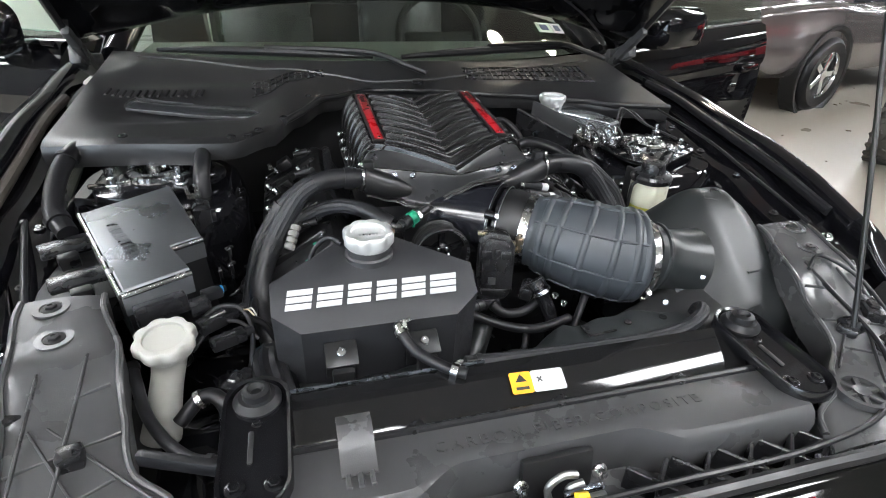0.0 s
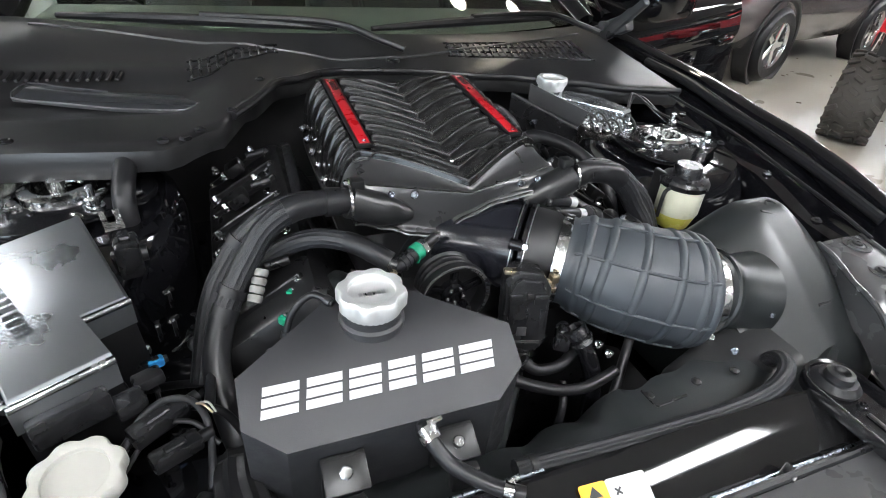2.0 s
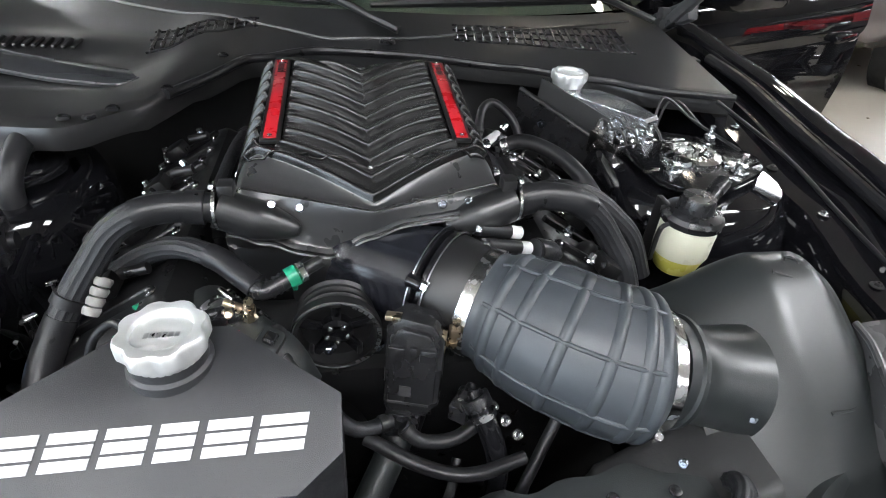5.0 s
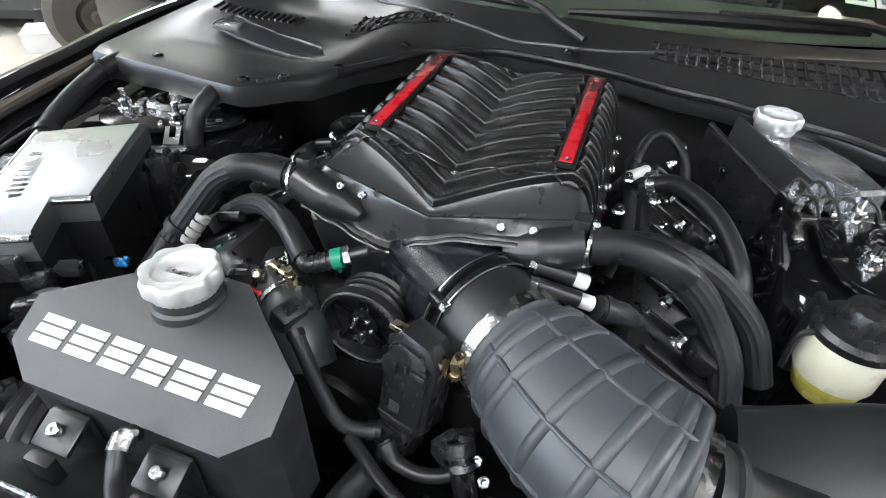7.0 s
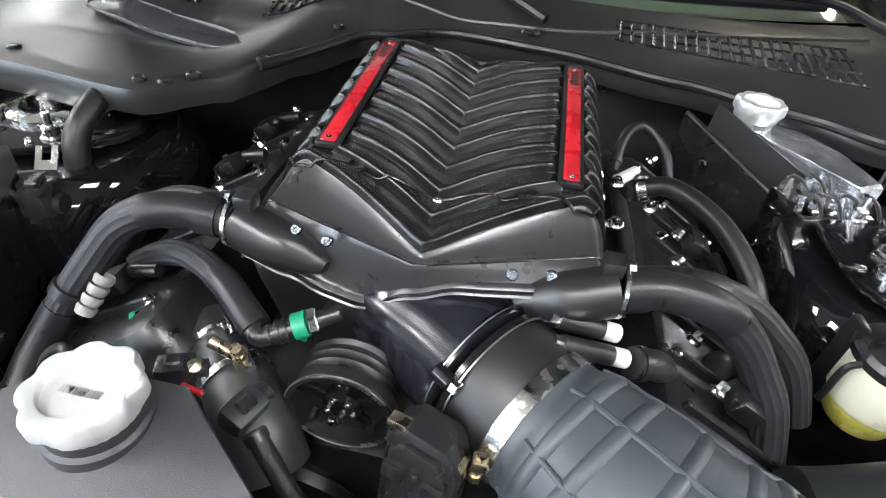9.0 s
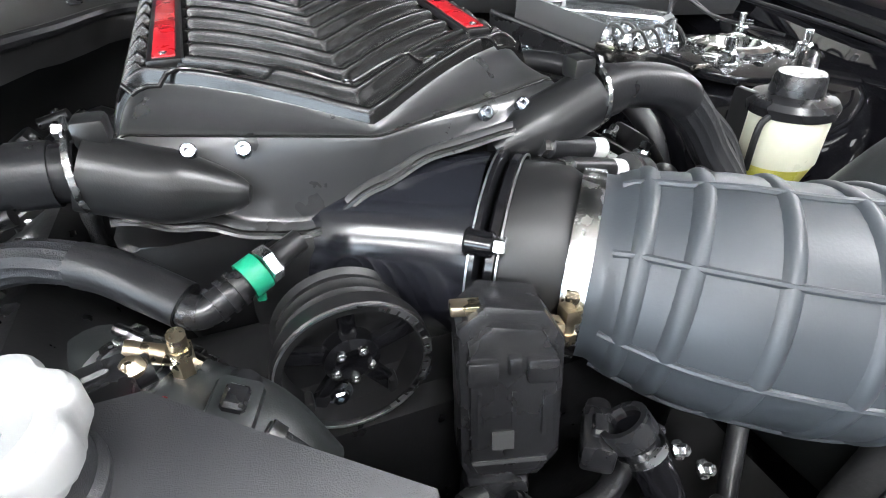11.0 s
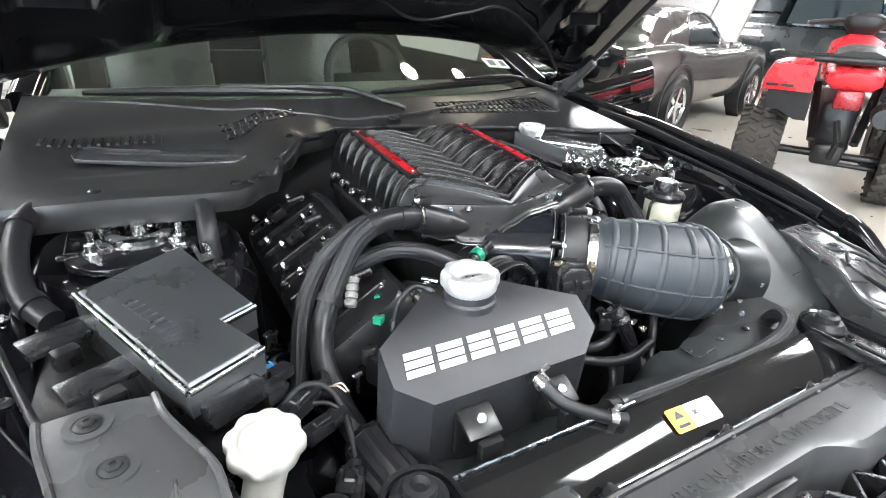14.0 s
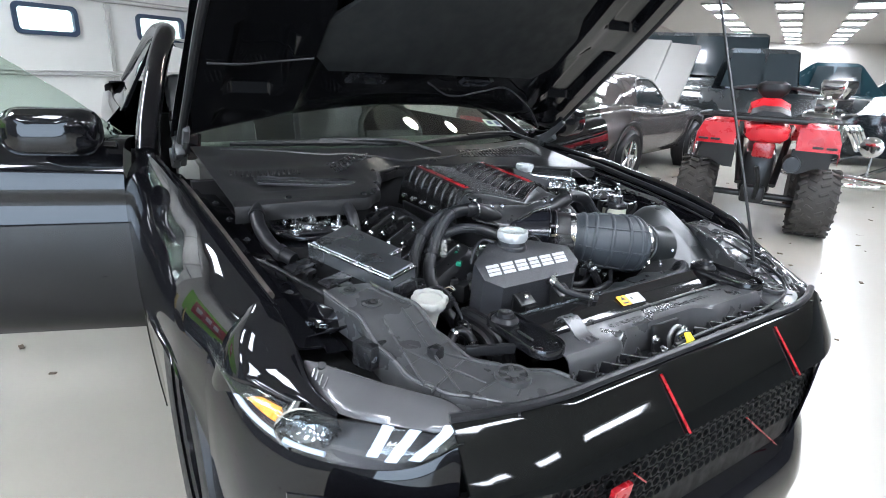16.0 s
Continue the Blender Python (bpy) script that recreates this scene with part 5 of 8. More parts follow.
lathe(bm, [(0.018, 0.02), (0.018, 0.042), (0.012, 0.045), (0.006, 0.043)], m, 24)
for k in range(5):
    a = 72 * k + 18
    box(bm, m @ (rz(a) @ V(0.031, 0, 0.036)), (0.03, 0.011, 0.008), (m @ rz(a)).to_3x3().to_4x4(), 0.002)
part("spoke_hub", bm, GLOSSB, pul)
bm = bmesh.new()
ring(bm, m @ V(0, 0, 0.0495), m @ V(0, 0, 0.0512), 0.0502, 0.0012, 48)
for k in range(19):
    a = radians(-62 + 9 * k if k < 15 else 62 + 9 * k)
    box(bm, m @ V(0.0473 * math.cos(a), 0.0473 * math.sin(a), 0.0502), (0.0038, 0.0052, 0.001), (m @ rz(math.degrees(a))).to_3x3().to_4x4())
part("engraved_rim", bm, ALUB, pul, "engraved silver rim marking")
for k in range(5):
    a = radians(72 * k + 54)
    bolt("bolt", m @ V(0.012 * math.cos(a), 0.012 * math.sin(a), 0.044), V(0, -1, 0), 0.0032, pul, STEEL, 0.004, washer=False)
bm = bmesh.new()
lathe(bm, [(0.050, -0.03), (0.053, -0.005), (0.053, 0.02), (0.046, 0.024)], along(PC + V(0, 0.10, 0), PC), 36)
part("pulley_housing", bm, MATTB, sc)

# throttle motor with its plug
act = thing("throttle_motor", "black plastic throttle motor with plug and gold contacts", "actuator", (0.035, 0.745, 0.82))
am = Matrix.Translation((0.036, 0.742, 0.815)) @ rz(-16) @ rx(78)
oct_ = [(-0.031, -0.05), (-0.026, -0.062), (0.018, -0.062), (0.031, -0.045), (0.031, 0.035), (0.018, 0.055), (-0.015, 0.06), (-0.031, 0.046)]
bm = bmesh.new()
plate(bm, oct_, 0.034, am @ Matrix.Translation((0, 0, -0.02)), 0.004)
ab = part("case", bm, PLASTIC, act)
bm = bmesh.new()
plate(bm, [(x * 0.82, y * 0.84) for x, y in oct_], 0.007, am @ Matrix.Translation((0, 0, 0.013)), 0.003)
part("raised_cover", bm, PLASTIC, ab)
bm = bmesh.new()
for x, y, w, h in ((-0.018, 0.022, 0.018, 0.016), (0.016, 0.022, 0.018, 0.016), (0.0, 0.026, 0.008, 0.012)):
    box(bm, am @ V(x, y, 0.021), (w, h, 0.006), am.to_3x3().to_4x4(), 0.002)
for x, y, h in ((0.0, -0.005, 0.026), (0.018, -0.008, 0.03), (-0.02, -0.008, 0.03)):
    box(bm, am @ V(x, y, 0.0205), (0.0022, h, 0.002), am.to_3x3().to_4x4())
part("clip_lug", bm, PLASTIC, ab)
bm = bmesh.new()
box(bm, am @ V(-0.006, -0.026, 0.0206), (0.013, 0.013, 0.0008), am.to_3x3().to_4x4())
box(bm, am @ V(-0.002, -0.042, 0.0206), (0.045, 0.003, 0.0008), am.to_3x3().to_4x4())
part("printed_label", bm, GREYPL, ab)
bm = bmesh.new()
box(bm, am @ V(-0.024, 0.055, 0.004), (0.02, 0.006, 0.012), am.to_3x3().to_4x4(), 0.001)
part("contact_tab", bm, BRASS, ab, "gold metal tab")
bm = bmesh.new()
box(bm, am @ V(0.029, 0.03, 0.0), (0.006, 0.022, 0.014), am.to_3x3().to_4x4(), 0.001)
part("contact_tab", bm, BRASS, ab, "gold metal tab")
bm = bmesh.new()
box(bm, am @ V(-0.008, -0.078, 0.004), (0.04, 0.034, 0.03), am.to_3x3().to_4x4(), 0.005)
box(bm, am @ V(-0.01, -0.105, 0.002), (0.028, 0.025, 0.022), am.to_3x3().to_4x4(), 0.005)
plug = part("plug", bm, PLASTIC, act, "black wiring plug")
bm = bmesh.new()
for k in range(5):
    s = am @ V(-0.02 + 0.005 * k, -0.115, 0.002)
    tube(bm, [s, s + V(0.0, 0.0, -0.02), s + V(0.01 + 0.002 * k, 0.02, -0.05)], 0.0018, 6, 5)
part("wire_bundle", bm, RUBBER, act)

# ---------- intake hose ----------
ih = thing("intake_hose", "ribbed grey-black rubber intake hose with steel clamps", "hose", (0.2, 0.73, 0.80))
C0, C1 = CL, V(0.300, 0.696, 0.825)
AXC = [CL - AX * 0.012, CL, CL + AX * 0.03, V(0.178, 0.758, 0.836), V(0.214, 0.732, 0.832), V(0.248, 0.713, 0.828), V(0.276, 0.702, 0.826), C1]


def bell_r(u):
    return curve_at(u, [(0.0, 0.065), (0.18, 0.065), (0.24, 0.071), (0.5, 0.080), (0.78, 0.083), (0.88, 0.080), (0.92, 0.070), (0.95, 0.064), (1.0, 0.063)])


bm = bmesh.new()
tube(bm, AXC, bell_r, 48, 8)
bell = part("bellows", bm, BELLOW, ih, "ribbed dark grey rubber bellows")
CC = spline(AXC, 8)
nC = len(CC)


def cc(u):
    i = min(nC - 2, int(u * (nC - 1)))
    t = u * (nC - 1) - i
    return CC[i].lerp(CC[i + 1], t), (CC[i + 1] - CC[i]).normalized()


for u in (0.265, 0.385, 0.53, 0.67, 0.79, 0.87):
    p, d = cc(u)
    r = bell_r(u)
    bm = bmesh.new()
    lathe(bm, [(r - 0.002, -0.0075), (r + 0.0008, -0.0055), (r + 0.0024, -0.003), (r + 0.003, 0), (r + 0.0024, 0.003), (r + 0.0008, 0.0055), (r - 0.002, 0.0075)], along(p, p + d), 56, False)
    part("rib", bm, BELLOW, bell)
for k in range(8):
    a = radians(45 * k - 3)
    bm = bmesh.new()
    pts = []
    for u in [0.20 + 0.067 * q for q in range(11)]:
        p, d = cc(u)
        s = d.cross(V(0, 0, 1)).normalized()
        w = s.cross(d)
        pts.append(p + (s * math.cos(a) + w * math.sin(a)) * (bell_r(u) + 0.0005))
    tube(bm, pts, 0.0026, 8, 2)
    part("long_rib", bm, BELLOW, bell)
for u, w in ((0.06, 0.015), (0.975, 0.011)):
    p, d = cc(u)
    bm = bmesh.new()
    ring(bm, p - d * w / 2, p + d * w / 2, bell_r(u) + 0.0025, 0.003, 48)
    cl = part("clamp", bm, STEEL, ih, "shiny steel band clamp")
    s = V(-0.60, -0.70, 0.15).normalized() if u < 0.5 else V(-0.2, -0.7, -0.6).normalized()
    s = (s - d * s.dot(d)).normalized()
    c = p + s * (bell_r(u) + 0.007)
    t = s.cross(d).normalized()
    bm = bmesh.new()
    box(bm, c, (0.012, 0.012, 0.012), None, 0.002)
    cyl(bm, c - t * 0.014, c + t * 0.012, 0.0045, seg=12)
    cyl(bm, c - t * 0.02, c - t * 0.013, 0.0065, seg=6)
    part("clamp_screw", bm, BRASS if u < 0.5 else STEEL, cl, "clamp screw")

# ---------- air box ----------
ab = thing("air_box", "dark grey moulded plastic air filter box", "air box", (0.43, 0.68, 0.7))
PROF = [(0.552, 0.60), (0.555, 0.71), (0.562, 0.745), (0.580, 0.772), (0.610, 0.795), (0.640, 0.818), (0.68, 0.848), (0.72, 0.874), (0.755, 0.894), (0.785, 0.901), (0.81, 0.892), (0.825, 0.86), (0.83, 0.78), (0.83, 0.60)]
PS = spline([V(0, y, z) for y, z in PROF], 3)
loops = []
for k in range(33):
    t = k / 32
    x = lerp(t, 0.335, 0.572)
    # falls off at both ends, more gently on the outboard side
    e = lerp(0.5, curve_at(t, [(0, 0.83), (0.5, 1.0)]), 0.83 + 0.34 * min(0.5, t)) * curve_at(t, [(0.74, 1.0), (0.92, 0.92), (1.0, 0.66)])
    L = []
    for p in PS:
        z = 0.60 + (p.z - 0.60) * e
        yy = 0.69 + (p.y - 0.69) * lerp(e, 0.80, 1.0)
        L.append(V(x - 0.16 * max(0, 0.69 - yy) * (1 - t) * -0.6 - 0.08 * max(0, yy - 0.69) * t, yy, z))
    loops.append(L)
bm = bmesh.new()
loft(bm, loops)
BOXPL = mat("dark_box_plastic", (0.014, 0.016, 0.0165), 0.36, var=0.12, scale=8, bump=0.12, bscale=800, rvar=0.05)
hb = part("housing", bm, BOXPL, ab, "", 60)
# raised bead round the top panel, and the dimple
bm = bmesh.new()


def ab_top(x, y):
    return curve_at(y, [(0.61, 0.797), (0.64, 0.818), (0.68, 0.848), (0.72, 0.874), (0.755, 0.894)])


tube(bm, [V(0.455, 0.765, 0.8975), V(0.50, 0.745, 0.885), V(0.512, 0.70, 0.856), V(0.515, 0.66, 0.827), V(0.505, 0.635, 0.811), V(0.47, 0.63, 0.8095)], 0.0026, 8, 6)
part("bead", bm, BOXPL, ab)
bm = bmesh.new()
lathe(bm, [(0.011, -0.004), (0.011, 0.0012), (0.008, 0.0012), (0.007, -0.003)], Matrix.Translation((0.487, 0.775, 0.899)) @ rx(20), 20)
part("dimple", bm, PLASTIC, ab)
bm = bmesh.new()
lathe(bm, [(0.060, 0.0), (0.060, 0.012), (0.0635, 0.014), (0.0635, 0.019), (0.058, 0.021), (0.055, 0.030), (0.054, 0.045), (0.058, 0.07), (0.066, 0.10)], along(V(0.294, 0.698, 0.826), V(0.40, 0.690, 0.800)), 40)
part("inlet_cone", bm, BOXPL, ab)
bm = bmesh.new()
lathe(bm, [(0.062, 0.0), (0.060, 0.014), (0.05, 0.018)], along(V(0.47, 0.570, 0.715), V(0.49, 0.50, 0.75)), 32)
part("round_boss", bm, BOXPL, ab)
bm = bmesh.new()
loft(bm, [[V(x, y + dy, z + dz) for dy, dz in rrect(0.10 * k, 0.07 * k, 0.02, 4)] for x, y, z, k in ((0.215, 0.60, 0.715, 0.8), (0.225, 0.60, 0.715, 0.95), (0.28, 0.605, 0.725, 1.1), (0.345, 0.62, 0.735, 1.3), (0.38, 0.63, 0.74, 1.4))])
part("lower_duct", bm, BLACK, ab, "", 50)
for at in ((0.290, 0.605, 0.79), (0.376, 0.632, 0.812), (0.356, 0.648, 0.826)):
    bolt("bolt", V(*at), V(-0.6, -0.6, 0.5), 0.0034, ab, DKBOLT)

# ---------- coolant tank ----------
tank = thing("coolant_tank", "textured black coolant tank with big white block letters", "coolant tank", (-0.187, 0.66, 0.70))
TX = -0.187
FRONT = [(-0.109, 0.589, 0.836), (-0.146, 0.614, 0.852), (-0.146, 0.655, 0.878), (-0.078, 0.708, 0.886), (-0.045, 0.735, 0.890)]
topl = [V(TX + x, y, z) for x, y, z in FRONT] + [V(TX - x, y, z) for x, y, z in reversed(FRONT)]
bm = bmesh.new()
btm = [V(p.x, p.y + 0.012, 0.70) for p in topl]
lowr = [V(p.x, p.y + 0.003, p.z - 0.012) for p in topl]
loft(bm, [btm, lowr, topl], cap1=False)
vt = [bm.verts.new(p) for p in topl]
n = len(vt)
# lettered slope, then the flatter rear deck
bm.faces.new([vt[i] for i in (0, 1, 2, 7, 8, 9)])
bm.faces.new([vt[i] for i in (2, 3, 4, 5, 6, 7)])
part("shell", bm, TANKM, tank, "", 25)
bm = bmesh.new()
CAPC = V(-0.188, 0.700, 0.885)
lathe(bm, [(0.037, -0.01), (0.036, 0.003), (0.033, 0.006), (0.033, 0.02)], Matrix.Translation(CAPC), 32)
part("filler_neck", bm, TANKM, tank, "black filler neck")


def lobed_cap(name, c, r, h, parent, m, lobes=8, label="", tilt=None):
    bm = bmesh.new()
    f = Matrix.Translation(c) @ (tilt or Matrix())
    N = lobes * 10
    loops = []
    for q, z in ((0.80, 0), (0.84, 0.08 * h), (0.86, 0.26 * h), (0.96, 0.40 * h), (1.0, 0.48 * h), (1.0, 0.84 * h), (0.965, 0.96 * h), (0.93, h), (0.70, h), (0.665, 0.97 * h), (0.65, 0.80 * h), (0.0, 0.78 * h)):
        L = []
        for k in range(N):
            a = 2 * math.pi * k / N
            lob = 1 - (0.105 * (0.5 + 0.5 * math.cos(lobes * a)) ** 1.6 if q > 0.9 else 0)
            L.append(f @ V(max(q, 0.001) * r * lob * math.cos(a), max(q, 0.001) * r * lob * math.sin(a), z))
        loops.append(L)
    loft(bm, loops)
    return part(name, bm, m, parent, label, 40)


cap = lobed_cap("cap", CAPC + V(0, 0, 0.009), 0.0385, 0.031, tank, ALU, 8, "machined aluminium lobed cap")
bm = bmesh.new()
for k in range(6):
    bm = bmesh.new()
    box(bm, CAPC + V(-0.0125 + 0.005 * k, -0.002, 0.0335), (0.0036, 0.006, 0.0008))
    part("engraved_bar", bm, ALUB, cap)
# block letters stood in by plain white bars, one for each
lc = V(TX, 0.631, 0.8627)
lfx = Matrix.Translation(lc) @ rx(32.5)
xs = [-0.125, -0.083, -0.041, -0.0005, 0.036, 0.078]
wd = [0.040, 0.040, 0.038, 0.034, 0.040, 0.044]
for i, (x, w) in enumerate(zip(xs, wd)):
    bm = bmesh.new()
    for yy, skew in ((-0.0148, -0.002), (-0.0042, 0.0), (0.0064, 0.002)):
        plate(bm, [(x + skew - 0.001, yy), (x + w - 0.006 + skew, yy), (x + w - 0.0045 + skew, yy + 0.0084), (x + skew + 0.0005, yy + 0.0084)], 0.0012, lfx)
    part("letter_bar", bm, WHITE, tank, "plain white letter-sized bar")
for x in (-0.246, -0.131):
    bm = bmesh.new()
    box(bm, V(x, 0.572, 0.805), (0.044, 0.034, 0.006), rx(28), 0.002)
    box(bm, V(x, 0.588, 0.785), (0.044, 0.006, 0.06), None, 0.002)
    box(bm, V(x, 0.548, 0.785), (0.03, 0.012, 0.03), None, 0.003)
    tab = part("mounting_tab", bm, POWDER, tank, "black mounting tab")
    bolt("bolt", V(x, 0.571, 0.809), V(0, -0.45, 0.9), 0.0066, tab, BOLT, 0.008, washer=False)
bm = bmesh.new()
tube(bm, [V(-0.163, 0.588, 0.828), V(-0.165, 0.573, 0.835), V(-0.150, 0.545, 0.818), V(-0.115, 0.515, 0.808), V(-0.09, 0.50, 0.805)], 0.008, 12, 8)
ho = part("overflow_hose", bm, RUBBER, tank, "short black overflow hose")
for a, b in ((V(-0.165, 0.578, 0.836), V(-0.161, 0.565, 0.831)), (V(-0.108, 0.511, 0.8075), V(-0.1, 0.506, 0.8065))):
    bm = bmesh.new()
    cyl(bm, a, b, 0.0105, seg=16)
    cyl(bm, a + V(0.002, 0, 0.006), a + V(0.016, 0, 0.012), 0.003, seg=8)
    part("hose_clip", bm, STEEL, ho, "bright hose clip")

# ---------- fuse box ----------
fb = thing("fuse_box", "black fuse box with a brushed metal lid", "fuse box", (-0.53, 0.83, 0.75))
FBP = [V(x, y, 0.7672 + -0.0239 * x + 0.1269 * y) for x, y in ((-0.629, 0.903), (-0.503, 0.983), (-0.434, 0.812), (-0.478, 0.790), (-0.443, 0.729), (-0.527, 0.688))]
bm = bmesh.new()
cen = sum(FBP, V(0, 0, 0)) / 6
loft(bm, [[p + V(0, 0, -0.038) for p in FBP], [p + V(0, 0, -0.010) for p in FBP], [p + (cen - p) * 0.008 + V(0, 0, -0.0075) for p in FBP], [p + (cen - p) * 0.062 + V(0, 0, -0.0006) for p in FBP], [p + (cen - p) * 0.075 for p in FBP]], cap0=True, cap1=True)
lidm = mat("satin_metal_lid", (0.30, 0.315, 0.33), 0.30, 0.93, var=0.16, scale=9, bump=0.06, bscale=500, rvar=0.05)
fl = part("lid", bm, lidm, fb, "satin grey metal lid", 20)
for k in range(8):
    bm = bmesh.new()
    box(bm, lerp((k + 0.5) / 8, V(-0.572, 0.856, 0.893), V(-0.525, 0.775, 0.8805)) + V(0, 0, 0.0005), (0.016, 0.007, 0.0008), rz(30) @ rx(8))
    part("embossed_bar", bm, lidm, fl)
# Rolled edges get a brighter metal, which puts their highlight into the colour.
bm = bmesh.new()
for a, b in ((FBP[2], FBP[3]), (FBP[4], FBP[5]), (FBP[5], FBP[0])):
    tube(bm, [a + (cen - a) * 0.015 + V(0, 0, -0.006), b + (cen - b) * 0.015 + V(0, 0, -0.006)], 0.0048, 12, 2)
part("rolled_edge", bm, mat("highlight_edge", (0.5, 0.51, 0.52), 0.22, 1.0, var=0.1, scale=40, bump=0.02), fl, "rolled edge in a brighter metal that holds its highlight")
bm = bmesh.new()
base = [V(p.x * 0.99, p.y, 0) for p in FBP]
loft(bm, [[V(p.x, p.y, 0.74) for p in base], [V(q.x, q.y, q.z - 0.036) for q in [p + (cen - p) * 0.03 for p in FBP]]])
part("body", bm, DEEP, fb, "black plastic body", 25)
bm = bmesh.new()
box(bm, V(-0.485, 0.697, 0.83), (0.07, 0.02, 0.03), rz(26), 0.004)
box(bm, V(-0.44, 0.715, 0.815), (0.03, 0.025, 0.02), rz(26), 0.004)
box(bm, V(-0.425, 0.745, 0.815), (0.03, 0.02, 0.015), rz(26), 0.003)
part("catch", bm, PLASTIC, fb, "black plastic catch")

# ---------- washer bottle neck ----------
wb = thing("washer_bottle", "milky white washer bottle with a scalloped cap", "washer bottle", (-0.468, 0.62, 0.6))
bm = bmesh.new()
tube(bm, [V(-0.468, 0.624, 0.82), V(-0.472, 0.622, 0.79), V(-0.485, 0.615, 0.74), V(-0.50, 0.60, 0.68)], lambda u: 0.027 - 0.006 * math.sin(u * 3.14), 24, 8)
part("neck", bm, NATURAL, wb, "milky plastic neck")
lobed_cap("cap", V(-0.469, 0.624, 0.812), 0.040, 0.026, wb, NATURAL, 8, "white scalloped cap", rx(6))

# ---------- fluid reservoir ----------
pr = thing("fluid_reservoir", "translucent fluid reservoir, half full, with black cap", "reservoir", (0.452, 0.92, 0.78))
bm = bmesh.new()
RC = V(0.452, 0.922, 0.785)
lathe(bm, [(0.026, 0.0), (0.030, 0.004), (0.038, 0.03)], Matrix.Translation(RC), 28)
part("fluid_part", bm, FLUIDY, pr, "yellow fluid in the lower half")
bm = bmesh.new()
lathe(bm, [(0.038, 0.03), (0.040, 0.034), (0.040, 0.085)], Matrix.Translation(RC), 28)
part("jar", bm, FLUID, pr, "milky translucent jar")
bm = bmesh.new()
lathe(bm, [(0.043, 0.083), (0.044, 0.092), (0.040, 0.098), (0.026, 0.102), (0.024, 0.118), (0.022, 0.122)], Matrix.Translation(RC), 28)
cyl(bm, RC + V(0.03, 0.02, 0.10), RC + V(0.07, 0.05, 0.115), 0.012)
part("cap", bm, PLASTIC, pr, "black cap")
bm = bmesh.new()
tube(bm, [RC + V(-0.04, -0.01, 0.085), RC + V(-0.052, -0.012, 0.075), RC + V(-0.052, -0.012, 0.03)], 0.0035, 8, 5)
box(bm, RC + V(-0.03, 0.03, 0.05), (0.01, 0.03, 0.1), None, 0.003)
part("bracket", bm, POWDER, pr)

# ---------- polished overflow tank ----------
ov = thing("overflow_tank", "polished aluminium overflow tank with a lobed cap", "tank", (0.45, 1.3, 0.8))
bm = bmesh.new()
pl = [(0.385, 1.375), (0.44, 1.385), (0.515, 1.28), (0.535, 1.20), (0.50, 1.18), (0.40, 1.31)]
loft(bm, [[V(x, y, 0.80) for x, y in pl], [V(x, y, 0.905) for x, y in pl], [V(lerp(0.06, x, 0.46), lerp(0.06, y, 1.28), 0.91) for x, y in pl]])
part("body", bm, mat("polished_aluminium", (0.62, 0.64, 0.67), 0.14, 0.9, var=0.08, scale=20, bump=0.0), ov, "polished aluminium body", 25)
lobed_cap("cap", V(0.407, 1.342, 0.917), 0.036, 0.028, ov, ALU, 8, "machined aluminium cap")
bm = bmesh.new()
lathe(bm, [(0.03, 0), (0.026, 0.012), (0.026, 0.02)], Matrix.Translation((0.407, 1.342, 0.905)), 24)
part("neck", bm, ALUB, ov)
bm = bmesh.new()
plate(bm, [(0, 0), (0.22, -0.06), (0.2, -0.10), (0.0, -0.05)], 0.006, Matrix.Translation((0.355, 1.345, 0.93)) @ rz(-42) @ rx(80))
part("side_bracket", bm, POWDER, ov, "black side bracket")

CHROMED = mat("polished_steel", (0.5, 0.48, 0.46), 0.16, 1.0, var=0.2, scale=30, bump=0.0)
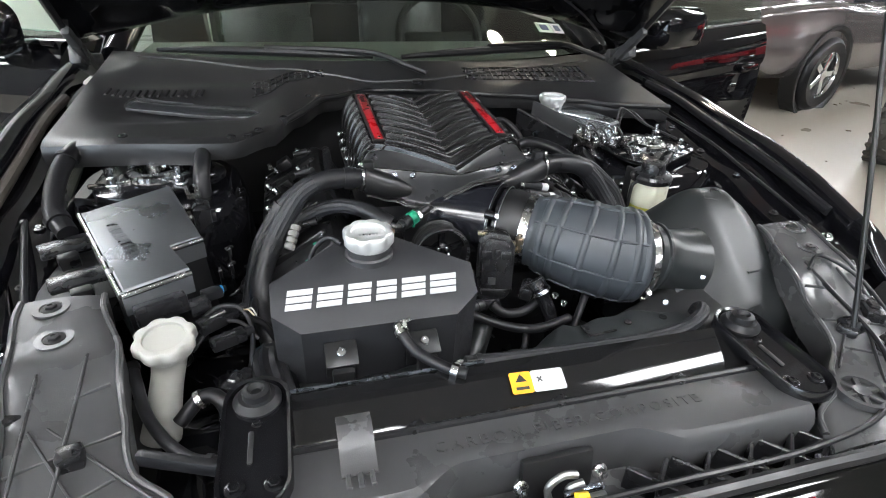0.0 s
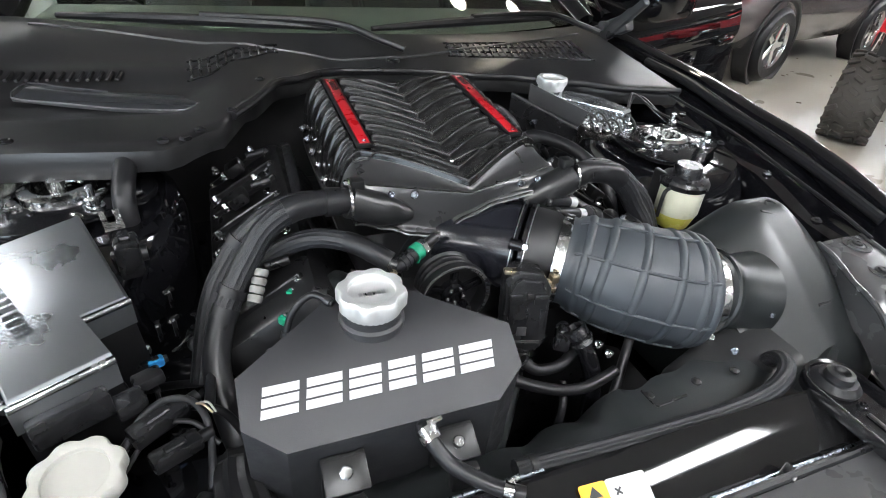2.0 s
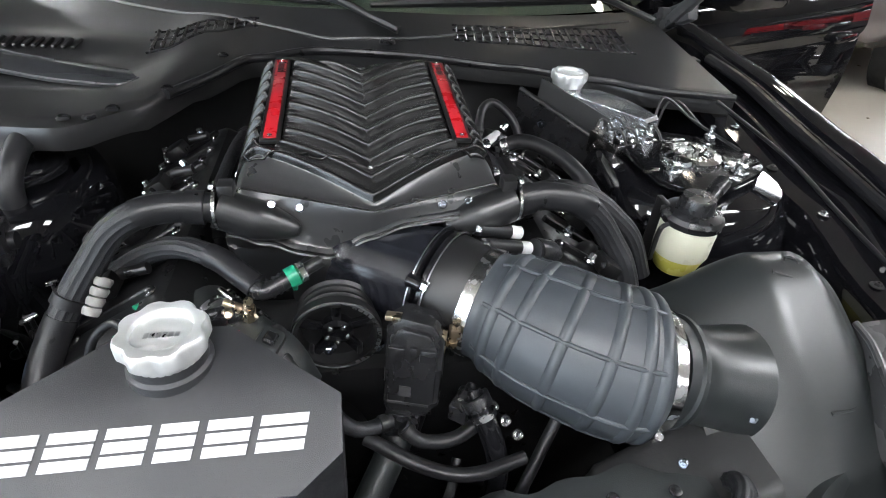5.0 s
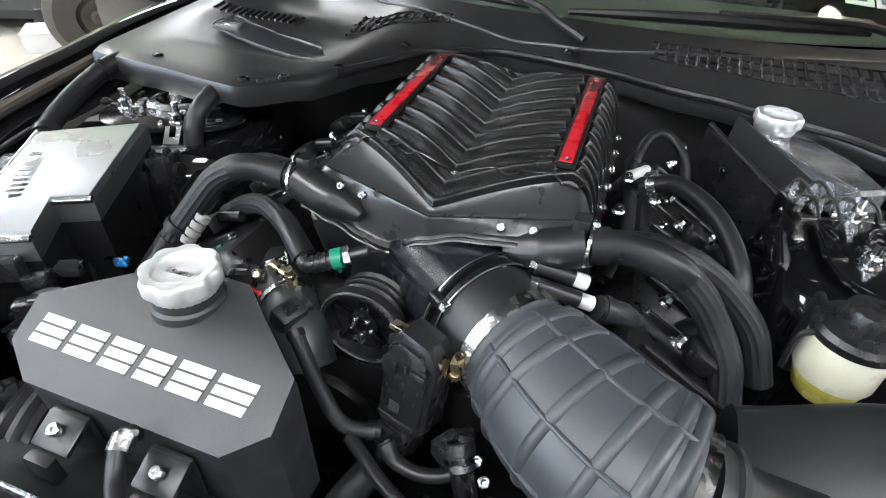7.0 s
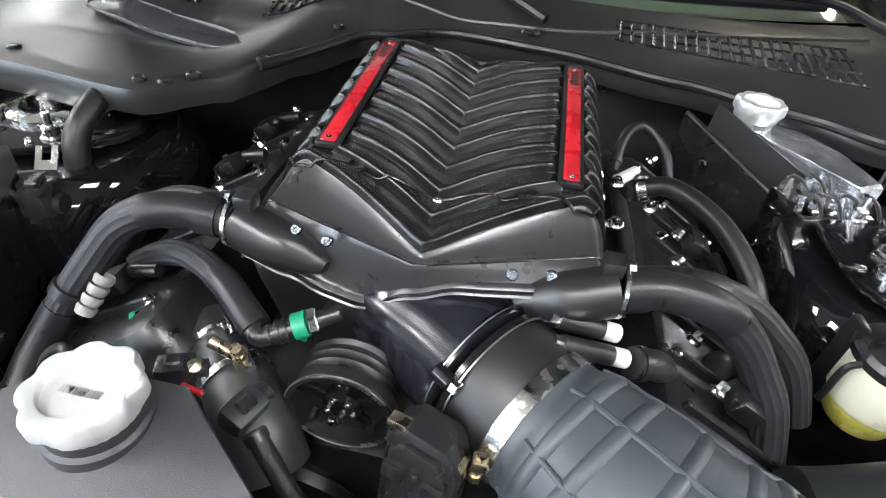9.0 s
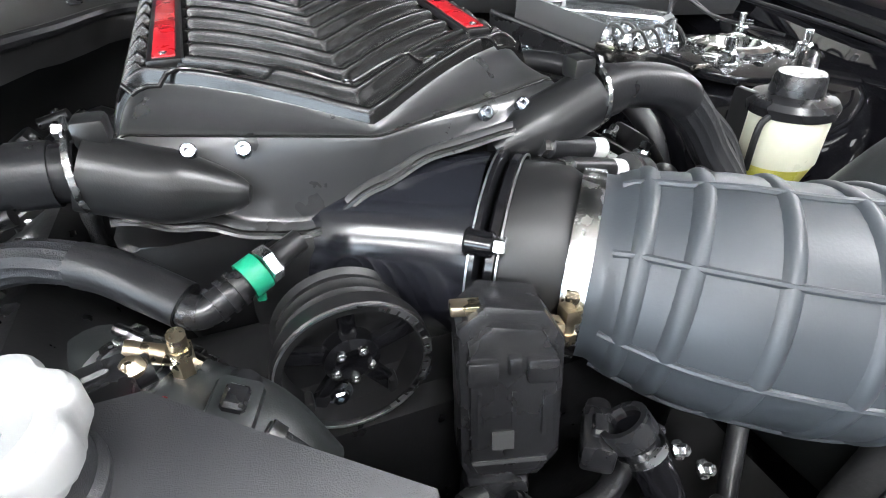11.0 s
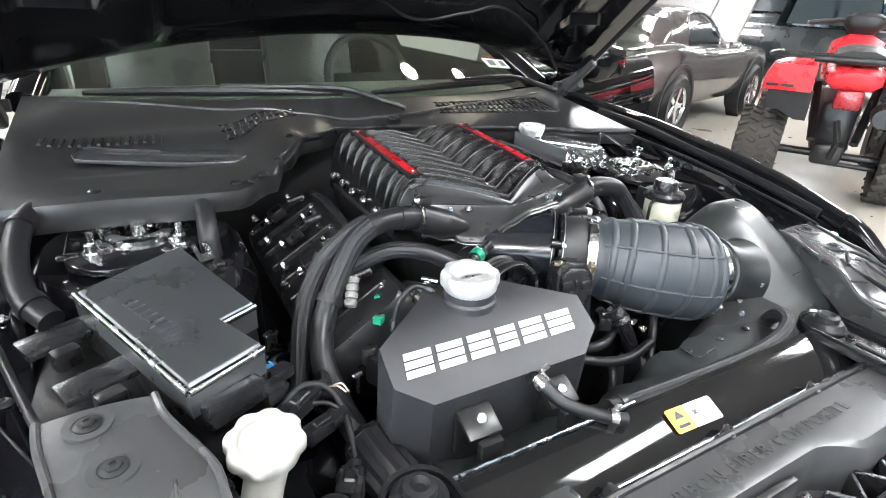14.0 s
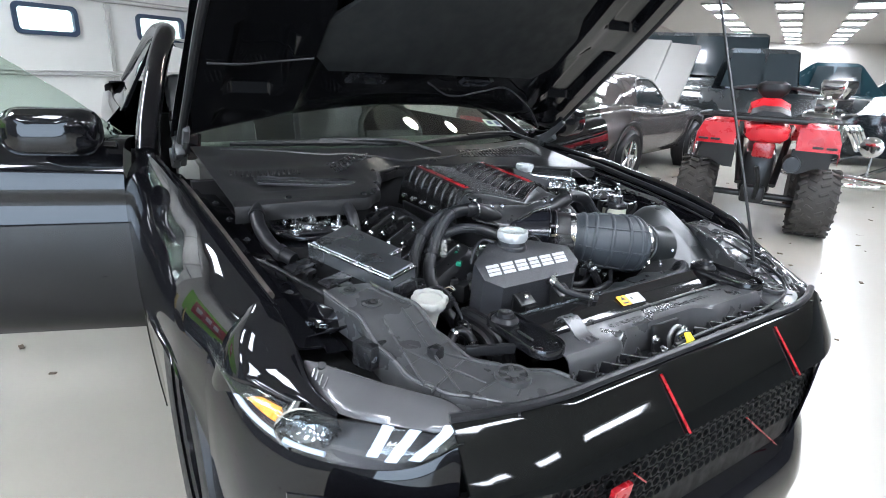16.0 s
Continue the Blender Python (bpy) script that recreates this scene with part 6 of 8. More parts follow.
# ---------- strut mounts ----------
for sx in (-1, 1):
    sm = thing("strut_mount", "gloss black camber plate with bright nuts and steel cup", "strut mount", (sx * 0.55, 1.10, 0.86), "strut mounts")
    c = V(sx * 0.55, 1.10, 0.868)
    bm = bmesh.new()
    plate(bm, [(x * 0.23, y * 0.22) for x, y in [(math.cos(a) * (0.5 + 0.06 * math.cos(3 * a)), math.sin(a) * (0.5 + 0.06 * math.cos(3 * a))) for a in [2 * math.pi * k / 36 for k in range(36)]]], 0.01, Matrix.Translation(c), 0.003)
    part("plate", bm, GLOSSB, sm, "gloss black camber plate")
    bm = bmesh.new()
    lathe(bm, [(0.05, 0.008), (0.05, 0.018), (0.042, 0.022), (0.034, 0.022), (0.03, 0.012), (0.012, 0.012), (0.012, 0.03), (0.008, 0.032)], Matrix.Translation(c), 32)
    part("bearing_cup", bm, STEEL, sm, "bright bearing cup")
    for k in range(4):
        a = radians(90 * k + 40)
        p = c + V(0.082 * math.cos(a), 0.08 * math.sin(a), 0.01)
        bm = bmesh.new()
        cyl(bm, p, p + V(0, 0, 0.034), 0.005, seg=12)
        lathe(bm, [(0.014, 0), (0.014, 0.004), (0.010, 0.005), (0.010, 0.016), (0.008, 0.018)], Matrix.Translation(p), 6 * 3)
        part("stud_nut", bm, BOLT, sm, "bright stud and nut")
    for k in range(3):
        a = radians(120 * k + 90)
        p = c + V(0.06 * math.cos(a), 0.06 * math.sin(a), 0.012)
        bm = bmesh.new()
        box(bm, p, (0.04, 0.014, 0.01), rz(math.degrees(a) + 90), 0.003)
        part("slot_plate", bm, STEEL, sm)
    # Small chrome and gloss blocks, added to give the plate scattered glints.
    for k in range(9):
        a = radians(40 * k + 12)
        p = c + V((0.068 + 0.022 * (k % 3)) * math.cos(a), (0.066 + 0.02 * (k % 2)) * math.sin(a), 0.009)
        bm = bmesh.new()
        box(bm, p, (0.016 + 0.006 * (k % 3), 0.009, 0.009), rz(math.degrees(a) * 1.7) @ rx(15 * (k % 3 - 1)), 0.003)
        part("glint_block", bm, CHROMED if k % 2 else GLOSSB, sm)

# ---------- hoses ----------
def hose(label, pts, r, m=RUBBER, clips=(), sleeve=None, **kw):
    """A hose as one thing: the run, an optional moulded end sleeve up to a share of its length, and clips."""
    h = thing("hose", label, "hose", pts[-1])
    bm = bmesh.new()
    tube(bm, [Vector(p) for p in pts], r, kw.pop("seg", 18), 8, **kw)
    part("run", bm, m, h)
    C = spline(pts, 8)
    for u0, u1, mm in sleeve or ():
        a, b = int(u0 * (len(C) - 1)), int(u1 * (len(C) - 1))
        bm = bmesh.new()
        tube(bm, C[a:b + 1], r * 1.08, 18, 1)
        part("end_sleeve", bm, mm, h, "smooth moulded end sleeve")
    for u, w, mm in clips:
        i = int(u * (len(C) - 2))
        d = (C[i + 1] - C[i]).normalized()
        bm = bmesh.new()
        ring(bm, C[i] - d * w / 2, C[i] + d * w / 2, r * 1.1 + 0.002, 0.004, 20)
        part("clip", bm, mm, h)
    if not clips and not sleeve:
        for i in (2, len(C) - 3):
            d = (C[i + 1] - C[i]).normalized()
            rr = r if not callable(r) else 0.01
            bm = bmesh.new()
            ring(bm, C[i] - d * 0.004, C[i] + d * 0.004, rr + 0.0018, 0.003, 18)
            part("end_band", bm, POWDER, h, "thin black end band")
    return h


hose("fat black coolant hose bending down beside the engine", [(-0.172, 0.882, 0.931), (-0.215, 0.880, 0.934), (-0.250, 0.872, 0.932), (-0.280, 0.866, 0.914), (-0.303, 0.856, 0.885), (-0.327, 0.840, 0.85), (-0.350, 0.815, 0.81), (-0.360, 0.775, 0.772), (-0.345, 0.71, 0.72), (-0.315, 0.67, 0.65)], 0.0155, BRAID, ((0.06, 0.02, RUBBER), (0.58, 0.012, RUBBER)), ((0.0, 0.24, RUBBER), (0.62, 1.0, RUBBER)), flute=0.03, nfl=14, seg=56)
hose("second black coolant hose beside the first", [(-0.20, 0.91, 0.92), (-0.25, 0.915, 0.915), (-0.30, 0.912, 0.885), (-0.335, 0.90, 0.845), (-0.362, 0.872, 0.80), (-0.385, 0.82, 0.72)], 0.015, BRAID, ((0.5, 0.012, RUBBER),), flute=0.03, nfl=14, seg=56)
hose("black braided hose with a quick connector", [(-0.30, 0.895, 0.84), (-0.255, 0.885, 0.872), (-0.215, 0.872, 0.886), (-0.175, 0.850, 0.885), (-0.150, 0.832, 0.876), (-0.132, 0.819, 0.868)], 0.0128, BRAID, (), ((0.56, 1.0, RUBBER),), flute=0.03, nfl=14, seg=56)
qc = thing("quick_connector", "black quick connector with a green locking clip", "connector", (-0.11, 0.825, 0.87))
bm = bmesh.new()
tube(bm, [V(-0.142, 0.827, 0.874), V(-0.133, 0.817, 0.867), V(-0.124, 0.8135, 0.8645), V(-0.110, 0.8185, 0.868), V(-0.097, 0.825, 0.872)], 0.0098, 18, 8)
part("elbow", bm, PLASTIC, qc)
for t in (0.15, 0.5, 0.8):
    bm = bmesh.new()
    p = lerp(t, V(-0.120, 0.8143, 0.865), V(-0.100, 0.8235, 0.871))
    d = V(0.020, 0.0092, 0.006).normalized()
    ring(bm, p - d * 0.0016, p + d * 0.0016, 0.0117, 0.003, 20)
    part("moulded_ring", bm, PLASTIC, qc)
bm = bmesh.new()
ring(bm, V(-0.0985, 0.8242, 0.8715), V(-0.088, 0.829, 0.8745), 0.0122, 0.003, 20)
box(bm, V(-0.0915, 0.8255, 0.860), (0.006, 0.004, 0.011), None, 0.0015)
part("locking_clip", bm, GREEN, qc, "green locking clip")
bm = bmesh.new()
cyl(bm, V(-0.087, 0.8295, 0.875), V(-0.0795, 0.833, 0.877), 0.012, seg=6, bev=0.001)
part("hex_nut", bm, BOLT, qc, "bright hex nut")
bm = bmesh.new()
cyl(bm, V(-0.080, 0.8327, 0.877), V(-0.062, 0.842, 0.882), 0.0075, seg=14)
part("stub", bm, POWDER, qc, "black stub into the casting")
hose("fat black coolant hose curving down", [(0.172, 0.882, 0.931), (0.21, 0.890, 0.932), (0.255, 0.890, 0.923), (0.288, 0.892, 0.898), (0.316, 0.890, 0.862), (0.338, 0.876, 0.826), (0.352, 0.85, 0.77)], 0.0165, BRAID, ((0.05, 0.02, RUBBER),), ((0.0, 0.42, RUBBER),), flute=0.03, nfl=14, seg=56)
hose("second black hose behind", [(0.19, 0.905, 0.922), (0.24, 0.914, 0.924), (0.29, 0.921, 0.908), (0.33, 0.923, 0.878), (0.362, 0.915, 0.845), (0.385, 0.90, 0.79)], 0.0150, BRAID, (), ((0.0, 0.3, RUBBER),), flute=0.03, nfl=14, seg=56)
hose("black heater hose standing behind the fuse box", [(-0.47, 1.20, 0.885), (-0.462, 1.19, 0.915), (-0.455, 1.13, 0.925), (-0.455, 1.07, 0.915), (-0.458, 1.03, 0.885), (-0.455, 1.01, 0.82), (-0.45, 1.0, 0.74)], 0.015, RUBBER, ((0.12, 0.012, RUBBER),))
hose("black hose looping beside the strut mount", [(-0.60, 1.20, 0.90), (-0.645, 1.18, 0.925), (-0.685, 1.12, 0.925), (-0.70, 1.05, 0.90), (-0.69, 0.97, 0.87), (-0.66, 0.92, 0.85)], 0.0165, RUBBER, ((0.15, 0.014, RUBBER), (0.5, 0.008, RUBBER), (0.9, 0.014, RUBBER)))
hose("black corrugated duct beside the tank", [(-0.345, 0.66, 0.74), (-0.345, 0.62, 0.745), (-0.335, 0.575, 0.735), (-0.33, 0.54, 0.70), (-0.33, 0.52, 0.64)], 0.03, RUBBER, flute=0.06, nfl=12, seg=48)
hose("black hose curving below the intake", [(0.098, 0.703, 0.792), (0.108, 0.690, 0.772), (0.120, 0.676, 0.738), (0.124, 0.664, 0.70), (0.115, 0.65, 0.64)], 0.013, GLOSSB, ((0.06, 0.014, PLASTIC), (0.2, 0.006, STEEL)))
hose("grey-black corrugated pipe beside the tank", [(0.030, 0.738, 0.735), (0.018, 0.720, 0.714), (0.002, 0.698, 0.692), (-0.017, 0.674, 0.667), (-0.04, 0.65, 0.62)], 0.0185, DARKPL, ((0.08, 0.02, RUBBER),))
hose("black bundle of wires under the throttle motor", [(0.02, 0.70, 0.76), (0.04, 0.69, 0.745), (0.08, 0.69, 0.745), (0.12, 0.71, 0.76)], 0.008)
hose("black hose lying on the fan shroud", [(-0.08, 0.535, 0.79), (0.0, 0.532, 0.788), (0.1, 0.529, 0.787), (0.2, 0.527, 0.789), (0.265, 0.53, 0.796), (0.302, 0.541, 0.804), (0.322, 0.560, 0.804), (0.335, 0.582, 0.785), (0.345, 0.60, 0.74)], 0.0105, BRAID, flute=0.05, nfl=10, seg=56)

# ---------- headlamps ----------
AMBER = mat("amber_reflector", (0.75, 0.28, 0.03), 0.3, var=0.1, scale=60)
SMOKED = mat("smoked_plastic", (0.075, 0.074, 0.076), 0.16, var=0.25, scale=7, bump=0.1, coat=0.5, rvar=0.05)
CHROME = mat("chrome", (0.8, 0.8, 0.8), 0.08, 1.0, var=0.05, scale=8, bump=0)
LEDW = mat("white_light_guide", (0.55, 0.64, 0.74), 0.3, var=0.05, scale=60)
for sx in (-1, 1):
    hl = thing("headlamp", "clear headlamp with amber marker and three light bars", "headlamp", (sx * 0.7, 0.5, 0.6), "headlamps")
    LO = [(0.882, 0.745, 0.765), (0.875, 0.69, 0.738), (0.857, 0.605, 0.693), (0.818, 0.53, 0.663), (0.768, 0.465, 0.657), (0.705, 0.385, 0.672), (0.65, 0.34, 0.693), (0.59, 0.318, 0.726)]
    UP = [(0.878, 0.745, 0.785), (0.863, 0.69, 0.762), (0.838, 0.61, 0.748), (0.792, 0.53, 0.74), (0.742, 0.462, 0.736), (0.68, 0.392, 0.741), (0.63, 0.345, 0.741), (0.585, 0.316, 0.737)]
    HO = [(0.758, 0.578, 0.768), (0.752, 0.52, 0.754), (0.736, 0.465, 0.744), (0.68, 0.395, 0.746), (0.63, 0.348, 0.746), (0.585, 0.318, 0.741)]
    HI = [(0.748, 0.590, 0.776), (0.722, 0.55, 0.784), (0.668, 0.48, 0.777), (0.612, 0.418, 0.771), (0.575, 0.378, 0.765), (0.560, 0.330, 0.752)]
    lo, up, ho, hi = ([V(sx * p.x, p.y, p.z) for p in spline(q, 5)] for q in (LO, UP, HO, HI))
    bm = bmesh.new()
    sheet(bm, [[lerp(t, a, b) + V(sx * 0.010, -0.014, 0.006) * math.sin(t * 3.1416) for t in (0, 0.15, 0.3, 0.5, 0.7, 0.85, 1)] for a, b in zip(lo, up)], 0.003, V(-sx * 0.4, 0.6, -0.3))
    ln = part("lens", bm, LENS, hl, "clear polycarbonate lens", 60)
    ln.visible_shadow = False
    bm = bmesh.new()
    sheet(bm, [[b, lerp(0.15, b, c) + V(0, 0, 0.007), lerp(0.5, b, c) + V(0, 0, 0.010), lerp(0.85, b, c) + V(0, 0, 0.008), c, c + V(-sx * 0.005, 0.012, -0.05)] for b, c in zip(ho, hi)], 0.003, V(0, 0.2, -1))
    part("housing_top", bm, SMOKED, hl, "smoky grey plastic housing top", 50)
    bm = bmesh.new()
    sheet(bm, [[a + V(-sx * 0.008, 0.010, -0.002), lerp(0.35, a, b) + V(-sx * 0.035, 0.05, -0.01), lerp(0.7, a, b) + V(-sx * 0.035, 0.05, -0.01), b + V(-sx * 0.006, 0.008, -0.010)] for a, b in zip(lo, up)], 0.003, V(-sx * 0.4, 0.6, -0.3))
    part("bucket", bm, SMOKED, hl, "dark inner bucket", 60)
    bm = bmesh.new()
    f = along(V(sx * 0.765, 0.535, 0.70), V(sx * 0.815, 0.455, 0.69))
    lathe(bm, [(0.012, 0.0), (0.036, 0.012), (0.047, 0.034), (0.051, 0.034), (0.051, 0.0)], f, 32, False)
    pj = part("projector", bm, CHROME, hl, "chrome projector bowl")
    bm = bmesh.new()
    lathe(bm, [(0.033, 0.016), (0.029, 0.032), (0.016, 0.042), (0.0, 0.045)], f, 24, False)
    part("projector_lens", bm, LENS, pj)
    bm = bmesh.new()
    tube(bm, [lerp(0.12, a, b) + V(-sx * 0.004, 0.006, 0) for a, b in list(zip(lo, up))[5:21]], 0.0045, 8, 2)
    part("running_light", bm, LEDW, hl, "white running light strip")
    bm = bmesh.new()
    sheet(bm, [[lerp(0.30, a, b) + V(-sx * 0.008, 0.010, 0), lerp(0.93, a, b) + V(-sx * 0.006, 0.008, -0.004)] for a, b in list(zip(lo, up))[5:15]], 0.004, V(-sx, 0.3, 0))
    part("side_marker", bm, AMBER, hl, "amber side marker")
    for (ax, ay, az), (bx, by, bz) in (((0.668, 0.418, 0.757), (0.708, 0.400, 0.690)), ((0.634, 0.372, 0.757), (0.690, 0.370, 0.694)), ((0.602, 0.336, 0.754), (0.660, 0.346, 0.702))):
        bm = bmesh.new()
        pa, pb = V(sx * ax, ay, az), V(sx * bx, by, bz)
        pm = V(sx * (ax * 0.75 + bx * 0.25), min(ay, by) - 0.006 + 0.25 * abs(ay - by), az - 0.014)
        sheet(bm, [[p + V(sx * 0.0075 * w, 0.006 * w, 0) for w in (-1, 0, 1)] for p in spline([pa, pm, pb], 5)], 0.006, V(-sx * 0.3, 0.7, -0.4))
        part("light_bar", bm, LEDW, hl, "white light guide bar")
    bm = bmesh.new()
    cyl(bm, V(sx * 0.733, 0.553, 0.778), V(sx * 0.733, 0.549, 0.788), 0.008, seg=12)
    part("adjuster", bm, GREYPL, hl, "grey adjuster screw")
    for q in range(4):
        bm = bmesh.new()
        tube(bm, [lerp(0.12, ho[3 + q], hi[3 + q]) + V(0, 0, 0.010), lerp(0.45, ho[3 + q], hi[3 + q]) + V(0, 0, 0.012)], 0.0022, 6, 2)
        part("moulded_rib", bm, SMOKED, hl)
    # painted corner under the lamp
    bm = bmesh.new()
    rows = []
    for a in lo:
        n = V(a.x, a.y - 1.2, 0).normalized() * 0.01
        rows.append([a + V(0, 0, 0.002), a + n * 0.8 + V(0, 0, -0.015), a + n * 2.2 + V(0, 0, -0.08), V(a.x, a.y, 0.42) + n * 2.5, V(a.x * 0.99, a.y + 0.02, 0.30), V(a.x * 0.96, a.y + 0.05, 0.2)])
    sheet(bm, rows, 0.004, V(-sx * 0.5, 0.5, 0))
    part("bumper_side", bm, PAINT, car, "glossy black bumper corner", 50)
    # dark sheet in place of the shaded gap between lamp, fender and support
    bm = bmesh.new()
    sheet(bm, [[V(sx * x, y, z) for x, y, z in ((0.50, 0.40, 0.69), (0.56, 0.52, 0.70), (0.60, 0.70, 0.72), (0.62, 0.82, 0.74))], [V(sx * x, y, z) for x, y, z in ((0.62, 0.40, 0.69), (0.68, 0.52, 0.70), (0.74, 0.70, 0.73), (0.76, 0.82, 0.76))]], 0.004)
    part("liner", bm, BLACK, car)

# ---------- background vehicles ----------
TREAD = mat("tyre_tread", (0.05, 0.045, 0.04), 0.75, var=0.3, scale=30, bump=0.5)
GREYC = mat("dark_grey_car_paint", (0.19, 0.17, 0.165), 0.13, 0.55, var=0.12, scale=2, bump=0, rvar=0.04)
TEAL = mat("dark_teal_car_paint", (0.01, 0.035, 0.045), 0.2, var=0.1, scale=2, bump=0, coat=1.0)
DARKC = mat("dark_green_truck_paint", (0.012, 0.016, 0.018), 0.25, var=0.1, scale=2, bump=0, coat=0.8)
SILVER = mat("silver_primer", (0.2, 0.19, 0.175), 0.45, 0.1, var=0.08, scale=5)
ATVR = mat("red_moulded_plastic", (0.62, 0.02, 0.03), 0.3, var=0.12, scale=12, bump=0.1)
DGLASS = mat("dark_car_glass", (0.03, 0.04, 0.045), 0.06, var=0.1, scale=2, bump=0, coat=0.5)


def wheel_on(parent, c, r, w, axis, rim_m, spokes=5):
    f = along(Vector(c) - Vector(axis) * w / 2, Vector(c) + Vector(axis))
    bm = bmesh.new()
    lathe(bm, [(r * 0.62, 0.0), (r * 0.86, -0.01), (r * 0.97, 0.02), (r, 0.05), (r, w - 0.05), (r * 0.97, w - 0.02), (r * 0.86, w + 0.01), (r * 0.62, w)], f, 36, False)
    ty = part("tyre", bm, RUBBER, parent, "black tyre")
    bm = bmesh.new()
    lathe(bm, [(r * 0.62, 0.0), (r * 0.58, 0.03), (r * 0.58, w - 0.03), (r * 0.62, w)], f, 36, False)
    for z in (0.03, w - 0.03):
        for k in range(spokes):
            box(bm, f @ (rz(360 / spokes * k) @ V(r * 0.3, 0, z)), (r * 0.56, r * 0.16, 0.02), (f @ rz(360 / spokes * k)).to_3x3().to_4x4(), 0.004, 1)
        lathe(bm, [(r * 0.14, z - 0.02), (r * 0.14, z + 0.02)], f, 16)
    part("rim", bm, rim_m, ty, "bright spoked rim")


def old_car(name, label, at, head, paint, L=4.7, W=1.85, H=1.3, belt=0.86, cab=(1.1, 3.0), axles=(1.05, 3.6), rw=0.34, box_cab=False):
    """A plain closed car: tail at its origin, nose along +x, turned by head degrees."""
    c = thing(name, label, "car", at)
    M0 = Matrix.Translation(at) @ rz(head)
    st = [(0.0, 0.80, 0.93), (0.05, 0.88, 1.0), (0.3, 0.95, 1.0), (1.0, 1.0, 1.01), (2.2, 0.98, 1.0), (3.2, 1.0, 0.99), (L - 0.5, 0.96, 0.95), (L - 0.1, 0.88, 0.90), (L, 0.78, 0.82)]
    loops = []
    for x, w, b in st:
        hw, z = W / 2 * w, belt * b
        half = [(hw * 0.82, 0.28), (hw * 0.96, 0.33), (hw, 0.5), (hw, 0.62), (hw * 0.985, z - 0.09), (hw * 0.93, z - 0.02), (hw * 0.8, z)]
        loops.append([M0 @ V(x, -y, zz) for y, zz in half] + [M0 @ V(x, y, zz) for y, zz in reversed(half)])
    bm = bmesh.new()
    loft(bm, loops)
    body = part("body", bm, paint, c, "", 40)
    a, b = cab
    ramp = (0.12, 0.1) if box_cab else (0.75, 0.55)
    gl = []
    for x, z, k in ((a, belt, 0.84), (a + ramp[0], H - 0.05, 0.70), (a + ramp[0] + 0.1, H, 0.66), (b - ramp[1] - 0.1, H, 0.66), (b - ramp[1], H - 0.05, 0.70), (b, belt, 0.84)):
        hw = W / 2 * k
        kk = 0.93 if not box_cab else 1.1
        gl.append((x, z, hw * (kk if box_cab else 1)))
    bm = bmesh.new()
    loft(bm, [[M0 @ V(x, -hw, belt - 0.03), M0 @ V(x, -hw, z), M0 @ V(x, 0, z + 0.02 * (z > belt)), M0 @ V(x, hw, z), M0 @ V(x, hw, belt - 0.03)] for x, z, hw in gl])
    part("roof", bm, paint, c, "", 30)
    for sy in (-1, 1):
        for x0, x1 in ((a + ramp[0] + 0.12, (a + b) / 2 - 0.05 + 0.1), ((a + b) / 2 + 0.12, b - ramp[1] - 0.02)):
            bm = bmesh.new()
            hw0, hw1 = W / 2 * 0.80, W / 2 * 0.685
            if box_cab:
                hw0, hw1 = W / 2 * 0.93, W / 2 * 0.79
            quad = [M0 @ V(x0 - 0.1, sy * (hw0 + 0.012), belt + 0.03), M0 @ V(x1 + 0.1, sy * (hw0 + 0.012), belt + 0.03), M0 @ V(x1, sy * (hw1 + 0.022), H - 0.08), M0 @ V(x0, sy * (hw1 + 0.022), H - 0.08)]
            sheet(bm, [[quad[0], quad[3]], [quad[1], quad[2]]], 0.01, M0.to_3x3() @ V(0, -sy, 0))
            part("side_window", bm, DGLASS, c, "dark side window")
    for x in axles:
        for sy in (-1, 1):
            # Black drum takes the place of the arch's shaded hollow.
            bm = bmesh.new()
            f = along(M0 @ V(x, sy * (W / 2 - 0.16), rw), M0 @ V(x, sy * W, rw))
            lathe(bm, [(rw + 0.06, 0.0), (rw + 0.06, 0.165), (rw + 0.02, 0.17)], f, 32)
            part("arch_shade_disc", bm, BLACK, c)
            wheel_on(c, M0 @ V(x, sy * (W / 2 - 0.09), rw), rw, 0.24, M0.to_3x3() @ V(0, sy, 0), CHROME)
    for x, z in ((-0.03, 0.5), (L + 0.02, 0.48)):
        bm = bmesh.new()
        box(bm, M0 @ V(x, 0, z), (0.07, W * 0.86, 0.11), rz(head), 0.03)
        part("bumper", bm, CHROME, c, "chrome bumper")
    for sy in (-1, 1):
        bm = bmesh.new()
        box(bm, M0 @ V(-0.002, sy * W * 0.28, 0.68), (0.03, 0.36, 0.1), rz(head), 0.02)
        part("tail_lamp", bm, RED, c, "red tail lamp")
        bm = bmesh.new()
        lathe(bm, [(0.09, 0), (0.09, 0.03), (0.06, 0.045)], along(M0 @ V(L - 0.01, sy * W * 0.32, 0.64), M0 @ V(L + 1, sy * W * 0.32, 0.64)), 20)
        part("headlight", bm, LEDW, c, "round headlight")
        bm = bmesh.new()
        box(bm, M0 @ V(b - 0.35, sy * (W / 2 + 0.04), belt + 0.06), (0.06, 0.12, 0.08), rz(head), 0.02)
        part("door_mirror", bm, paint, c)
    return c, M0


# classic fastback coupe, tail at its origin, nose along its x
gc = thing("classic_coupe", "dark grey classic coupe with its pale hood raised", "car", (3.01, 4.62, 0))
G0 = Matrix.Translation((3.01, 4.62, 0)) @ rz(16)
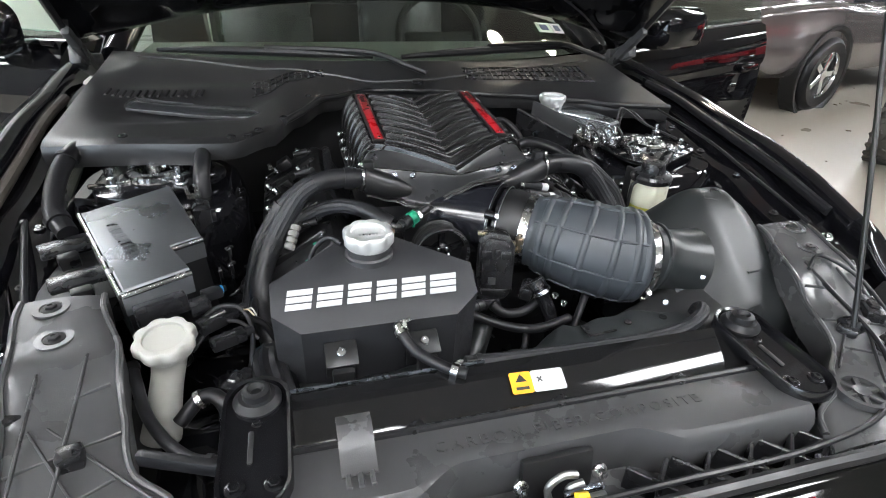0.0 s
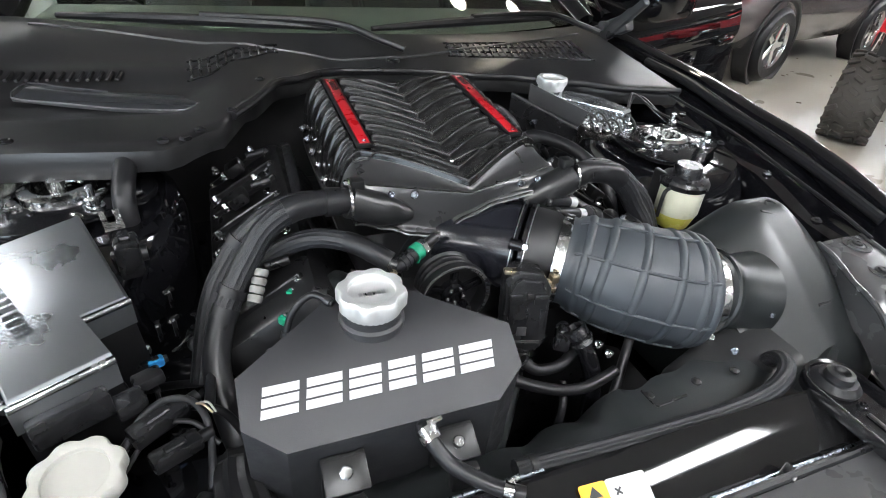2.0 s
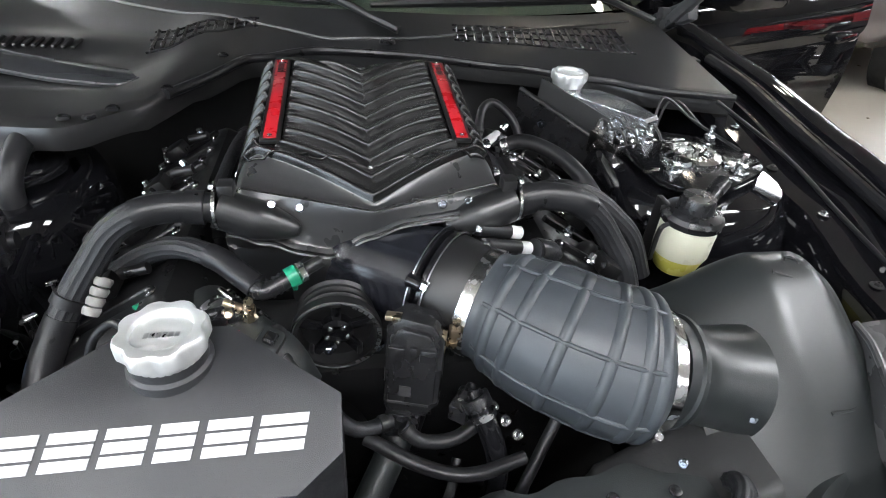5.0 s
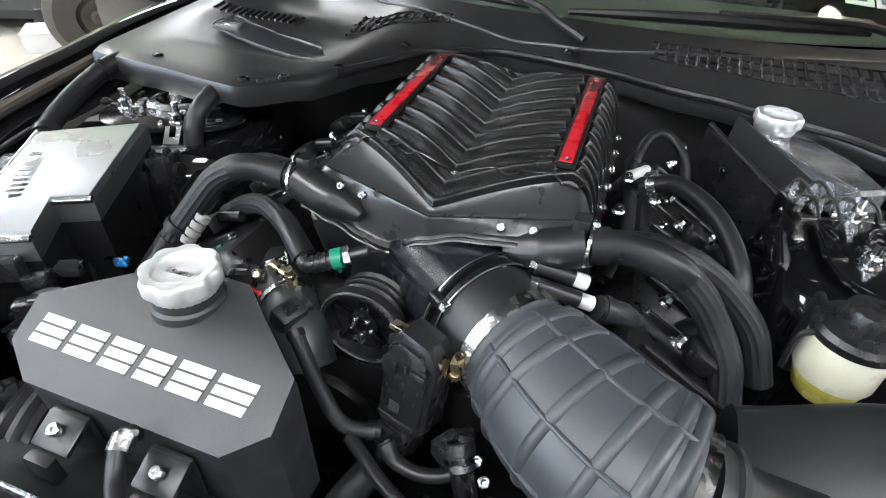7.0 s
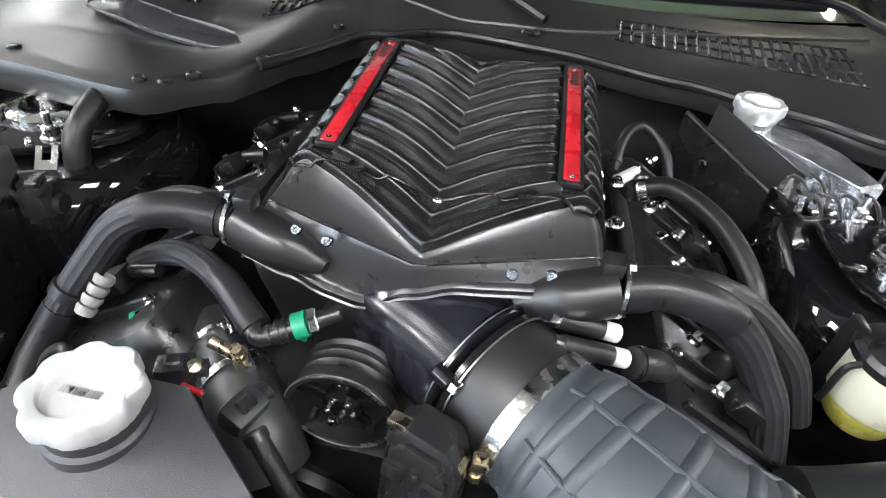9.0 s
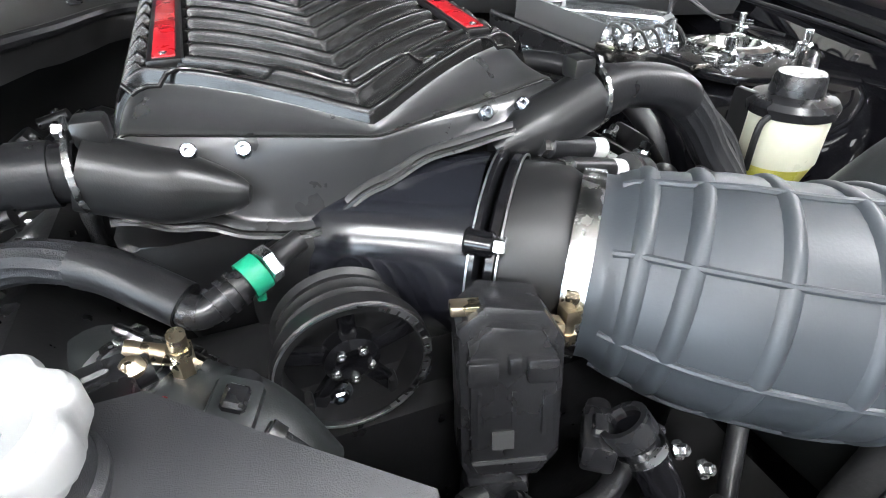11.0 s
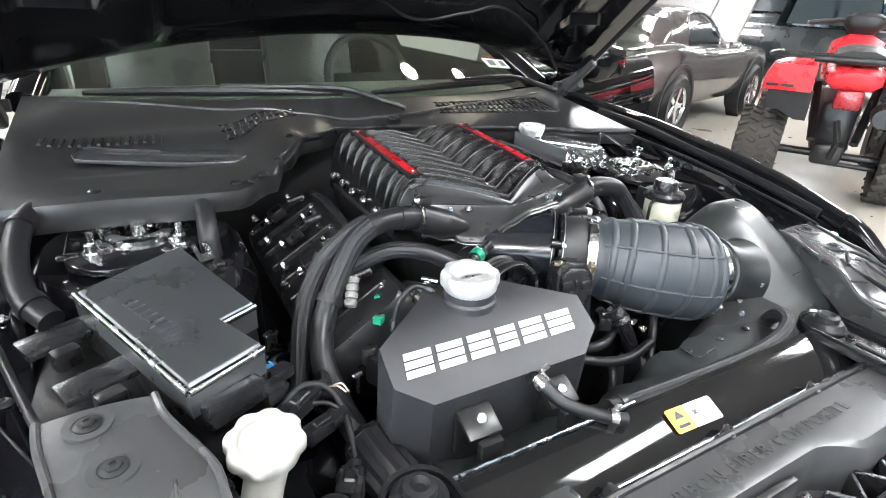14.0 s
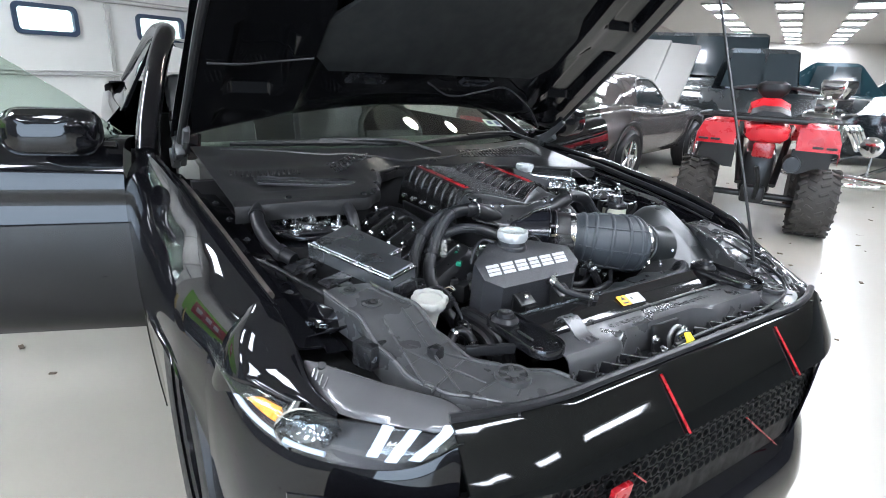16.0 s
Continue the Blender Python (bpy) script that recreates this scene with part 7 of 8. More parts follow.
# x, half width, belt height, sill height
ST = [(0.0, 0.76, 0.80, 0.46), (0.06, 0.84, 0.88, 0.40), (0.35, 0.90, 0.93, 0.34), (0.85, 0.935, 0.955, 0.29), (1.3, 0.95, 0.965, 0.28), (1.8, 0.935, 0.92, 0.27), (2.3, 0.925, 0.885, 0.26), (2.9, 0.925, 0.885, 0.26), (3.4, 0.935, 0.90, 0.27), (3.75, 0.94, 0.90, 0.28), (4.2, 0.91, 0.865, 0.33), (4.55, 0.85, 0.82, 0.40), (4.68, 0.74, 0.76, 0.48)]
def st_at(x):
    return [curve_at(x, [(q[0], q[i]) for q in ST]) for i in (1, 2, 3)]


loops = []
for k in range(48):
    x = 4.68 * k / 47
    hw, zb, zs = st_at(x)
    half = [(hw * 0.80, zs), (hw * 0.93, zs + 0.04), (hw * 0.965, zs + 0.14), (hw * 0.995, 0.52), (hw, 0.62), (hw * 0.985, 0.70), (hw * 0.975, zb - 0.09), (hw * 0.95, zb - 0.035), (hw * 0.88, zb - 0.005), (hw * 0.6, zb + 0.012)]
    loops.append([G0 @ V(x, -y, z) for y, z in half] + [G0 @ V(x, y, z) for y, z in reversed(half)])
bm = bmesh.new()
loft(bm, loops)
part("body", bm, GREYC, gc, "", 60)
# greenhouse with rounded roof and a long rear slope
GH = [(0.75, 0.0), (1.0, 0.11), (1.4, 0.29), (1.75, 0.40), (2.1, 0.445), (2.45, 0.44), (2.65, 0.385), (2.9, 0.22), (3.12, 0.0)]
loops = []
for k in range(30):
    x = lerp(k / 29, 0.75, 3.12)
    h = curve_at(x, GH)
    zb = st_at(x)[1] - 0.01
    loops.append([G0 @ V(x, y * (0.78 - 0.0 * h), zb + z * h) for y, z in ((-1, -0.05), (-0.97, 0.25), (-0.90, 0.62), (-0.80, 0.86), (-0.6, 0.97), (0, 1.03), (0.6, 0.97), (0.80, 0.86), (0.90, 0.62), (0.97, 0.25), (1, -0.05))])
bm = bmesh.new()
loft(bm, loops)
part("roof", bm, GREYC, gc, "", 60)


def gh_side(x, z, sy, out):
    h = max(0.02, curve_at(x, GH))
    zb = st_at(x)[1] - 0.01
    q = min(1, max(0, (z - zb) / h))
    return G0 @ V(x, sy * (0.78 * curve_at(q, [(0, 0.99), (0.25, 0.97), (0.62, 0.90), (0.86, 0.80)]) + out), z)


for sy in (-1, 1):
    bm = bmesh.new()
    rows = []
    for k in range(9):
        x = lerp(k / 8, 1.78, 2.72)
        zt = 0.93 + 0.325 * (1 - max(0, (x - 2.3) / 0.5) ** 2.2) * curve_at(x, [(1.78, 0.72), (1.95, 1.0), (2.0, 1.0)])
        rows.append([gh_side(x, lerp(q, 0.925, zt), sy, 0.008) for q in (0, 0.33, 0.66, 1)])
    sheet(bm, rows, 0.01, G0.to_3x3() @ V(0, -sy, 0))
    sw = part("side_window", bm, DGLASS, gc, "side window")
    bm = bmesh.new()
    tube(bm, [r[3] + G0.to_3x3() @ V(0, sy * 0.006, 0) for r in rows] + [rows[-1][0]], 0.012, 8, 3)
    part("window_trim", bm, CHROME, sw, "chrome window trim")
    bm = bmesh.new()
    box(bm, G0 @ V(2.62, sy * 0.98, 0.93), (0.07, 0.13, 0.08), rz(16), 0.02)
    part("door_mirror", bm, CHROME, gc, "chrome door mirror")
    for x in (1.3, 3.75):
        # Black dish painted in for the shaded hollow round the wheel.
        bm = bmesh.new()
        f = along(G0 @ V(x, sy * 0.80, 0.34), G0 @ V(x, sy * 2, 0.34))
        lathe(bm, [(0.41, 0.0), (0.41, 0.145), (0.43, 0.152), (0.425, 0.16), (0.395, 0.155), (0.36, 0.12)], f, 40)
        part("arch_shade_disc", bm, BLACK, gc)
        wheel_on(gc, G0 @ V(x, sy * 0.86, 0.335), 0.335, 0.24, G0.to_3x3() @ V(0, sy, 0), CHROME)
    bm = bmesh.new()
    box(bm, G0 @ V(-0.002, sy * 0.5, 0.70), (0.03, 0.36, 0.09), rz(16), 0.02)
    part("tail_lamp", bm, RED, gc, "red tail lamp")
bm = bmesh.new()
sheet(bm, [[G0 @ V(x, y, st_at(x)[1] - 0.01 + curve_at(x, GH) * (1.03 - 0.09 * abs(y) / 0.45) + 0.008) for y in (-0.45, -0.2, 0, 0.2, 0.45)] for x in (0.95, 1.1, 1.25, 1.4, 1.55)], 0.008)
part("rear_window", bm, DGLASS, gc, "rear window")
bm = bmesh.new()
box(bm, G0 @ V(-0.03, 0, 0.52), (0.08, 1.56, 0.11), rz(16), 0.03)
part("bumper", bm, CHROME, gc, "chrome bumper")
bm = bmesh.new()
rows = [[G0 @ V(3.15 + 0.62 * t + 0.02 * math.sin(3 * t), 0.8 * q, 0.93 + 0.83 * t + 0.05 * math.cos(q * 1.5) + (0.035 if abs(q) < 0.45 else 0)) for q in (-1, -0.7, -0.46, -0.44, 0, 0.44, 0.46, 0.7, 1)] for t in (0, 0.2, 0.4, 0.6, 0.8, 1)]
sheet(bm, rows, 0.03, V(0.8, 0, -0.5))
part("raised_hood", bm, SILVER, gc, "pale primered raised hood")
old_car("dark_pickup", "dark green-black pickup truck parked at the back", (9.0, 8.0, 0), -65, DARKC, 4.9, 1.9, 1.86, 1.15, (1.9, 3.3), (0.9, 3.9), 0.38, True)
old_car("dark_wagon", "dark tall wagon parked behind the coupe", (11.5, 10.3, 0), -62, DARKC, 4.8, 1.95, 2.35, 1.35, (0.2, 3.6), (0.9, 3.8), 0.40, True)
old_car("teal_coupe", "dark teal classic coupe parked in the hall", (13.7, 8.3, 0), -65, TEAL, 4.8, 1.9, 1.8, 1.1, (1.0, 3.3), (1.05, 3.7), 0.37)
old_car("teal_sedan", "dark teal sedan parked in the hall", (16.3, 7.2, 0), -65, TEAL, 4.8, 1.9, 1.8, 1.1, (1.0, 3.3), (1.05, 3.7), 0.37)

# quad bike, seen from behind
qx, qy = 4.62, 2.42
atv = thing("quad_bike", "red quad bike with black racks and knobbly tyres", "quad bike", (qx, qy, 0))
for x, r, w, dy in ((qx, 0.30, 0.31, 0.475), (qx + 1.25, 0.29, 0.24, 0.475)):
    for sy in (-1, 1):
        c = V(x, qy + sy * dy, r)
        f = along(c + V(0, -w / 2, 0), c + V(0, 1, 0))
        bm = bmesh.new()
        lathe(bm, [(r * 0.5, 0.02), (r * 0.78, -0.005), (r * 0.93, 0.02), (r * 0.965, 0.06), (r * 0.975, w / 2), (r * 0.965, w - 0.06), (r * 0.93, w - 0.02), (r * 0.78, w + 0.005), (r * 0.5, w - 0.02)], f, 40, False)
        ty = part("tyre", bm, TREAD, atv, "worn knobbly off-road tyre")
        bm = bmesh.new()
        for k in range(22):
            for q, (z, a) in enumerate(((0.03, -32), (w * 0.36, 28), (w * 0.64, -28), (w - 0.03, 32))):
                t = rz(360 * (k + (0.5 if q % 2 else 0)) / 22)
                box(bm, f @ (t @ V(r * 0.972, 0, z)), (0.024, 0.032, w * 0.23), (f @ t @ rx(a)).to_3x3().to_4x4(), 0.004, 1)
        part("tread", bm, TREAD, ty)
        bm = bmesh.new()
        lathe(bm, [(r * 0.52, 0.03), (r * 0.46, 0.07), (r * 0.3, 0.1), (0.03, 0.1)], f, 24)
        part("rim", bm, POWDER, ty)
for sy in (-1, 1):
    # rear fender, a flared shell
    bm = bmesh.new()
    rows = []
    for k in range(13):
        x = qx - 0.36 + 0.85 * k / 12
        zt = curve_at(k / 12, [(0, 0.80), (0.15, 0.90), (0.5, 0.92), (0.8, 0.84), (1, 0.72)])
        rows.append([V(x, qy + sy * y, z) for y, z in ((0.235, zt - 0.03), (0.25, zt + 0.015), (0.3, zt + 0.02), (0.46, zt), (0.54, zt - 0.03), (0.57, zt - 0.10), (0.565, zt - 0.17))])
    sheet(bm, rows, 0.012, V(0, 0, -1))
    rf = part("rear_fender", bm, ATVR, atv, "red plastic rear fender", 50)
    bm = bmesh.new()
    rows = [[V(qx - 0.36, qy + sy * y, z) for z in (0.90 - 0.1 * (y > 0.55), 0.8, 0.72)] for y in (0.24, 0.3, 0.42, 0.52, 0.56)]
    sheet(bm, rows, 0.012, V(1, 0, 0))
    part("fender_rear_face", bm, ATVR, rf)
    # Black bars on the fender's face stand for the shade in its vents.
    for k in (0, 1):
        bm = bmesh.new()
        box(bm, V(qx - 0.372, qy + sy * (0.40 + 0.1 * k), 0.755), (0.01, 0.08, 0.018), None, 0.004)
        part("vent_shade_bar", bm, BLACK, rf)
    bm = bmesh.new()
    rows = [[V(qx - 0.33, qy + sy * y, 0.73), V(qx - 0.31, qy + sy * y, 0.52 + 0.06 * (y > 0.3))] for y in (0.22, 0.3, 0.42, 0.52)]
    sheet(bm, rows, 0.012, V(1, 0, 0))
    part("mud_flap", bm, BLACK, atv, "black mud guard")
    bm = bmesh.new()
    rows = [[V(x, qy + sy * y, z) for y, z in ((0.2, 0.86), (0.4, 0.85), (0.58, 0.8), (0.6, 0.7))] for x in (qx + 0.85, qx + 1.1, qx + 1.35, qx + 1.6)]
    sheet(bm, rows, 0.012)
    part("front_fender", bm, ATVR, atv, "red plastic front fender", 50)
    bm = bmesh.new()
    cyl(bm, V(qx - 0.2, qy + sy * 0.14, 0.38), V(qx + 0.1, qy + sy * 0.2, 0.75), 0.03, seg=14)
    part("shock", bm, POWDER, atv, "black rear shock absorber")
bm = bmesh.new()
loft(bm, [[V(qx + x, qy + y * w, z + zz * h) for y, zz in ((-0.7, -1), (-1, -0.5), (-1, 0.1), (-0.75, 0.45), (0, 0.55), (0.75, 0.45), (1, 0.1), (1, -0.5), (0.7, -1))] for x, w, z, h in ((-0.40, 0.12, 0.845, 0.06), (-0.38, 0.165, 0.845, 0.08), (-0.2, 0.185, 0.86, 0.10), (0.1, 0.18, 0.88, 0.12), (0.45, 0.16, 0.88, 0.16))])
part("tail_panel", bm, ATVR, atv, "red tail panel", 50)
bm = bmesh.new()
box(bm, V(qx - 0.385, qy, 0.70), (0.03, 0.17, 0.13), None, 0.02)
part("tail_lamp", bm, RED, atv, "red tail lamp")
bm = bmesh.new()
lathe(bm, [(0.065, 0), (0.07, 0.02), (0.06, 0.3)], along(V(qx - 0.38, qy - 0.24, 0.60), V(qx, qy - 0.24, 0.6)), 20)
part("silencer", bm, POWDER, atv, "dark round silencer")
bm = bmesh.new()
loft(bm, [[V(x, qy + y * w, z + zz) for y, zz in ((-1, -0.06), (-0.9, 0.0), (-0.4, 0.03), (0.4, 0.03), (0.9, 0.0), (1, -0.06))] for x, w, z in ((qx - 0.28, 0.17, 0.98), (qx - 0.1, 0.17, 1.02), (qx + 0.2, 0.14, 0.98), (qx + 0.45, 0.12, 1.0), (qx + 0.5, 0.08, 0.98))])
part("seat", bm, BLACK, atv, "black padded seat")
bm = bmesh.new()
loft(bm, [[V(x, qy + y * w, z + zz) for y, zz in ((-1, -0.25), (-0.9, -0.05), (-0.4, 0.0), (0.4, 0.0), (0.9, -0.05), (1, -0.25))] for x, w, z in ((qx + 0.4, 0.16, 1.0), (qx + 0.55, 0.2, 1.1), (qx + 0.85, 0.2, 1.08), (qx + 1.2, 0.17, 0.95))])
part("tank_cover", bm, ATVR, atv, "red tank cover")
bm = bmesh.new()
for y in (-0.56, 0.56):
    tube(bm, [V(qx - 0.40, qy + y, 0.96), V(qx - 0.2, qy + y, 0.965), V(qx + 0.1, qy + y * 0.9, 0.965)], 0.013, 8, 4)
for x in (-0.40, -0.25, -0.1, 0.08):
    cyl(bm, V(qx + x, qy - 0.56, 0.96), V(qx + x, qy + 0.56, 0.96), 0.012, seg=10)
cyl(bm, V(qx - 0.41, qy - 0.28, 0.955), V(qx - 0.41, qy + 0.28, 0.955), 0.025, seg=12)
part("rear_rack", bm, POWDER, atv, "black tubular rear rack")
bm = bmesh.new()
tube(bm, [V(qx + 0.55, qy - 0.40, 1.17), V(qx + 0.62, qy - 0.18, 1.2), V(qx + 0.66, qy, 1.18), V(qx + 0.62, qy + 0.18, 1.2), V(qx + 0.55, qy + 0.40, 1.17)], 0.016, 10, 6)
loft(bm, [[V(qx + 0.6 + x * k, qy + y * k, z) for x, y in rrect(0.15, 0.30, 0.07, 5)] for z, k in ((1.10, 0.55), (1.15, 0.9), (1.19, 1.0), (1.23, 0.92), (1.255, 0.6))])
part("handlebar", bm, BLACK, atv, "black handlebar with pod")
bm = bmesh.new()
cyl(bm, V(qx, qy - 0.45, 0.3), V(qx, qy + 0.45, 0.3), 0.03)
box(bm, V(qx, qy, 0.31), (0.18, 0.2, 0.16), None, 0.03)
cyl(bm, V(qx - 0.02, qy - 0.33, 0.24), V(qx - 0.02, qy - 0.05, 0.24), 0.018)
box(bm, V(qx + 0.55, qy, 0.5), (1.1, 0.26, 0.4), None, 0.05)
tube(bm, [V(qx - 0.33, qy + 0.02, 0.6), V(qx - 0.3, qy - 0.02, 0.45), V(qx - 0.15, qy - 0.02, 0.3)], 0.02, 8, 6)
part("chassis", bm, POWDER, atv, "black tubular chassis and axle")

for ob in atv.children_recursive:
    if ob.name.split(".")[0] not in ("tyre", "tread", "rim", "chassis"):
        ob.data.transform(Matrix.Translation((0, 0, 0.05)) @ Matrix.Diagonal((1, 0.95, 1, 1)))
atv.location, atv.rotation_euler = (4.09, 2.29, 0), (0, 0, radians(28))

# hot rod chassis with chrome engine
hr = thing("hot_rod", "chrome hot rod front end with exposed engine", "car", (7.3, 2.2, 0))
bm = bmesh.new()
for y in (2.0, 2.6):
    tube(bm, [V(6.6, y, 0.22), V(7.2, y, 0.3), V(9.0, y, 0.42)], 0.03, 10, 4)
cyl(bm, V(6.7, 1.5, 0.25), V(6.7, 3.1, 0.25), 0.035)
tube(bm, [V(6.75, 1.7, 0.2), V(6.5, 2.3, 0.16), V(6.75, 2.9, 0.2)], 0.025, 8, 6)
part("frame", bm, CHROME, hr, "chrome front axle and frame")
bm = bmesh.new()
box(bm, V(7.5, 2.75, 0.75), (0.6, 0.5, 0.4), None, 0.05)
box(bm, V(7.5, 2.75, 1.03), (0.5, 0.26, 0.2), None, 0.03)
loft(bm, [[V(7.5 + x, 2.75 + y, z) for x, y in rrect(0.3 * k, 0.34 * k, 0.08, 4)] for z, k in ((1.12, 0.7), (1.2, 1.0), (1.3, 1.1), (1.36, 1.0))])
part("engine", bm, CHROME, hr, "polished engine with scoop")
for y in (2.95, 2.55):
    for k in range(4):
        bm = bmesh.new()
        tube(bm, [V(7.3 + 0.13 * k, y, 0.8), V(7.3 + 0.13 * k, y - 0.12 if y < 2.7 else y + 0.12, 0.75), V(7.5 + 0.1 * k, y - 0.2 if y < 2.7 else y + 0.2, 0.5)], 0.025, 8, 5)
        part("header_pipe", bm, CHROME, hr)
for y in (1.95, 2.58):
    bm = bmesh.new()
    lathe(bm, [(0.02, 0.18), (0.09, 0.12), (0.12, 0.02), (0.12, 0.0), (0.10, -0.012), (0.0, -0.018)], along(V(6.75, y, 0.63), V(7.5, y, 0.63)), 28, False)
    cyl(bm, V(6.85, y, 0.55), V(6.85, y, 0.25), 0.015)
    part("headlamp", bm, CHROME, hr, "round chrome headlamp")
for y in (1.45, 3.15):
    wheel_on(hr, V(6.7, y, 0.31), 0.31, 0.14, V(0, 1, 0), CHROME)
bm = bmesh.new()
loft(bm, [[V(x, 2.3 + y * w, z) for y, z in ((-1, 0.4), (-1, h), (-0.6, h + 0.05), (0.6, h + 0.05), (1, h), (1, 0.4))] for x, w, h in ((7.95, 0.4, 0.9), (8.6, 0.5, 1.0), (9.2, 0.62, 1.15), (9.8, 0.62, 1.1))])
part("body_tub", bm, DARKC, hr, "dark body tub")
hr.location = (7.15, 2.57, 0)
# round work lamps under the ceiling
for x, y in ((1.72, 3.25), (2.55, 3.5)):
    wl = thing("work_lamp", "round lit work lamp under the ceiling", "lamp", (x, y, 3.2), "work lamps")
    bm = bmesh.new()
    lathe(bm, [(0.02, 0.1), (0.09, 0.07), (0.12, 0.0), (0.11, 0.0)], Matrix.Translation((x, y, 3.2)), 24, False)
    part("shade", bm, WHITE, wl)
    bm = bmesh.new()
    lathe(bm, [(0.0, 0.03), (0.10, 0.025), (0.10, 0.01), (0.0, 0.0)], Matrix.Translation((x, y, 3.2)), 24, False)
    part("bulb", bm, glow("work_lamp_bulb", (1.0, 0.9, 0.72), 90.0), wl)

# a loose wheel and a yellow-framed hand truck beyond the open door
wx, wy = -3.17, 3.17
ht = thing("hand_truck", "yellow hand truck with a dusty tyre", "hand truck", (wx, wy, 0))
bm = bmesh.new()
f = along(V(wx + 0.06, wy - 0.05, 0.30), V(wx + 1, wy - 0.8, 0.30))
lathe(bm, [(0.13, -0.06), (0.25, -0.06), (0.29, -0.03), (0.30, 0.03), (0.29, 0.06), (0.25, 0.09), (0.13, 0.09)], f, 32, False)
part("tyre", bm, TREAD, ht, "dusty brown tyre")
bm = bmesh.new()
lathe(bm, [(0.13, 0.05), (0.10, 0.07), (0.05, 0.06), (0.03, 0.09), (0.0, 0.09)], f, 24)
part("rim", bm, DUSTY, ht)
for d in (-0.21, 0.21):
    bm = bmesh.new()
    p = V(wx + 0.65 * d, wy + 0.76 * d, 0)
    tube(bm, [p + V(0, 0, 0.02), p + V(-0.02, 0.02, 0.4), p + V(-0.06, 0.06, 1.0)], 0.033, 10, 4)
    part("upright", bm, mat("worn_yellow_enamel", (0.55, 0.42, 0.16), 0.45, var=0.2, scale=20), ht, "worn yellow upright")
bm = bmesh.new()
cyl(bm, V(wx - 0.136, wy - 0.16, 0.3), V(wx + 0.136, wy + 0.16, 0.3), 0.018)
part("axle", bm, STEEL, ht)
# clutter by the wall beyond the open door
tc = thing("tool_chest", "dark steel tool chest standing by the wall", "tool chest", hall(-3.3, 5.1))
bm = bmesh.new()
box(bm, hall(-3.3, 5.08, 0.5), (2.4, 0.6, 0.8), HALL, 0.02)
part("body", bm, BLACK, tc)
for k in range(3):
    for q in (-1, 1):
        bm = bmesh.new()
        box(bm, hall(-3.3 + 0.58 * q, 4.775, 0.28 + 0.25 * k), (1.1, 0.02, 0.22), HALL, 0.006)
        dw = part("drawer", bm, DARKC, tc)
        bm = bmesh.new()
        box(bm, hall(-3.3 + 0.58 * q, 4.755, 0.35 + 0.25 * k), (0.9, 0.02, 0.02), HALL, 0.004)
        part("drawer_pull", bm, DKBOLT, dw)
for q in (-1, 1):
    bm = bmesh.new()
    box(bm, hall(-3.3 + 1.05 * q, 5.08, 0.05), (0.12, 0.5, 0.1), HALL, 0.01)
    part("foot", bm, RUBBER, tc)
bm = bmesh.new()
box(bm, V(-3.72, 3.22, 0.06), (0.34, 0.30, 0.12), rz(42), 0.004)
box(bm, V(-3.72, 3.22, 0.123), (0.35, 0.31, 0.012), rz(42), 0.003)
solid("carton", bm, WHITE, "flat white cardboard carton lying on the floor", "carton", (-3.72, 3.22, 0))
# unseen green sheet with a red plate, added so the fender reflects them
bn = thing("reflected_panel", "unseen green sheet with a red plate, added for the fender's reflection", "banner", hall(-4.1, 5.48, 0.95))
bm = bmesh.new()
rows = [[hall(-6.2 + 0.14 * i, 5.47 - 0.012 * math.sin(i * 0.7) * (1 - k / 6), 0.92 + 0.19 * k) for k in range(7)] for i in range(31)]
sheet(bm, rows, 0.004, (hall(0, 1) - hall(0, 0)))
part("green_sheet", bm, mat("reflected_green", (0.18, 0.40, 0.03), 0.5, var=0.2, scale=3), bn)
bm = bmesh.new()
box(bm, hall(-3.0, 5.43, 1.5), (0.9, 0.02, 0.6), HALL, 0.02)
rp = part("plate", bm, RED, bn, "red plate")
bm = bmesh.new()
for k in range(3):
    box(bm, hall(-3.24 + 0.24 * k, 5.415, 1.5), (0.15, 0.01, 0.24), HALL, 0.004)
part("bar", bm, WHITE, rp)
# chips and leaves lying on the floor
random.seed(7)
bm = bmesh.new()
for k in range(150):
    x, y = (random.uniform(1.5, 6.5), random.uniform(-1.5, 5.0)) if k % 3 else (random.uniform(-4.0, -1.2), random.uniform(-1.0, 4.0))
    r = random.uniform(0.006, 0.02)
    m = Matrix.Translation((x, y, 0.004)) @ rz(random.uniform(0, 360))
    box(bm, m @ V(0, 0, 0), (r * 2, r, 0.005), m.to_3x3().to_4x4())
solid("floor_debris", bm, mat("dry_leaf_debris", (0.12, 0.09, 0.06), 0.8, var=0.4, scale=9), "small dark chips and leaf bits scattered on the floor", "debris", (0, 0, 0), kind="stuff")

# ---------- small things in the bay ----------
def wire(label, pts, r=0.003, m=RUBBER, name="cable"):
    bm = bmesh.new()
    tube(bm, [Vector(p) for p in pts], r, 8, 8)
    return solid(name, bm, m, label, "cable", pts[0], angle=60)


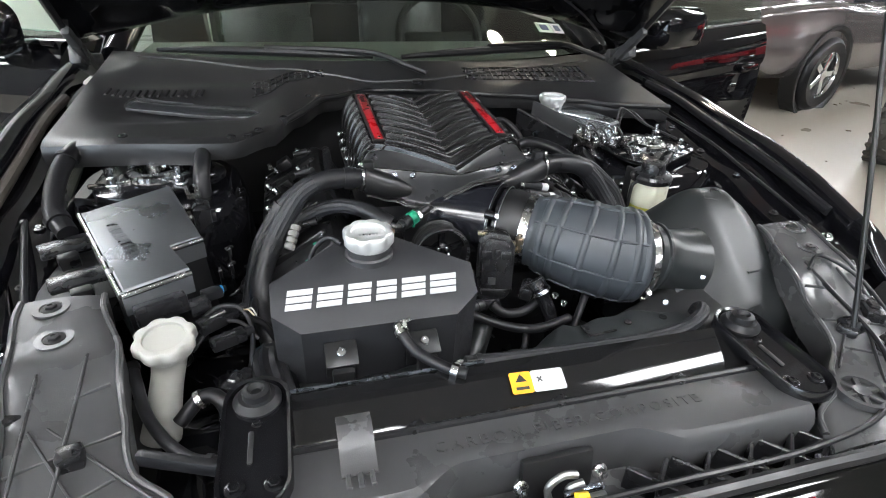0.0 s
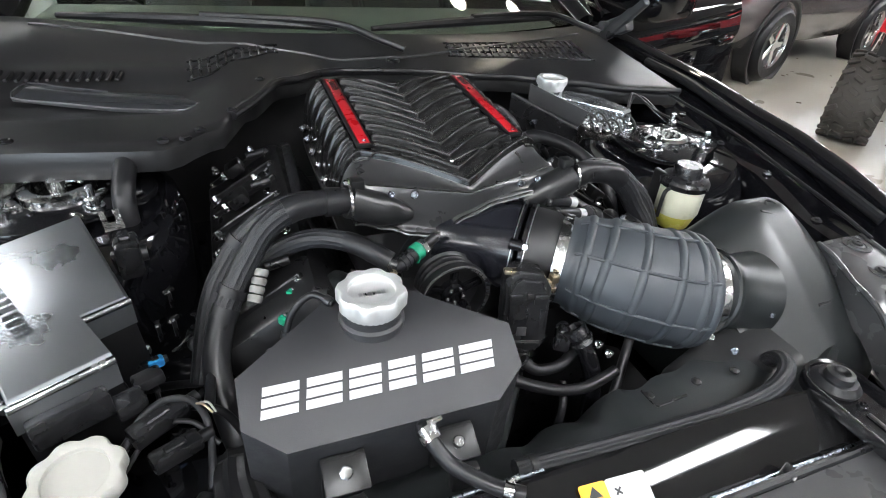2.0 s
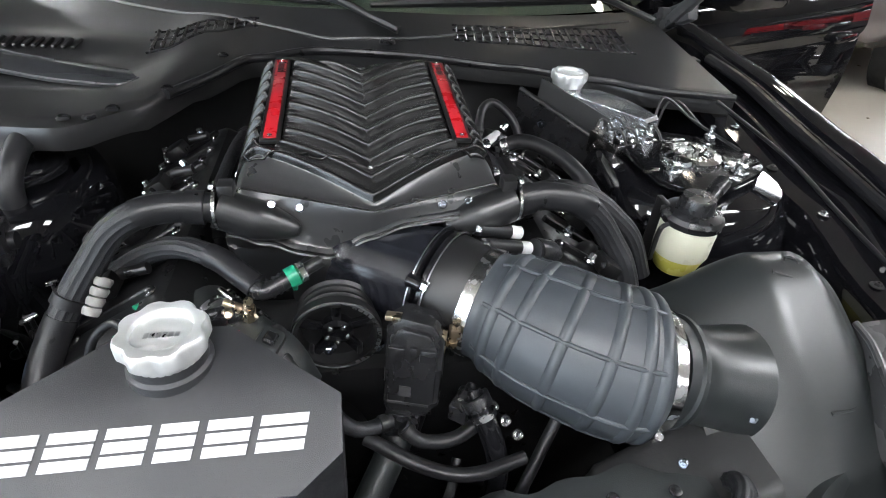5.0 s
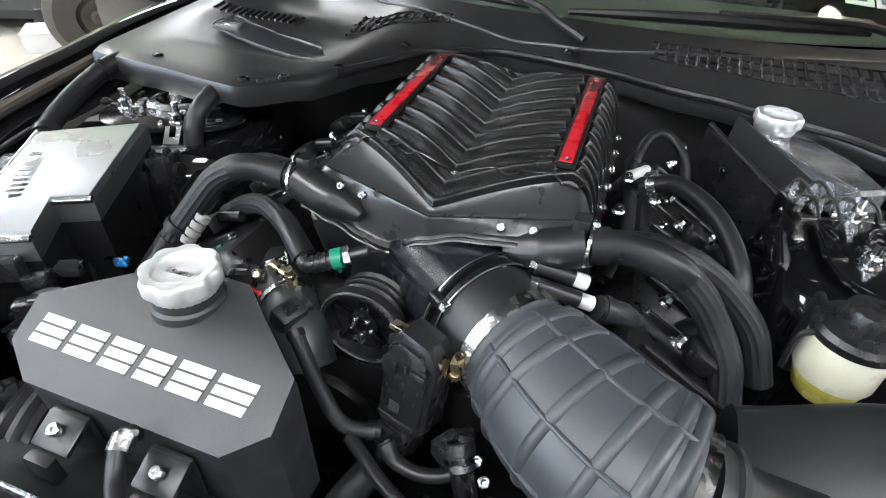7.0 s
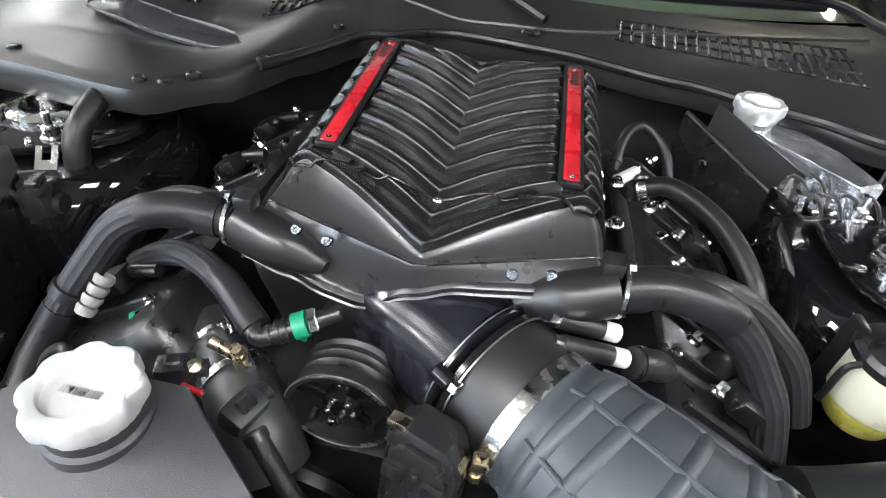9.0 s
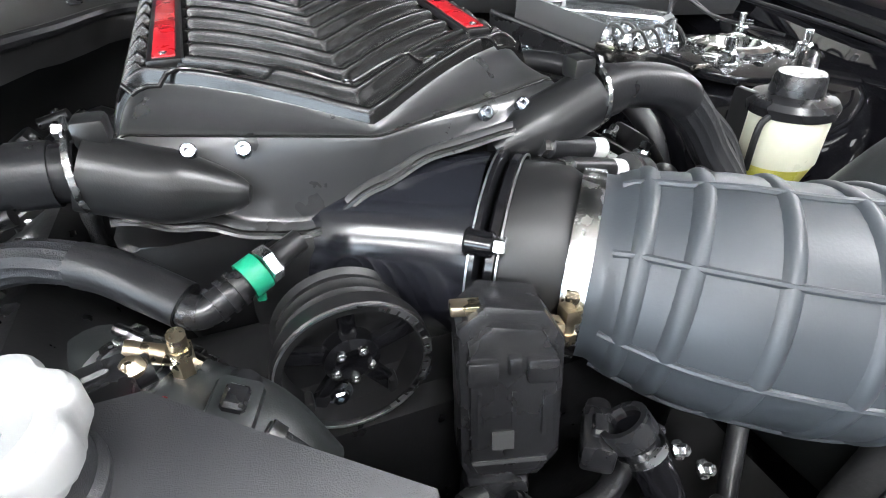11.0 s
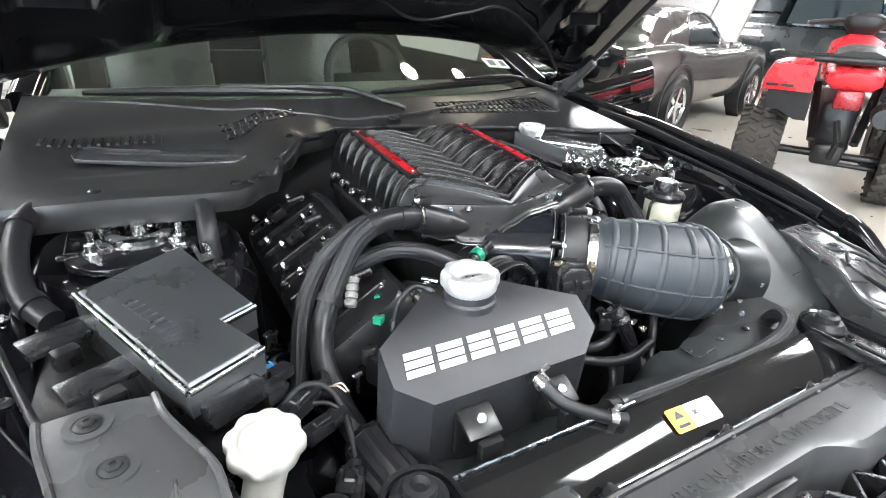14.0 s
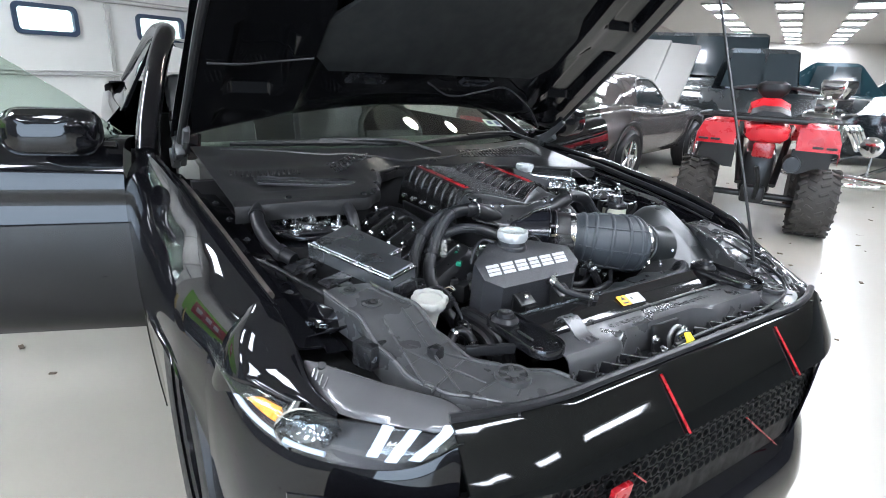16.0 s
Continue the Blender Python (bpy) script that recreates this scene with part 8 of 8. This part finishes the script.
def plug_block(label, at, size, rot=0, m=PLASTIC, tilt=0):
    """A wiring connector: body, latch and cable collar."""
    th = thing("wiring_connector", label, "connector", at)
    f = Matrix.Translation(at) @ rz(rot) @ rx(tilt)
    R3 = f.to_3x3().to_4x4()
    bm = bmesh.new()
    box(bm, f @ V(0, 0, 0), size, R3, min(size) * 0.18)
    part("body", bm, m, th)
    bm = bmesh.new()
    box(bm, f @ V(0, 0, size[2] * 0.55), (size[0] * 0.45, size[1] * 0.5, size[2] * 0.25), R3, min(size) * 0.08, 1)
    part("latch", bm, PLASTIC, th)
    bm = bmesh.new()
    cyl(bm, f @ V(size[0] * 0.45, 0, 0), f @ V(size[0] * 0.75, 0, 0), min(size) * 0.38, seg=12)
    part("collar", bm, RUBBER, th)
    return th


# looms by the fuse box
wire("braided black wiring loom looping past the fuse box", [(-0.45, 0.675, 0.785), (-0.43, 0.70, 0.806), (-0.405, 0.712, 0.812), (-0.38, 0.705, 0.806), (-0.368, 0.68, 0.785), (-0.372, 0.63, 0.75), (-0.38, 0.60, 0.70)], 0.004, BRAID)
wire("black cable beside the fuse box", [(-0.45, 0.66, 0.775), (-0.42, 0.69, 0.795), (-0.385, 0.69, 0.795), (-0.36, 0.67, 0.775)], 0.003)
wire("thin black cable in the bay", [(-0.46, 0.70, 0.76), (-0.42, 0.72, 0.79), (-0.36, 0.72, 0.77), (-0.33, 0.70, 0.72)], 0.005)
for k in range(2):
    wire("thin tan wire ends", [(-0.378 + 0.004 * k, 0.702, 0.808), (-0.370 + 0.005 * k, 0.694, 0.812 + 0.002 * k), (-0.362 + 0.003 * k, 0.686, 0.806)], 0.0012, (BRASS, NATURAL)[k])
plug_block("black wiring connector beside the fuse box", (-0.415, 0.695, 0.80), (0.06, 0.022, 0.02), 35)
plug_block("black wiring connector beside the fuse box", (-0.40, 0.665, 0.785), (0.05, 0.02, 0.018), 25)
plug_block("black wiring connector low in the bay", (-0.39, 0.60, 0.75), (0.04, 0.03, 0.03), 60)
plug_block("small bright blue wiring connector", (-0.429, 0.814, 0.775), (0.018, 0.012, 0.012), 20, BLUE)
plug_block("black relay with a steel tab", (-0.455, 0.955, 0.845), (0.03, 0.045, 0.05), 10)
bm = bmesh.new()
plate(bm, [(-0.012, 0), (0.012, 0), (0.012, 0.03), (0.005, 0.03), (0.005, 0.012), (-0.005, 0.012), (-0.005, 0.03), (-0.012, 0.03)], 0.002, Matrix.Translation((-0.468, 0.985, 0.868)) @ rz(20) @ rx(40))
solid("relay_tab", bm, STEEL, "bent bright steel tab over the relay", "bracket", (-0.468, 0.985, 0.868))

# clips along the valve covers and the rail beside the lid
for sx in (-1, 1):
    for k in range(4):
        y = 1.02 + 0.075 * k
        c = V(sx * (0.262 - 0.006 * k), y, 0.842)
        cl = thing("rail_clip", "small bright steel clip on the valve cover", "clip", c, "rail clips")
        bm = bmesh.new()
        box(bm, c, (0.016, 0.006, 0.006), rz(30 * sx), 0.001, 1)
        box(bm, c + V(0.008 * sx, 0.006, 0.004), (0.006, 0.014, 0.01), rz(30 * sx), 0.001, 1)
        part("spring", bm, BOLT, cl)
        bm = bmesh.new()
        cyl(bm, c + V(0, 0, -0.03), c + V(0, 0, -0.003), 0.009, seg=14)
        part("stem", bm, PLASTIC, cl)
    hose("black fuel rail hose along the lid", [(sx * 0.20, 0.96, 0.82), (sx * 0.218, 1.02, 0.838), (sx * 0.216, 1.12, 0.846), (sx * 0.212, 1.22, 0.846), (sx * 0.21, 1.32, 0.83)], 0.010, BRAID)
hose("black hose leaving a fitting behind the intake", [(0.235, 1.17, 0.865), (0.275, 1.16, 0.88), (0.33, 1.10, 0.87), (0.365, 1.03, 0.83), (0.37, 0.98, 0.76)], 0.013, RUBBER, ((0.05, 0.012, STEEL),))
hose("small black hose arching behind the engine", [(0.21, 1.24, 0.85), (0.225, 1.29, 0.885), (0.255, 1.31, 0.89), (0.29, 1.28, 0.86), (0.30, 1.22, 0.80)], 0.008)
plug_block("black fuel sensor with pale terminals", (0.235, 1.18, 0.85), (0.045, 0.04, 0.05), 15)
for at, n in (((0.205, 1.165, 0.872), (0, -0.3, 1)), ((0.275, 1.165, 0.878), (0.2, 0, 1)), ((0.28, 1.32, 0.87), (0, -0.5, 1)), ((0.20, 1.08, 0.865), (0, -0.4, 1)), ((0.245, 1.13, 0.865), (0, -0.5, 1))):
    bt = thing("stud", "bright steel stud behind the intake", "fastener", at)
    bolt("head", V(*at), V(*n), 0.006, bt, BOLT, 0.01)
bm = bmesh.new()
lathe(bm, [(0.009, 0), (0.007, 0.03), (0.004, 0.034)], along(V(0.205, 1.17, 0.872), V(0.23, 1.185, 0.885)), 12)
solid("terminal_cap", bm, WHITE, "pale plastic terminal cap", "cap", (0.205, 1.17, 0.872))
bm = bmesh.new()
cyl(bm, V(0.205, 1.50, 0.86), V(0.205, 1.46, 0.925), 0.008, seg=12)
lathe(bm, [(0.012, 0), (0.013, 0.012), (0.009, 0.014), (0.008, 0.004)], along(V(0.205, 1.463, 0.92), V(0.205, 1.42, 0.98)), 14)
solid("dipstick", bm, STEEL, "grey dipstick tube behind the lid", "dipstick", (0.205, 1.47, 0.86))

# vacuum fittings below the shoulder outlet
for a, b in ((V(0.125, 0.862, 0.905), V(0.165, 0.868, 0.895)), (V(0.13, 0.842, 0.895), V(0.175, 0.852, 0.882))):
    vf = thing("vacuum_fitting", "black vacuum fitting with bright ends", "fitting", a)
    bm = bmesh.new()
    cyl(bm, a, b, 0.009, seg=16)
    part("body", bm, RUBBER, vf)
    bm = bmesh.new()
    cyl(bm, a - (b - a).normalized() * 0.008, a + (b - a).normalized() * 0.004, 0.0075, seg=6)
    part("end_bolt", bm, BOLT, vf)
    bm = bmesh.new()
    cyl(bm, b - (b - a).normalized() * 0.002, b + (b - a).normalized() * 0.016, 0.0085, seg=14, bev=0.001)
    part("white_cap", bm, WHITE, vf)
hose("black vacuum hose behind the intake", [(0.195, 0.855, 0.875), (0.225, 0.87, 0.86), (0.24, 0.89, 0.82), (0.235, 0.90, 0.75)], 0.014, BRAID)
hose("black hose with a tee behind the intake hose", [(0.235, 0.86, 0.79), (0.27, 0.89, 0.80), (0.305, 0.925, 0.815), (0.32, 0.94, 0.79), (0.32, 0.93, 0.72)], 0.016, RUBBER, ((0.1, 0.006, GREEN),))

# thermostat housing and sensor left of the pulley
th = thing("thermostat_housing", "grey-black coolant pipe with bright clamp bands", "pipe", (-0.15, 0.79, 0.80))
p0, p1 = V(-0.205, 0.86, 0.80), V(-0.115, 0.765, 0.805)
bm = bmesh.new()
tube(bm, [p0, lerp(0.35, p0, p1), lerp(0.7, p0, p1), p1, p1 + V(0.02, -0.02, -0.03)], 0.034, 24, 6)
part("pipe", bm, DARKPL, th)
for u in (0.25, 0.62):
    c = lerp(u, p0, p1)
    d = (p1 - p0).normalized()
    bm = bmesh.new()
    ring(bm, c - d * 0.004, c + d * 0.004, 0.0365, 0.003, 32)
    cl = part("band_clamp", bm, STEEL, th, "bright band clamp")
    bm = bmesh.new()
    box(bm, c + V(0.012, 0.004, 0.036), (0.012, 0.018, 0.01), rz(-45), 0.002)
    cyl(bm, c + V(0.004, 0.012, 0.04), c + V(0.022, -0.008, 0.04), 0.004, seg=10)
    part("clamp_screw", bm, STEEL, cl)
bm = bmesh.new()
cyl(bm, V(-0.14, 0.80, 0.835), V(-0.138, 0.795, 0.86), 0.007, seg=6)
cyl(bm, V(-0.139, 0.798, 0.85), V(-0.165, 0.80, 0.862), 0.006, seg=12)
cyl(bm, V(-0.138, 0.795, 0.858), V(-0.136, 0.79, 0.872), 0.005, seg=12)
solid("sensor_fitting", bm, BRASS, "tarnished brass sensor fitting on the coolant pipe", "fitting", (-0.14, 0.80, 0.84))
plug_block("black sensor plug beside the pulley", (-0.118, 0.757, 0.835), (0.035, 0.026, 0.03), 70, DARKPL, 20)
hose("black corrugated cable sleeve from the plug to the throttle motor", [(-0.105, 0.745, 0.83), (-0.09, 0.735, 0.815), (-0.065, 0.72, 0.785), (-0.03, 0.705, 0.755), (0.01, 0.715, 0.75)], 0.0085, BRAID)
wire("black cable below the throttle motor", [(-0.02, 0.70, 0.745), (0.04, 0.665, 0.735), (0.09, 0.65, 0.735), (0.15, 0.66, 0.74)], 0.008)
plug_block("black connector below the throttle motor", (0.088, 0.712, 0.772), (0.036, 0.022, 0.024), 55)
for k in range(3):
    c = V(0.118 + 0.012 * k, 0.70 - 0.012 * k, 0.78 - 0.01 * k)
    bt = thing("hose_stud", "small bright fastener under the intake hose", "fastener", c)
    bolt("head", c, V(0.3, -0.6, 0.6), 0.004, bt, STEEL, 0.008)
wire("thin dark hose under the intake", [(0.20, 0.70, 0.755), (0.18, 0.68, 0.73), (0.15, 0.65, 0.69), (0.12, 0.63, 0.62)], 0.007)
wire("thin dark hose under the intake", [(0.08, 0.68, 0.72), (0.07, 0.655, 0.70), (0.055, 0.64, 0.66)], 0.006)
# tank feed and pale tape on the coolant hoses
hose("thin blue-black hose from the filler neck", [(-0.225, 0.725, 0.892), (-0.245, 0.742, 0.895), (-0.268, 0.742, 0.875), (-0.28, 0.735, 0.84)], 0.0042, RUBBER)
bm = bmesh.new()
f = along(V(-0.292, 0.845, 0.868), V(-0.315, 0.805, 0.822))
for k in range(4):
    lathe(bm, [(0.0085, 0.011 * k), (0.0098, 0.011 * k + 0.003), (0.0085, 0.011 * k + 0.009)], f, 14, False)
solid("sleeve_tape", bm, mat("grey_tape", (0.17, 0.165, 0.155), 0.4), "pale ribbed sleeve on a wiring branch", "sleeve", (-0.30, 0.83, 0.85))
wire("silver foil-wrapped wiring branch", [(-0.27, 0.72, 0.845), (-0.285, 0.70, 0.83), (-0.30, 0.685, 0.81), (-0.31, 0.675, 0.79)], 0.006, STEEL)
plug_block("black plug with brass and red tips by the cap", (-0.165, 0.755, 0.878), (0.03, 0.02, 0.02), 20)
bm = bmesh.new()
box(bm, V(-0.148, 0.745, 0.872), (0.02, 0.005, 0.005), rz(-10), 0.001, 1)
solid("red_tip", bm, RED, "small red terminal tip", "terminal", (-0.148, 0.745, 0.872))
bm = bmesh.new()
lathe(bm, [(0.005, 0), (0.007, 0.004), (0.003, 0.008)], Matrix.Translation((-0.150, 0.757, 0.882)), 10)
solid("brass_tip", bm, BRASS, "small brass terminal tip", "terminal", (-0.150, 0.757, 0.882))
for c, m in (((-0.255, 0.83, 0.835), GREEN), ((-0.27, 0.80, 0.82), GREEN)):
    plug_block("dark connector with a green clip under the hoses", c, (0.022, 0.014, 0.012), 40, m)

# dark engine front: covers, pulleys and belts below the hoses
bm = bmesh.new()
lathe(bm, [(0.085, 0), (0.088, 0.01), (0.082, 0.016), (0.082, 0.03), (0.088, 0.034), (0.085, 0.045), (0.03, 0.045)], along(V(-0.10, 0.80, 0.66), V(-0.10, 0.70, 0.66)), 40)
solid("belt_pulley", bm, POWDER, "dark belt pulley on the engine front", "pulley", (-0.10, 0.78, 0.66))
bm = bmesh.new()
box(bm, V(-0.02, 0.84, 0.68), (0.42, 0.08, 0.26), None, 0.03)
tcv = thing("timing_cover", "black timing cover on the engine front", "cover", (-0.02, 0.84, 0.55))
part("casting", bm, POWDER, tcv)
for k in range(7):
    bm = bmesh.new()
    box(bm, V(-0.19 + 0.056 * k, 0.798, 0.69), (0.007, 0.014, 0.2), None, 0.003)
    part("rib", bm, POWDER, tcv)
    bolt("bolt", V(-0.19 + 0.056 * k + 0.02, 0.80, 0.785), V(0, -1, 0), 0.006, tcv, DKBOLT, 0.008)
for k, (x, y, z) in enumerate(((-0.31, 0.82, 0.76), (-0.27, 0.78, 0.75), (-0.235, 0.81, 0.77), (0.17, 0.86, 0.74), (0.24, 0.83, 0.72))):
    bm = bmesh.new()
    box(bm, V(x, y, z), (0.05, 0.04, 0.05), rz(25 * k), 0.008)
    cyl(bm, V(x, y, z), V(x + 0.03, y - 0.02, z + 0.03), 0.012, seg=12)
    box(bm, V(x - 0.02, y + 0.01, z + 0.02), (0.02, 0.02, 0.03), rz(60 * k), 0.004)
    solid("engine_bracket", bm, POWDER, "dark cast bracket on the engine front", "bracket", (x, y, z))

# left-hand corner: clips, tray, corner panel and cable between fuse box and fender
for (x, y, z), sz, a in (((-0.655, 0.885, 0.845), (0.075, 0.04, 0.010), 28), ((-0.61, 0.785, 0.84), (0.08, 0.036, 0.010), 24)):
    tb_ = thing("tray_tab", "black plastic tray tab beside the fuse box", "bracket", (x, y, z))
    bm = bmesh.new()
    box(bm, V(x, y, z), sz, rz(a) @ rx(8), 0.004)
    part("tab", bm, PLASTIC, tb_)
    bm = bmesh.new()
    box(bm, V(x + 0.01, y - 0.028, z - 0.012), (0.03, 0.02, 0.025), rz(a), 0.004)
    part("latch", bm, DEEP, tb_)
bm = bmesh.new()
box(bm, V(-0.64, 0.84, 0.785), (0.12, 0.18, 0.05), rz(25), 0.01)
solid("battery_tray", bm, DEEP, "black plastic tray under the fuse box", "tray", (-0.64, 0.84, 0.765))
wire("black cable along the inner fender", [(-0.768, 1.06, 0.84), (-0.74, 0.97, 0.85), (-0.71, 0.88, 0.85), (-0.685, 0.80, 0.845), (-0.662, 0.73, 0.84), (-0.645, 0.69, 0.83)], 0.005)
cp = thing("splash_shield", "glossy black splash shield with a rolled edge in the corner", "shield", (-0.68, 0.72, 0.80))
EDG = spline([V(-0.722, 0.82, 0.818), V(-0.69, 0.745, 0.826), V(-0.652, 0.672, 0.822), V(-0.627, 0.642, 0.806), V(-0.672, 0.640, 0.802), V(-0.728, 0.638, 0.80)], 6)
bm = bmesh.new()
sheet(bm, [[p.lerp(V(-0.735, 0.72, 0.79), t) - V(0, 0, 0.02 * math.sin(t * 3.1)) for t in (0, 0.25, 0.5, 0.75, 1)] for p in EDG], 0.003)
part("panel", bm, PAINT, cp, "", 60)
bm = bmesh.new()
tube(bm, EDG, 0.0022, 8, 1)
part("rolled_edge", bm, GLOSSB, cp)
for p, r in ((V(-0.705, 0.70, 0.792), 0.008), (V(-0.683, 0.672, 0.794), 0.006)):
    bolt("bolt", p, V(0, 0, 1), r, cp, DKBOLT, 0.008)
ab = thing("arm_bracket", "dark plastic bracket with a pale round screw on the support arm", "bracket", (-0.643, 0.535, 0.76))
bm = bmesh.new()
box(bm, V(-0.637, 0.555, 0.785), (0.05, 0.05, 0.05), rz(20), 0.006)
part("body", bm, PLASTIC, ab)
bm = bmesh.new()
f = along(V(-0.645, 0.533, 0.785), V(-0.65, 0.50, 0.797))
lathe(bm, [(0.009, 0), (0.009, 0.004), (0.006, 0.007), (0.0, 0.008)], f, 18)
part("screw", bm, ALUB, ab, "pale round screw head")
# black edge hose along the support's arm
hose("black rubber hose along the support arm", [(-0.515, 0.62, 0.80), (-0.505, 0.59, 0.79), (-0.49, 0.55, 0.775), (-0.462, 0.505, 0.77), (-0.43, 0.47, 0.772), (-0.40, 0.455, 0.775)], 0.0075, RUBBER)
bm = bmesh.new()
box(bm, V(-0.435, 0.452, 0.788), (0.10, 0.012, 0.02), rz(-22), 0.004)
solid("edge_guard", bm, RUBBER, "dark rubber edge guard on the support arm", "guard", (-0.435, 0.452, 0.785))
hose("black hose elbow with steel clips behind the bracket", [(-0.46, 0.56, 0.74), (-0.435, 0.575, 0.76), (-0.415, 0.575, 0.765), (-0.40, 0.56, 0.75), (-0.395, 0.54, 0.71)], 0.010, RUBBER, ((0.3, 0.008, STEEL), (0.85, 0.008, STEEL)))
# right-hand corner: same family of small parts
plug_block("black lamp connector in the corner", (0.60, 0.50, 0.80), (0.05, 0.03, 0.025), 60)
plug_block("black lamp connector in the corner", (0.57, 0.44, 0.785), (0.04, 0.025, 0.02), 20)
wire("thin black cable looping in the corner", [(0.54, 0.58, 0.84), (0.58, 0.60, 0.85), (0.62, 0.55, 0.83), (0.61, 0.47, 0.80), (0.56, 0.40, 0.78), (0.50, 0.35, 0.77)], 0.0035)
wire("thin black cable along the inner fender", [(0.68, 1.25, 0.92), (0.69, 1.05, 0.90), (0.67, 0.90, 0.885), (0.66, 0.78, 0.87), (0.655, 0.70, 0.855)], 0.0035)
for c in ((0.60, 0.42, 0.775), (0.63, 0.52, 0.80), (0.58, 0.36, 0.765), (0.66, 0.60, 0.82), (0.69, 0.68, 0.83), (0.46, 0.335, 0.76), (-0.46, 0.335, 0.76), (-0.50, 0.35, 0.76)):
    bt = thing("corner_screw", "small bright screw by the headlamp", "fastener", c)
    bolt("head", V(*c), V(0, -0.3, 1), 0.007, bt, STEEL, 0.009)
# brake lines and fittings by the right strut
wire("thin black brake line bending by the strut", [(0.53, 1.20, 0.86), (0.54, 1.22, 0.925), (0.565, 1.235, 0.93), (0.61, 1.20, 0.90), (0.64, 1.10, 0.89)], 0.0025, POWDER)
wire("thin black brake line bending by the strut", [(0.56, 1.24, 0.87), (0.575, 1.25, 0.915), (0.60, 1.245, 0.918), (0.63, 1.21, 0.89)], 0.0022, POWDER)
vb = thing("brake_valve_block", "bright brake valve block with steel lines beside the strut", "valve block", (0.47, 1.19, 0.84))
bm = bmesh.new()
box(bm, V(0.47, 1.19, 0.855), (0.10, 0.08, 0.05), rz(15), 0.006)
part("block", bm, CHROMED, vb)
for k in range(8):
    p = V(0.428 + 0.026 * (k % 4), 1.165 + 0.045 * (k // 4) + 0.006 * (k % 4), 0.878)
    bm = bmesh.new()
    lathe(bm, [(0.009, 0), (0.009, 0.008), (0.007, 0.012), (0.005, 0.020)], Matrix.Translation(p), 6)
    fit = part("line_fitting", bm, BOLT, vb, "bright line fitting")
    bm = bmesh.new()
    tube(bm, [p + V(0, 0, 0.018), p + V(0.003, -0.003, 0.024), p + V(0.016, -0.010, 0.020 - 0.001 * k), p + V(0.03, -0.02, -0.01)], 0.0024, 8, 6)
    part("brake_line", bm, POWDER, vb, "thin brake line")
# black pressed cover in front of the polished tank
tbk = thing("tank_bracket", "black bracket in front of the polished tank", "bracket", (0.38, 1.27, 0.8))
bm = bmesh.new()
loft(bm, [[V(0.315 + 0.16 * t, 1.36 - 0.20 * t, 0.900 - 0.065 * t), V(0.327 + 0.16 * t, 1.37 - 0.20 * t, 0.900 - 0.065 * t), V(0.327 + 0.16 * t, 1.37 - 0.20 * t, 0.78 - 0.02 * t), V(0.315 + 0.16 * t, 1.36 - 0.20 * t, 0.78 - 0.02 * t)] for t in (0, 0.3, 0.6, 1)])
part("plate", bm, PLASTIC, tbk)
bm = bmesh.new()
tube(bm, [V(0.319 + 0.16 * t, 1.364 - 0.20 * t, 0.902 - 0.065 * t) for t in (0, 0.3, 0.6, 1)], 0.0045, 8, 3)
part("rolled_lip", bm, RUBBER, tbk)
for t in (0.25, 0.8):
    bolt("bolt", V(0.314 + 0.16 * t, 1.358 - 0.20 * t, 0.865 - 0.06 * t), V(-0.78, -0.62, 0), 0.006, tbk, DKBOLT)
# grommets on the left cowl cover
for x, y in ((-0.35, 1.13), (-0.30, 1.22), (-0.40, 1.095)):
    bm = bmesh.new()
    lathe(bm, [(0.009, 0), (0.009, 0.003), (0.006, 0.005), (0.003, 0.003)], Matrix.Translation((x, y, cowl_z(x, y) + 0.001)), 16)
    solid("cowl_button", bm, PLASTIC, "black push button in the cowl cover", "fastener", (x, y, cowl_z(x, y)))

# wiring looms running down into the corners of the bay
random.seed(21)
for k in range(16):
    sx = -1 if k < 12 else 1
    x0, y0 = random.uniform(-0.50, -0.30), random.uniform(0.74, 1.05)
    pts = [(x0, y0, 0.66)]
    for q in range(4):
        p = pts[-1]
        pts.append((p[0] + random.uniform(-0.05, 0.07), p[1] + random.uniform(-0.07, 0.04), min(0.80, p[2] + random.uniform(0.0, 0.05))))
    wire("black corrugated wiring loom in the corner of the bay", [(p[0] * -sx, p[1], p[2]) for p in pts], random.choice((0.003, 0.0045, 0.006)), random.choice((RUBBER, PLASTIC, BRAID, RUBBER)))
for k in range(12):
    x, y, z = random.uniform(-0.46, -0.30), random.uniform(0.76, 1.06), random.uniform(0.72, 0.79)
    cn = thing("wiring_clip", "small pale clip on the wiring loom", "clip", (x, y, z), "wiring clips")
    bm = bmesh.new()
    rot = rz(random.uniform(0, 180)) @ rx(random.uniform(-40, 40))
    box(bm, V(x, y, z), (0.016, 0.007, 0.006), rot, 0.0015, 1)
    part("body", bm, random.choice((GREYPL, STEEL, PLASTIC, STEEL)), cn)
    bm = bmesh.new()
    cyl(bm, V(x, y, z), V(x, y, z - 0.03), 0.003, seg=8)
    part("stem", bm, PLASTIC, cn)
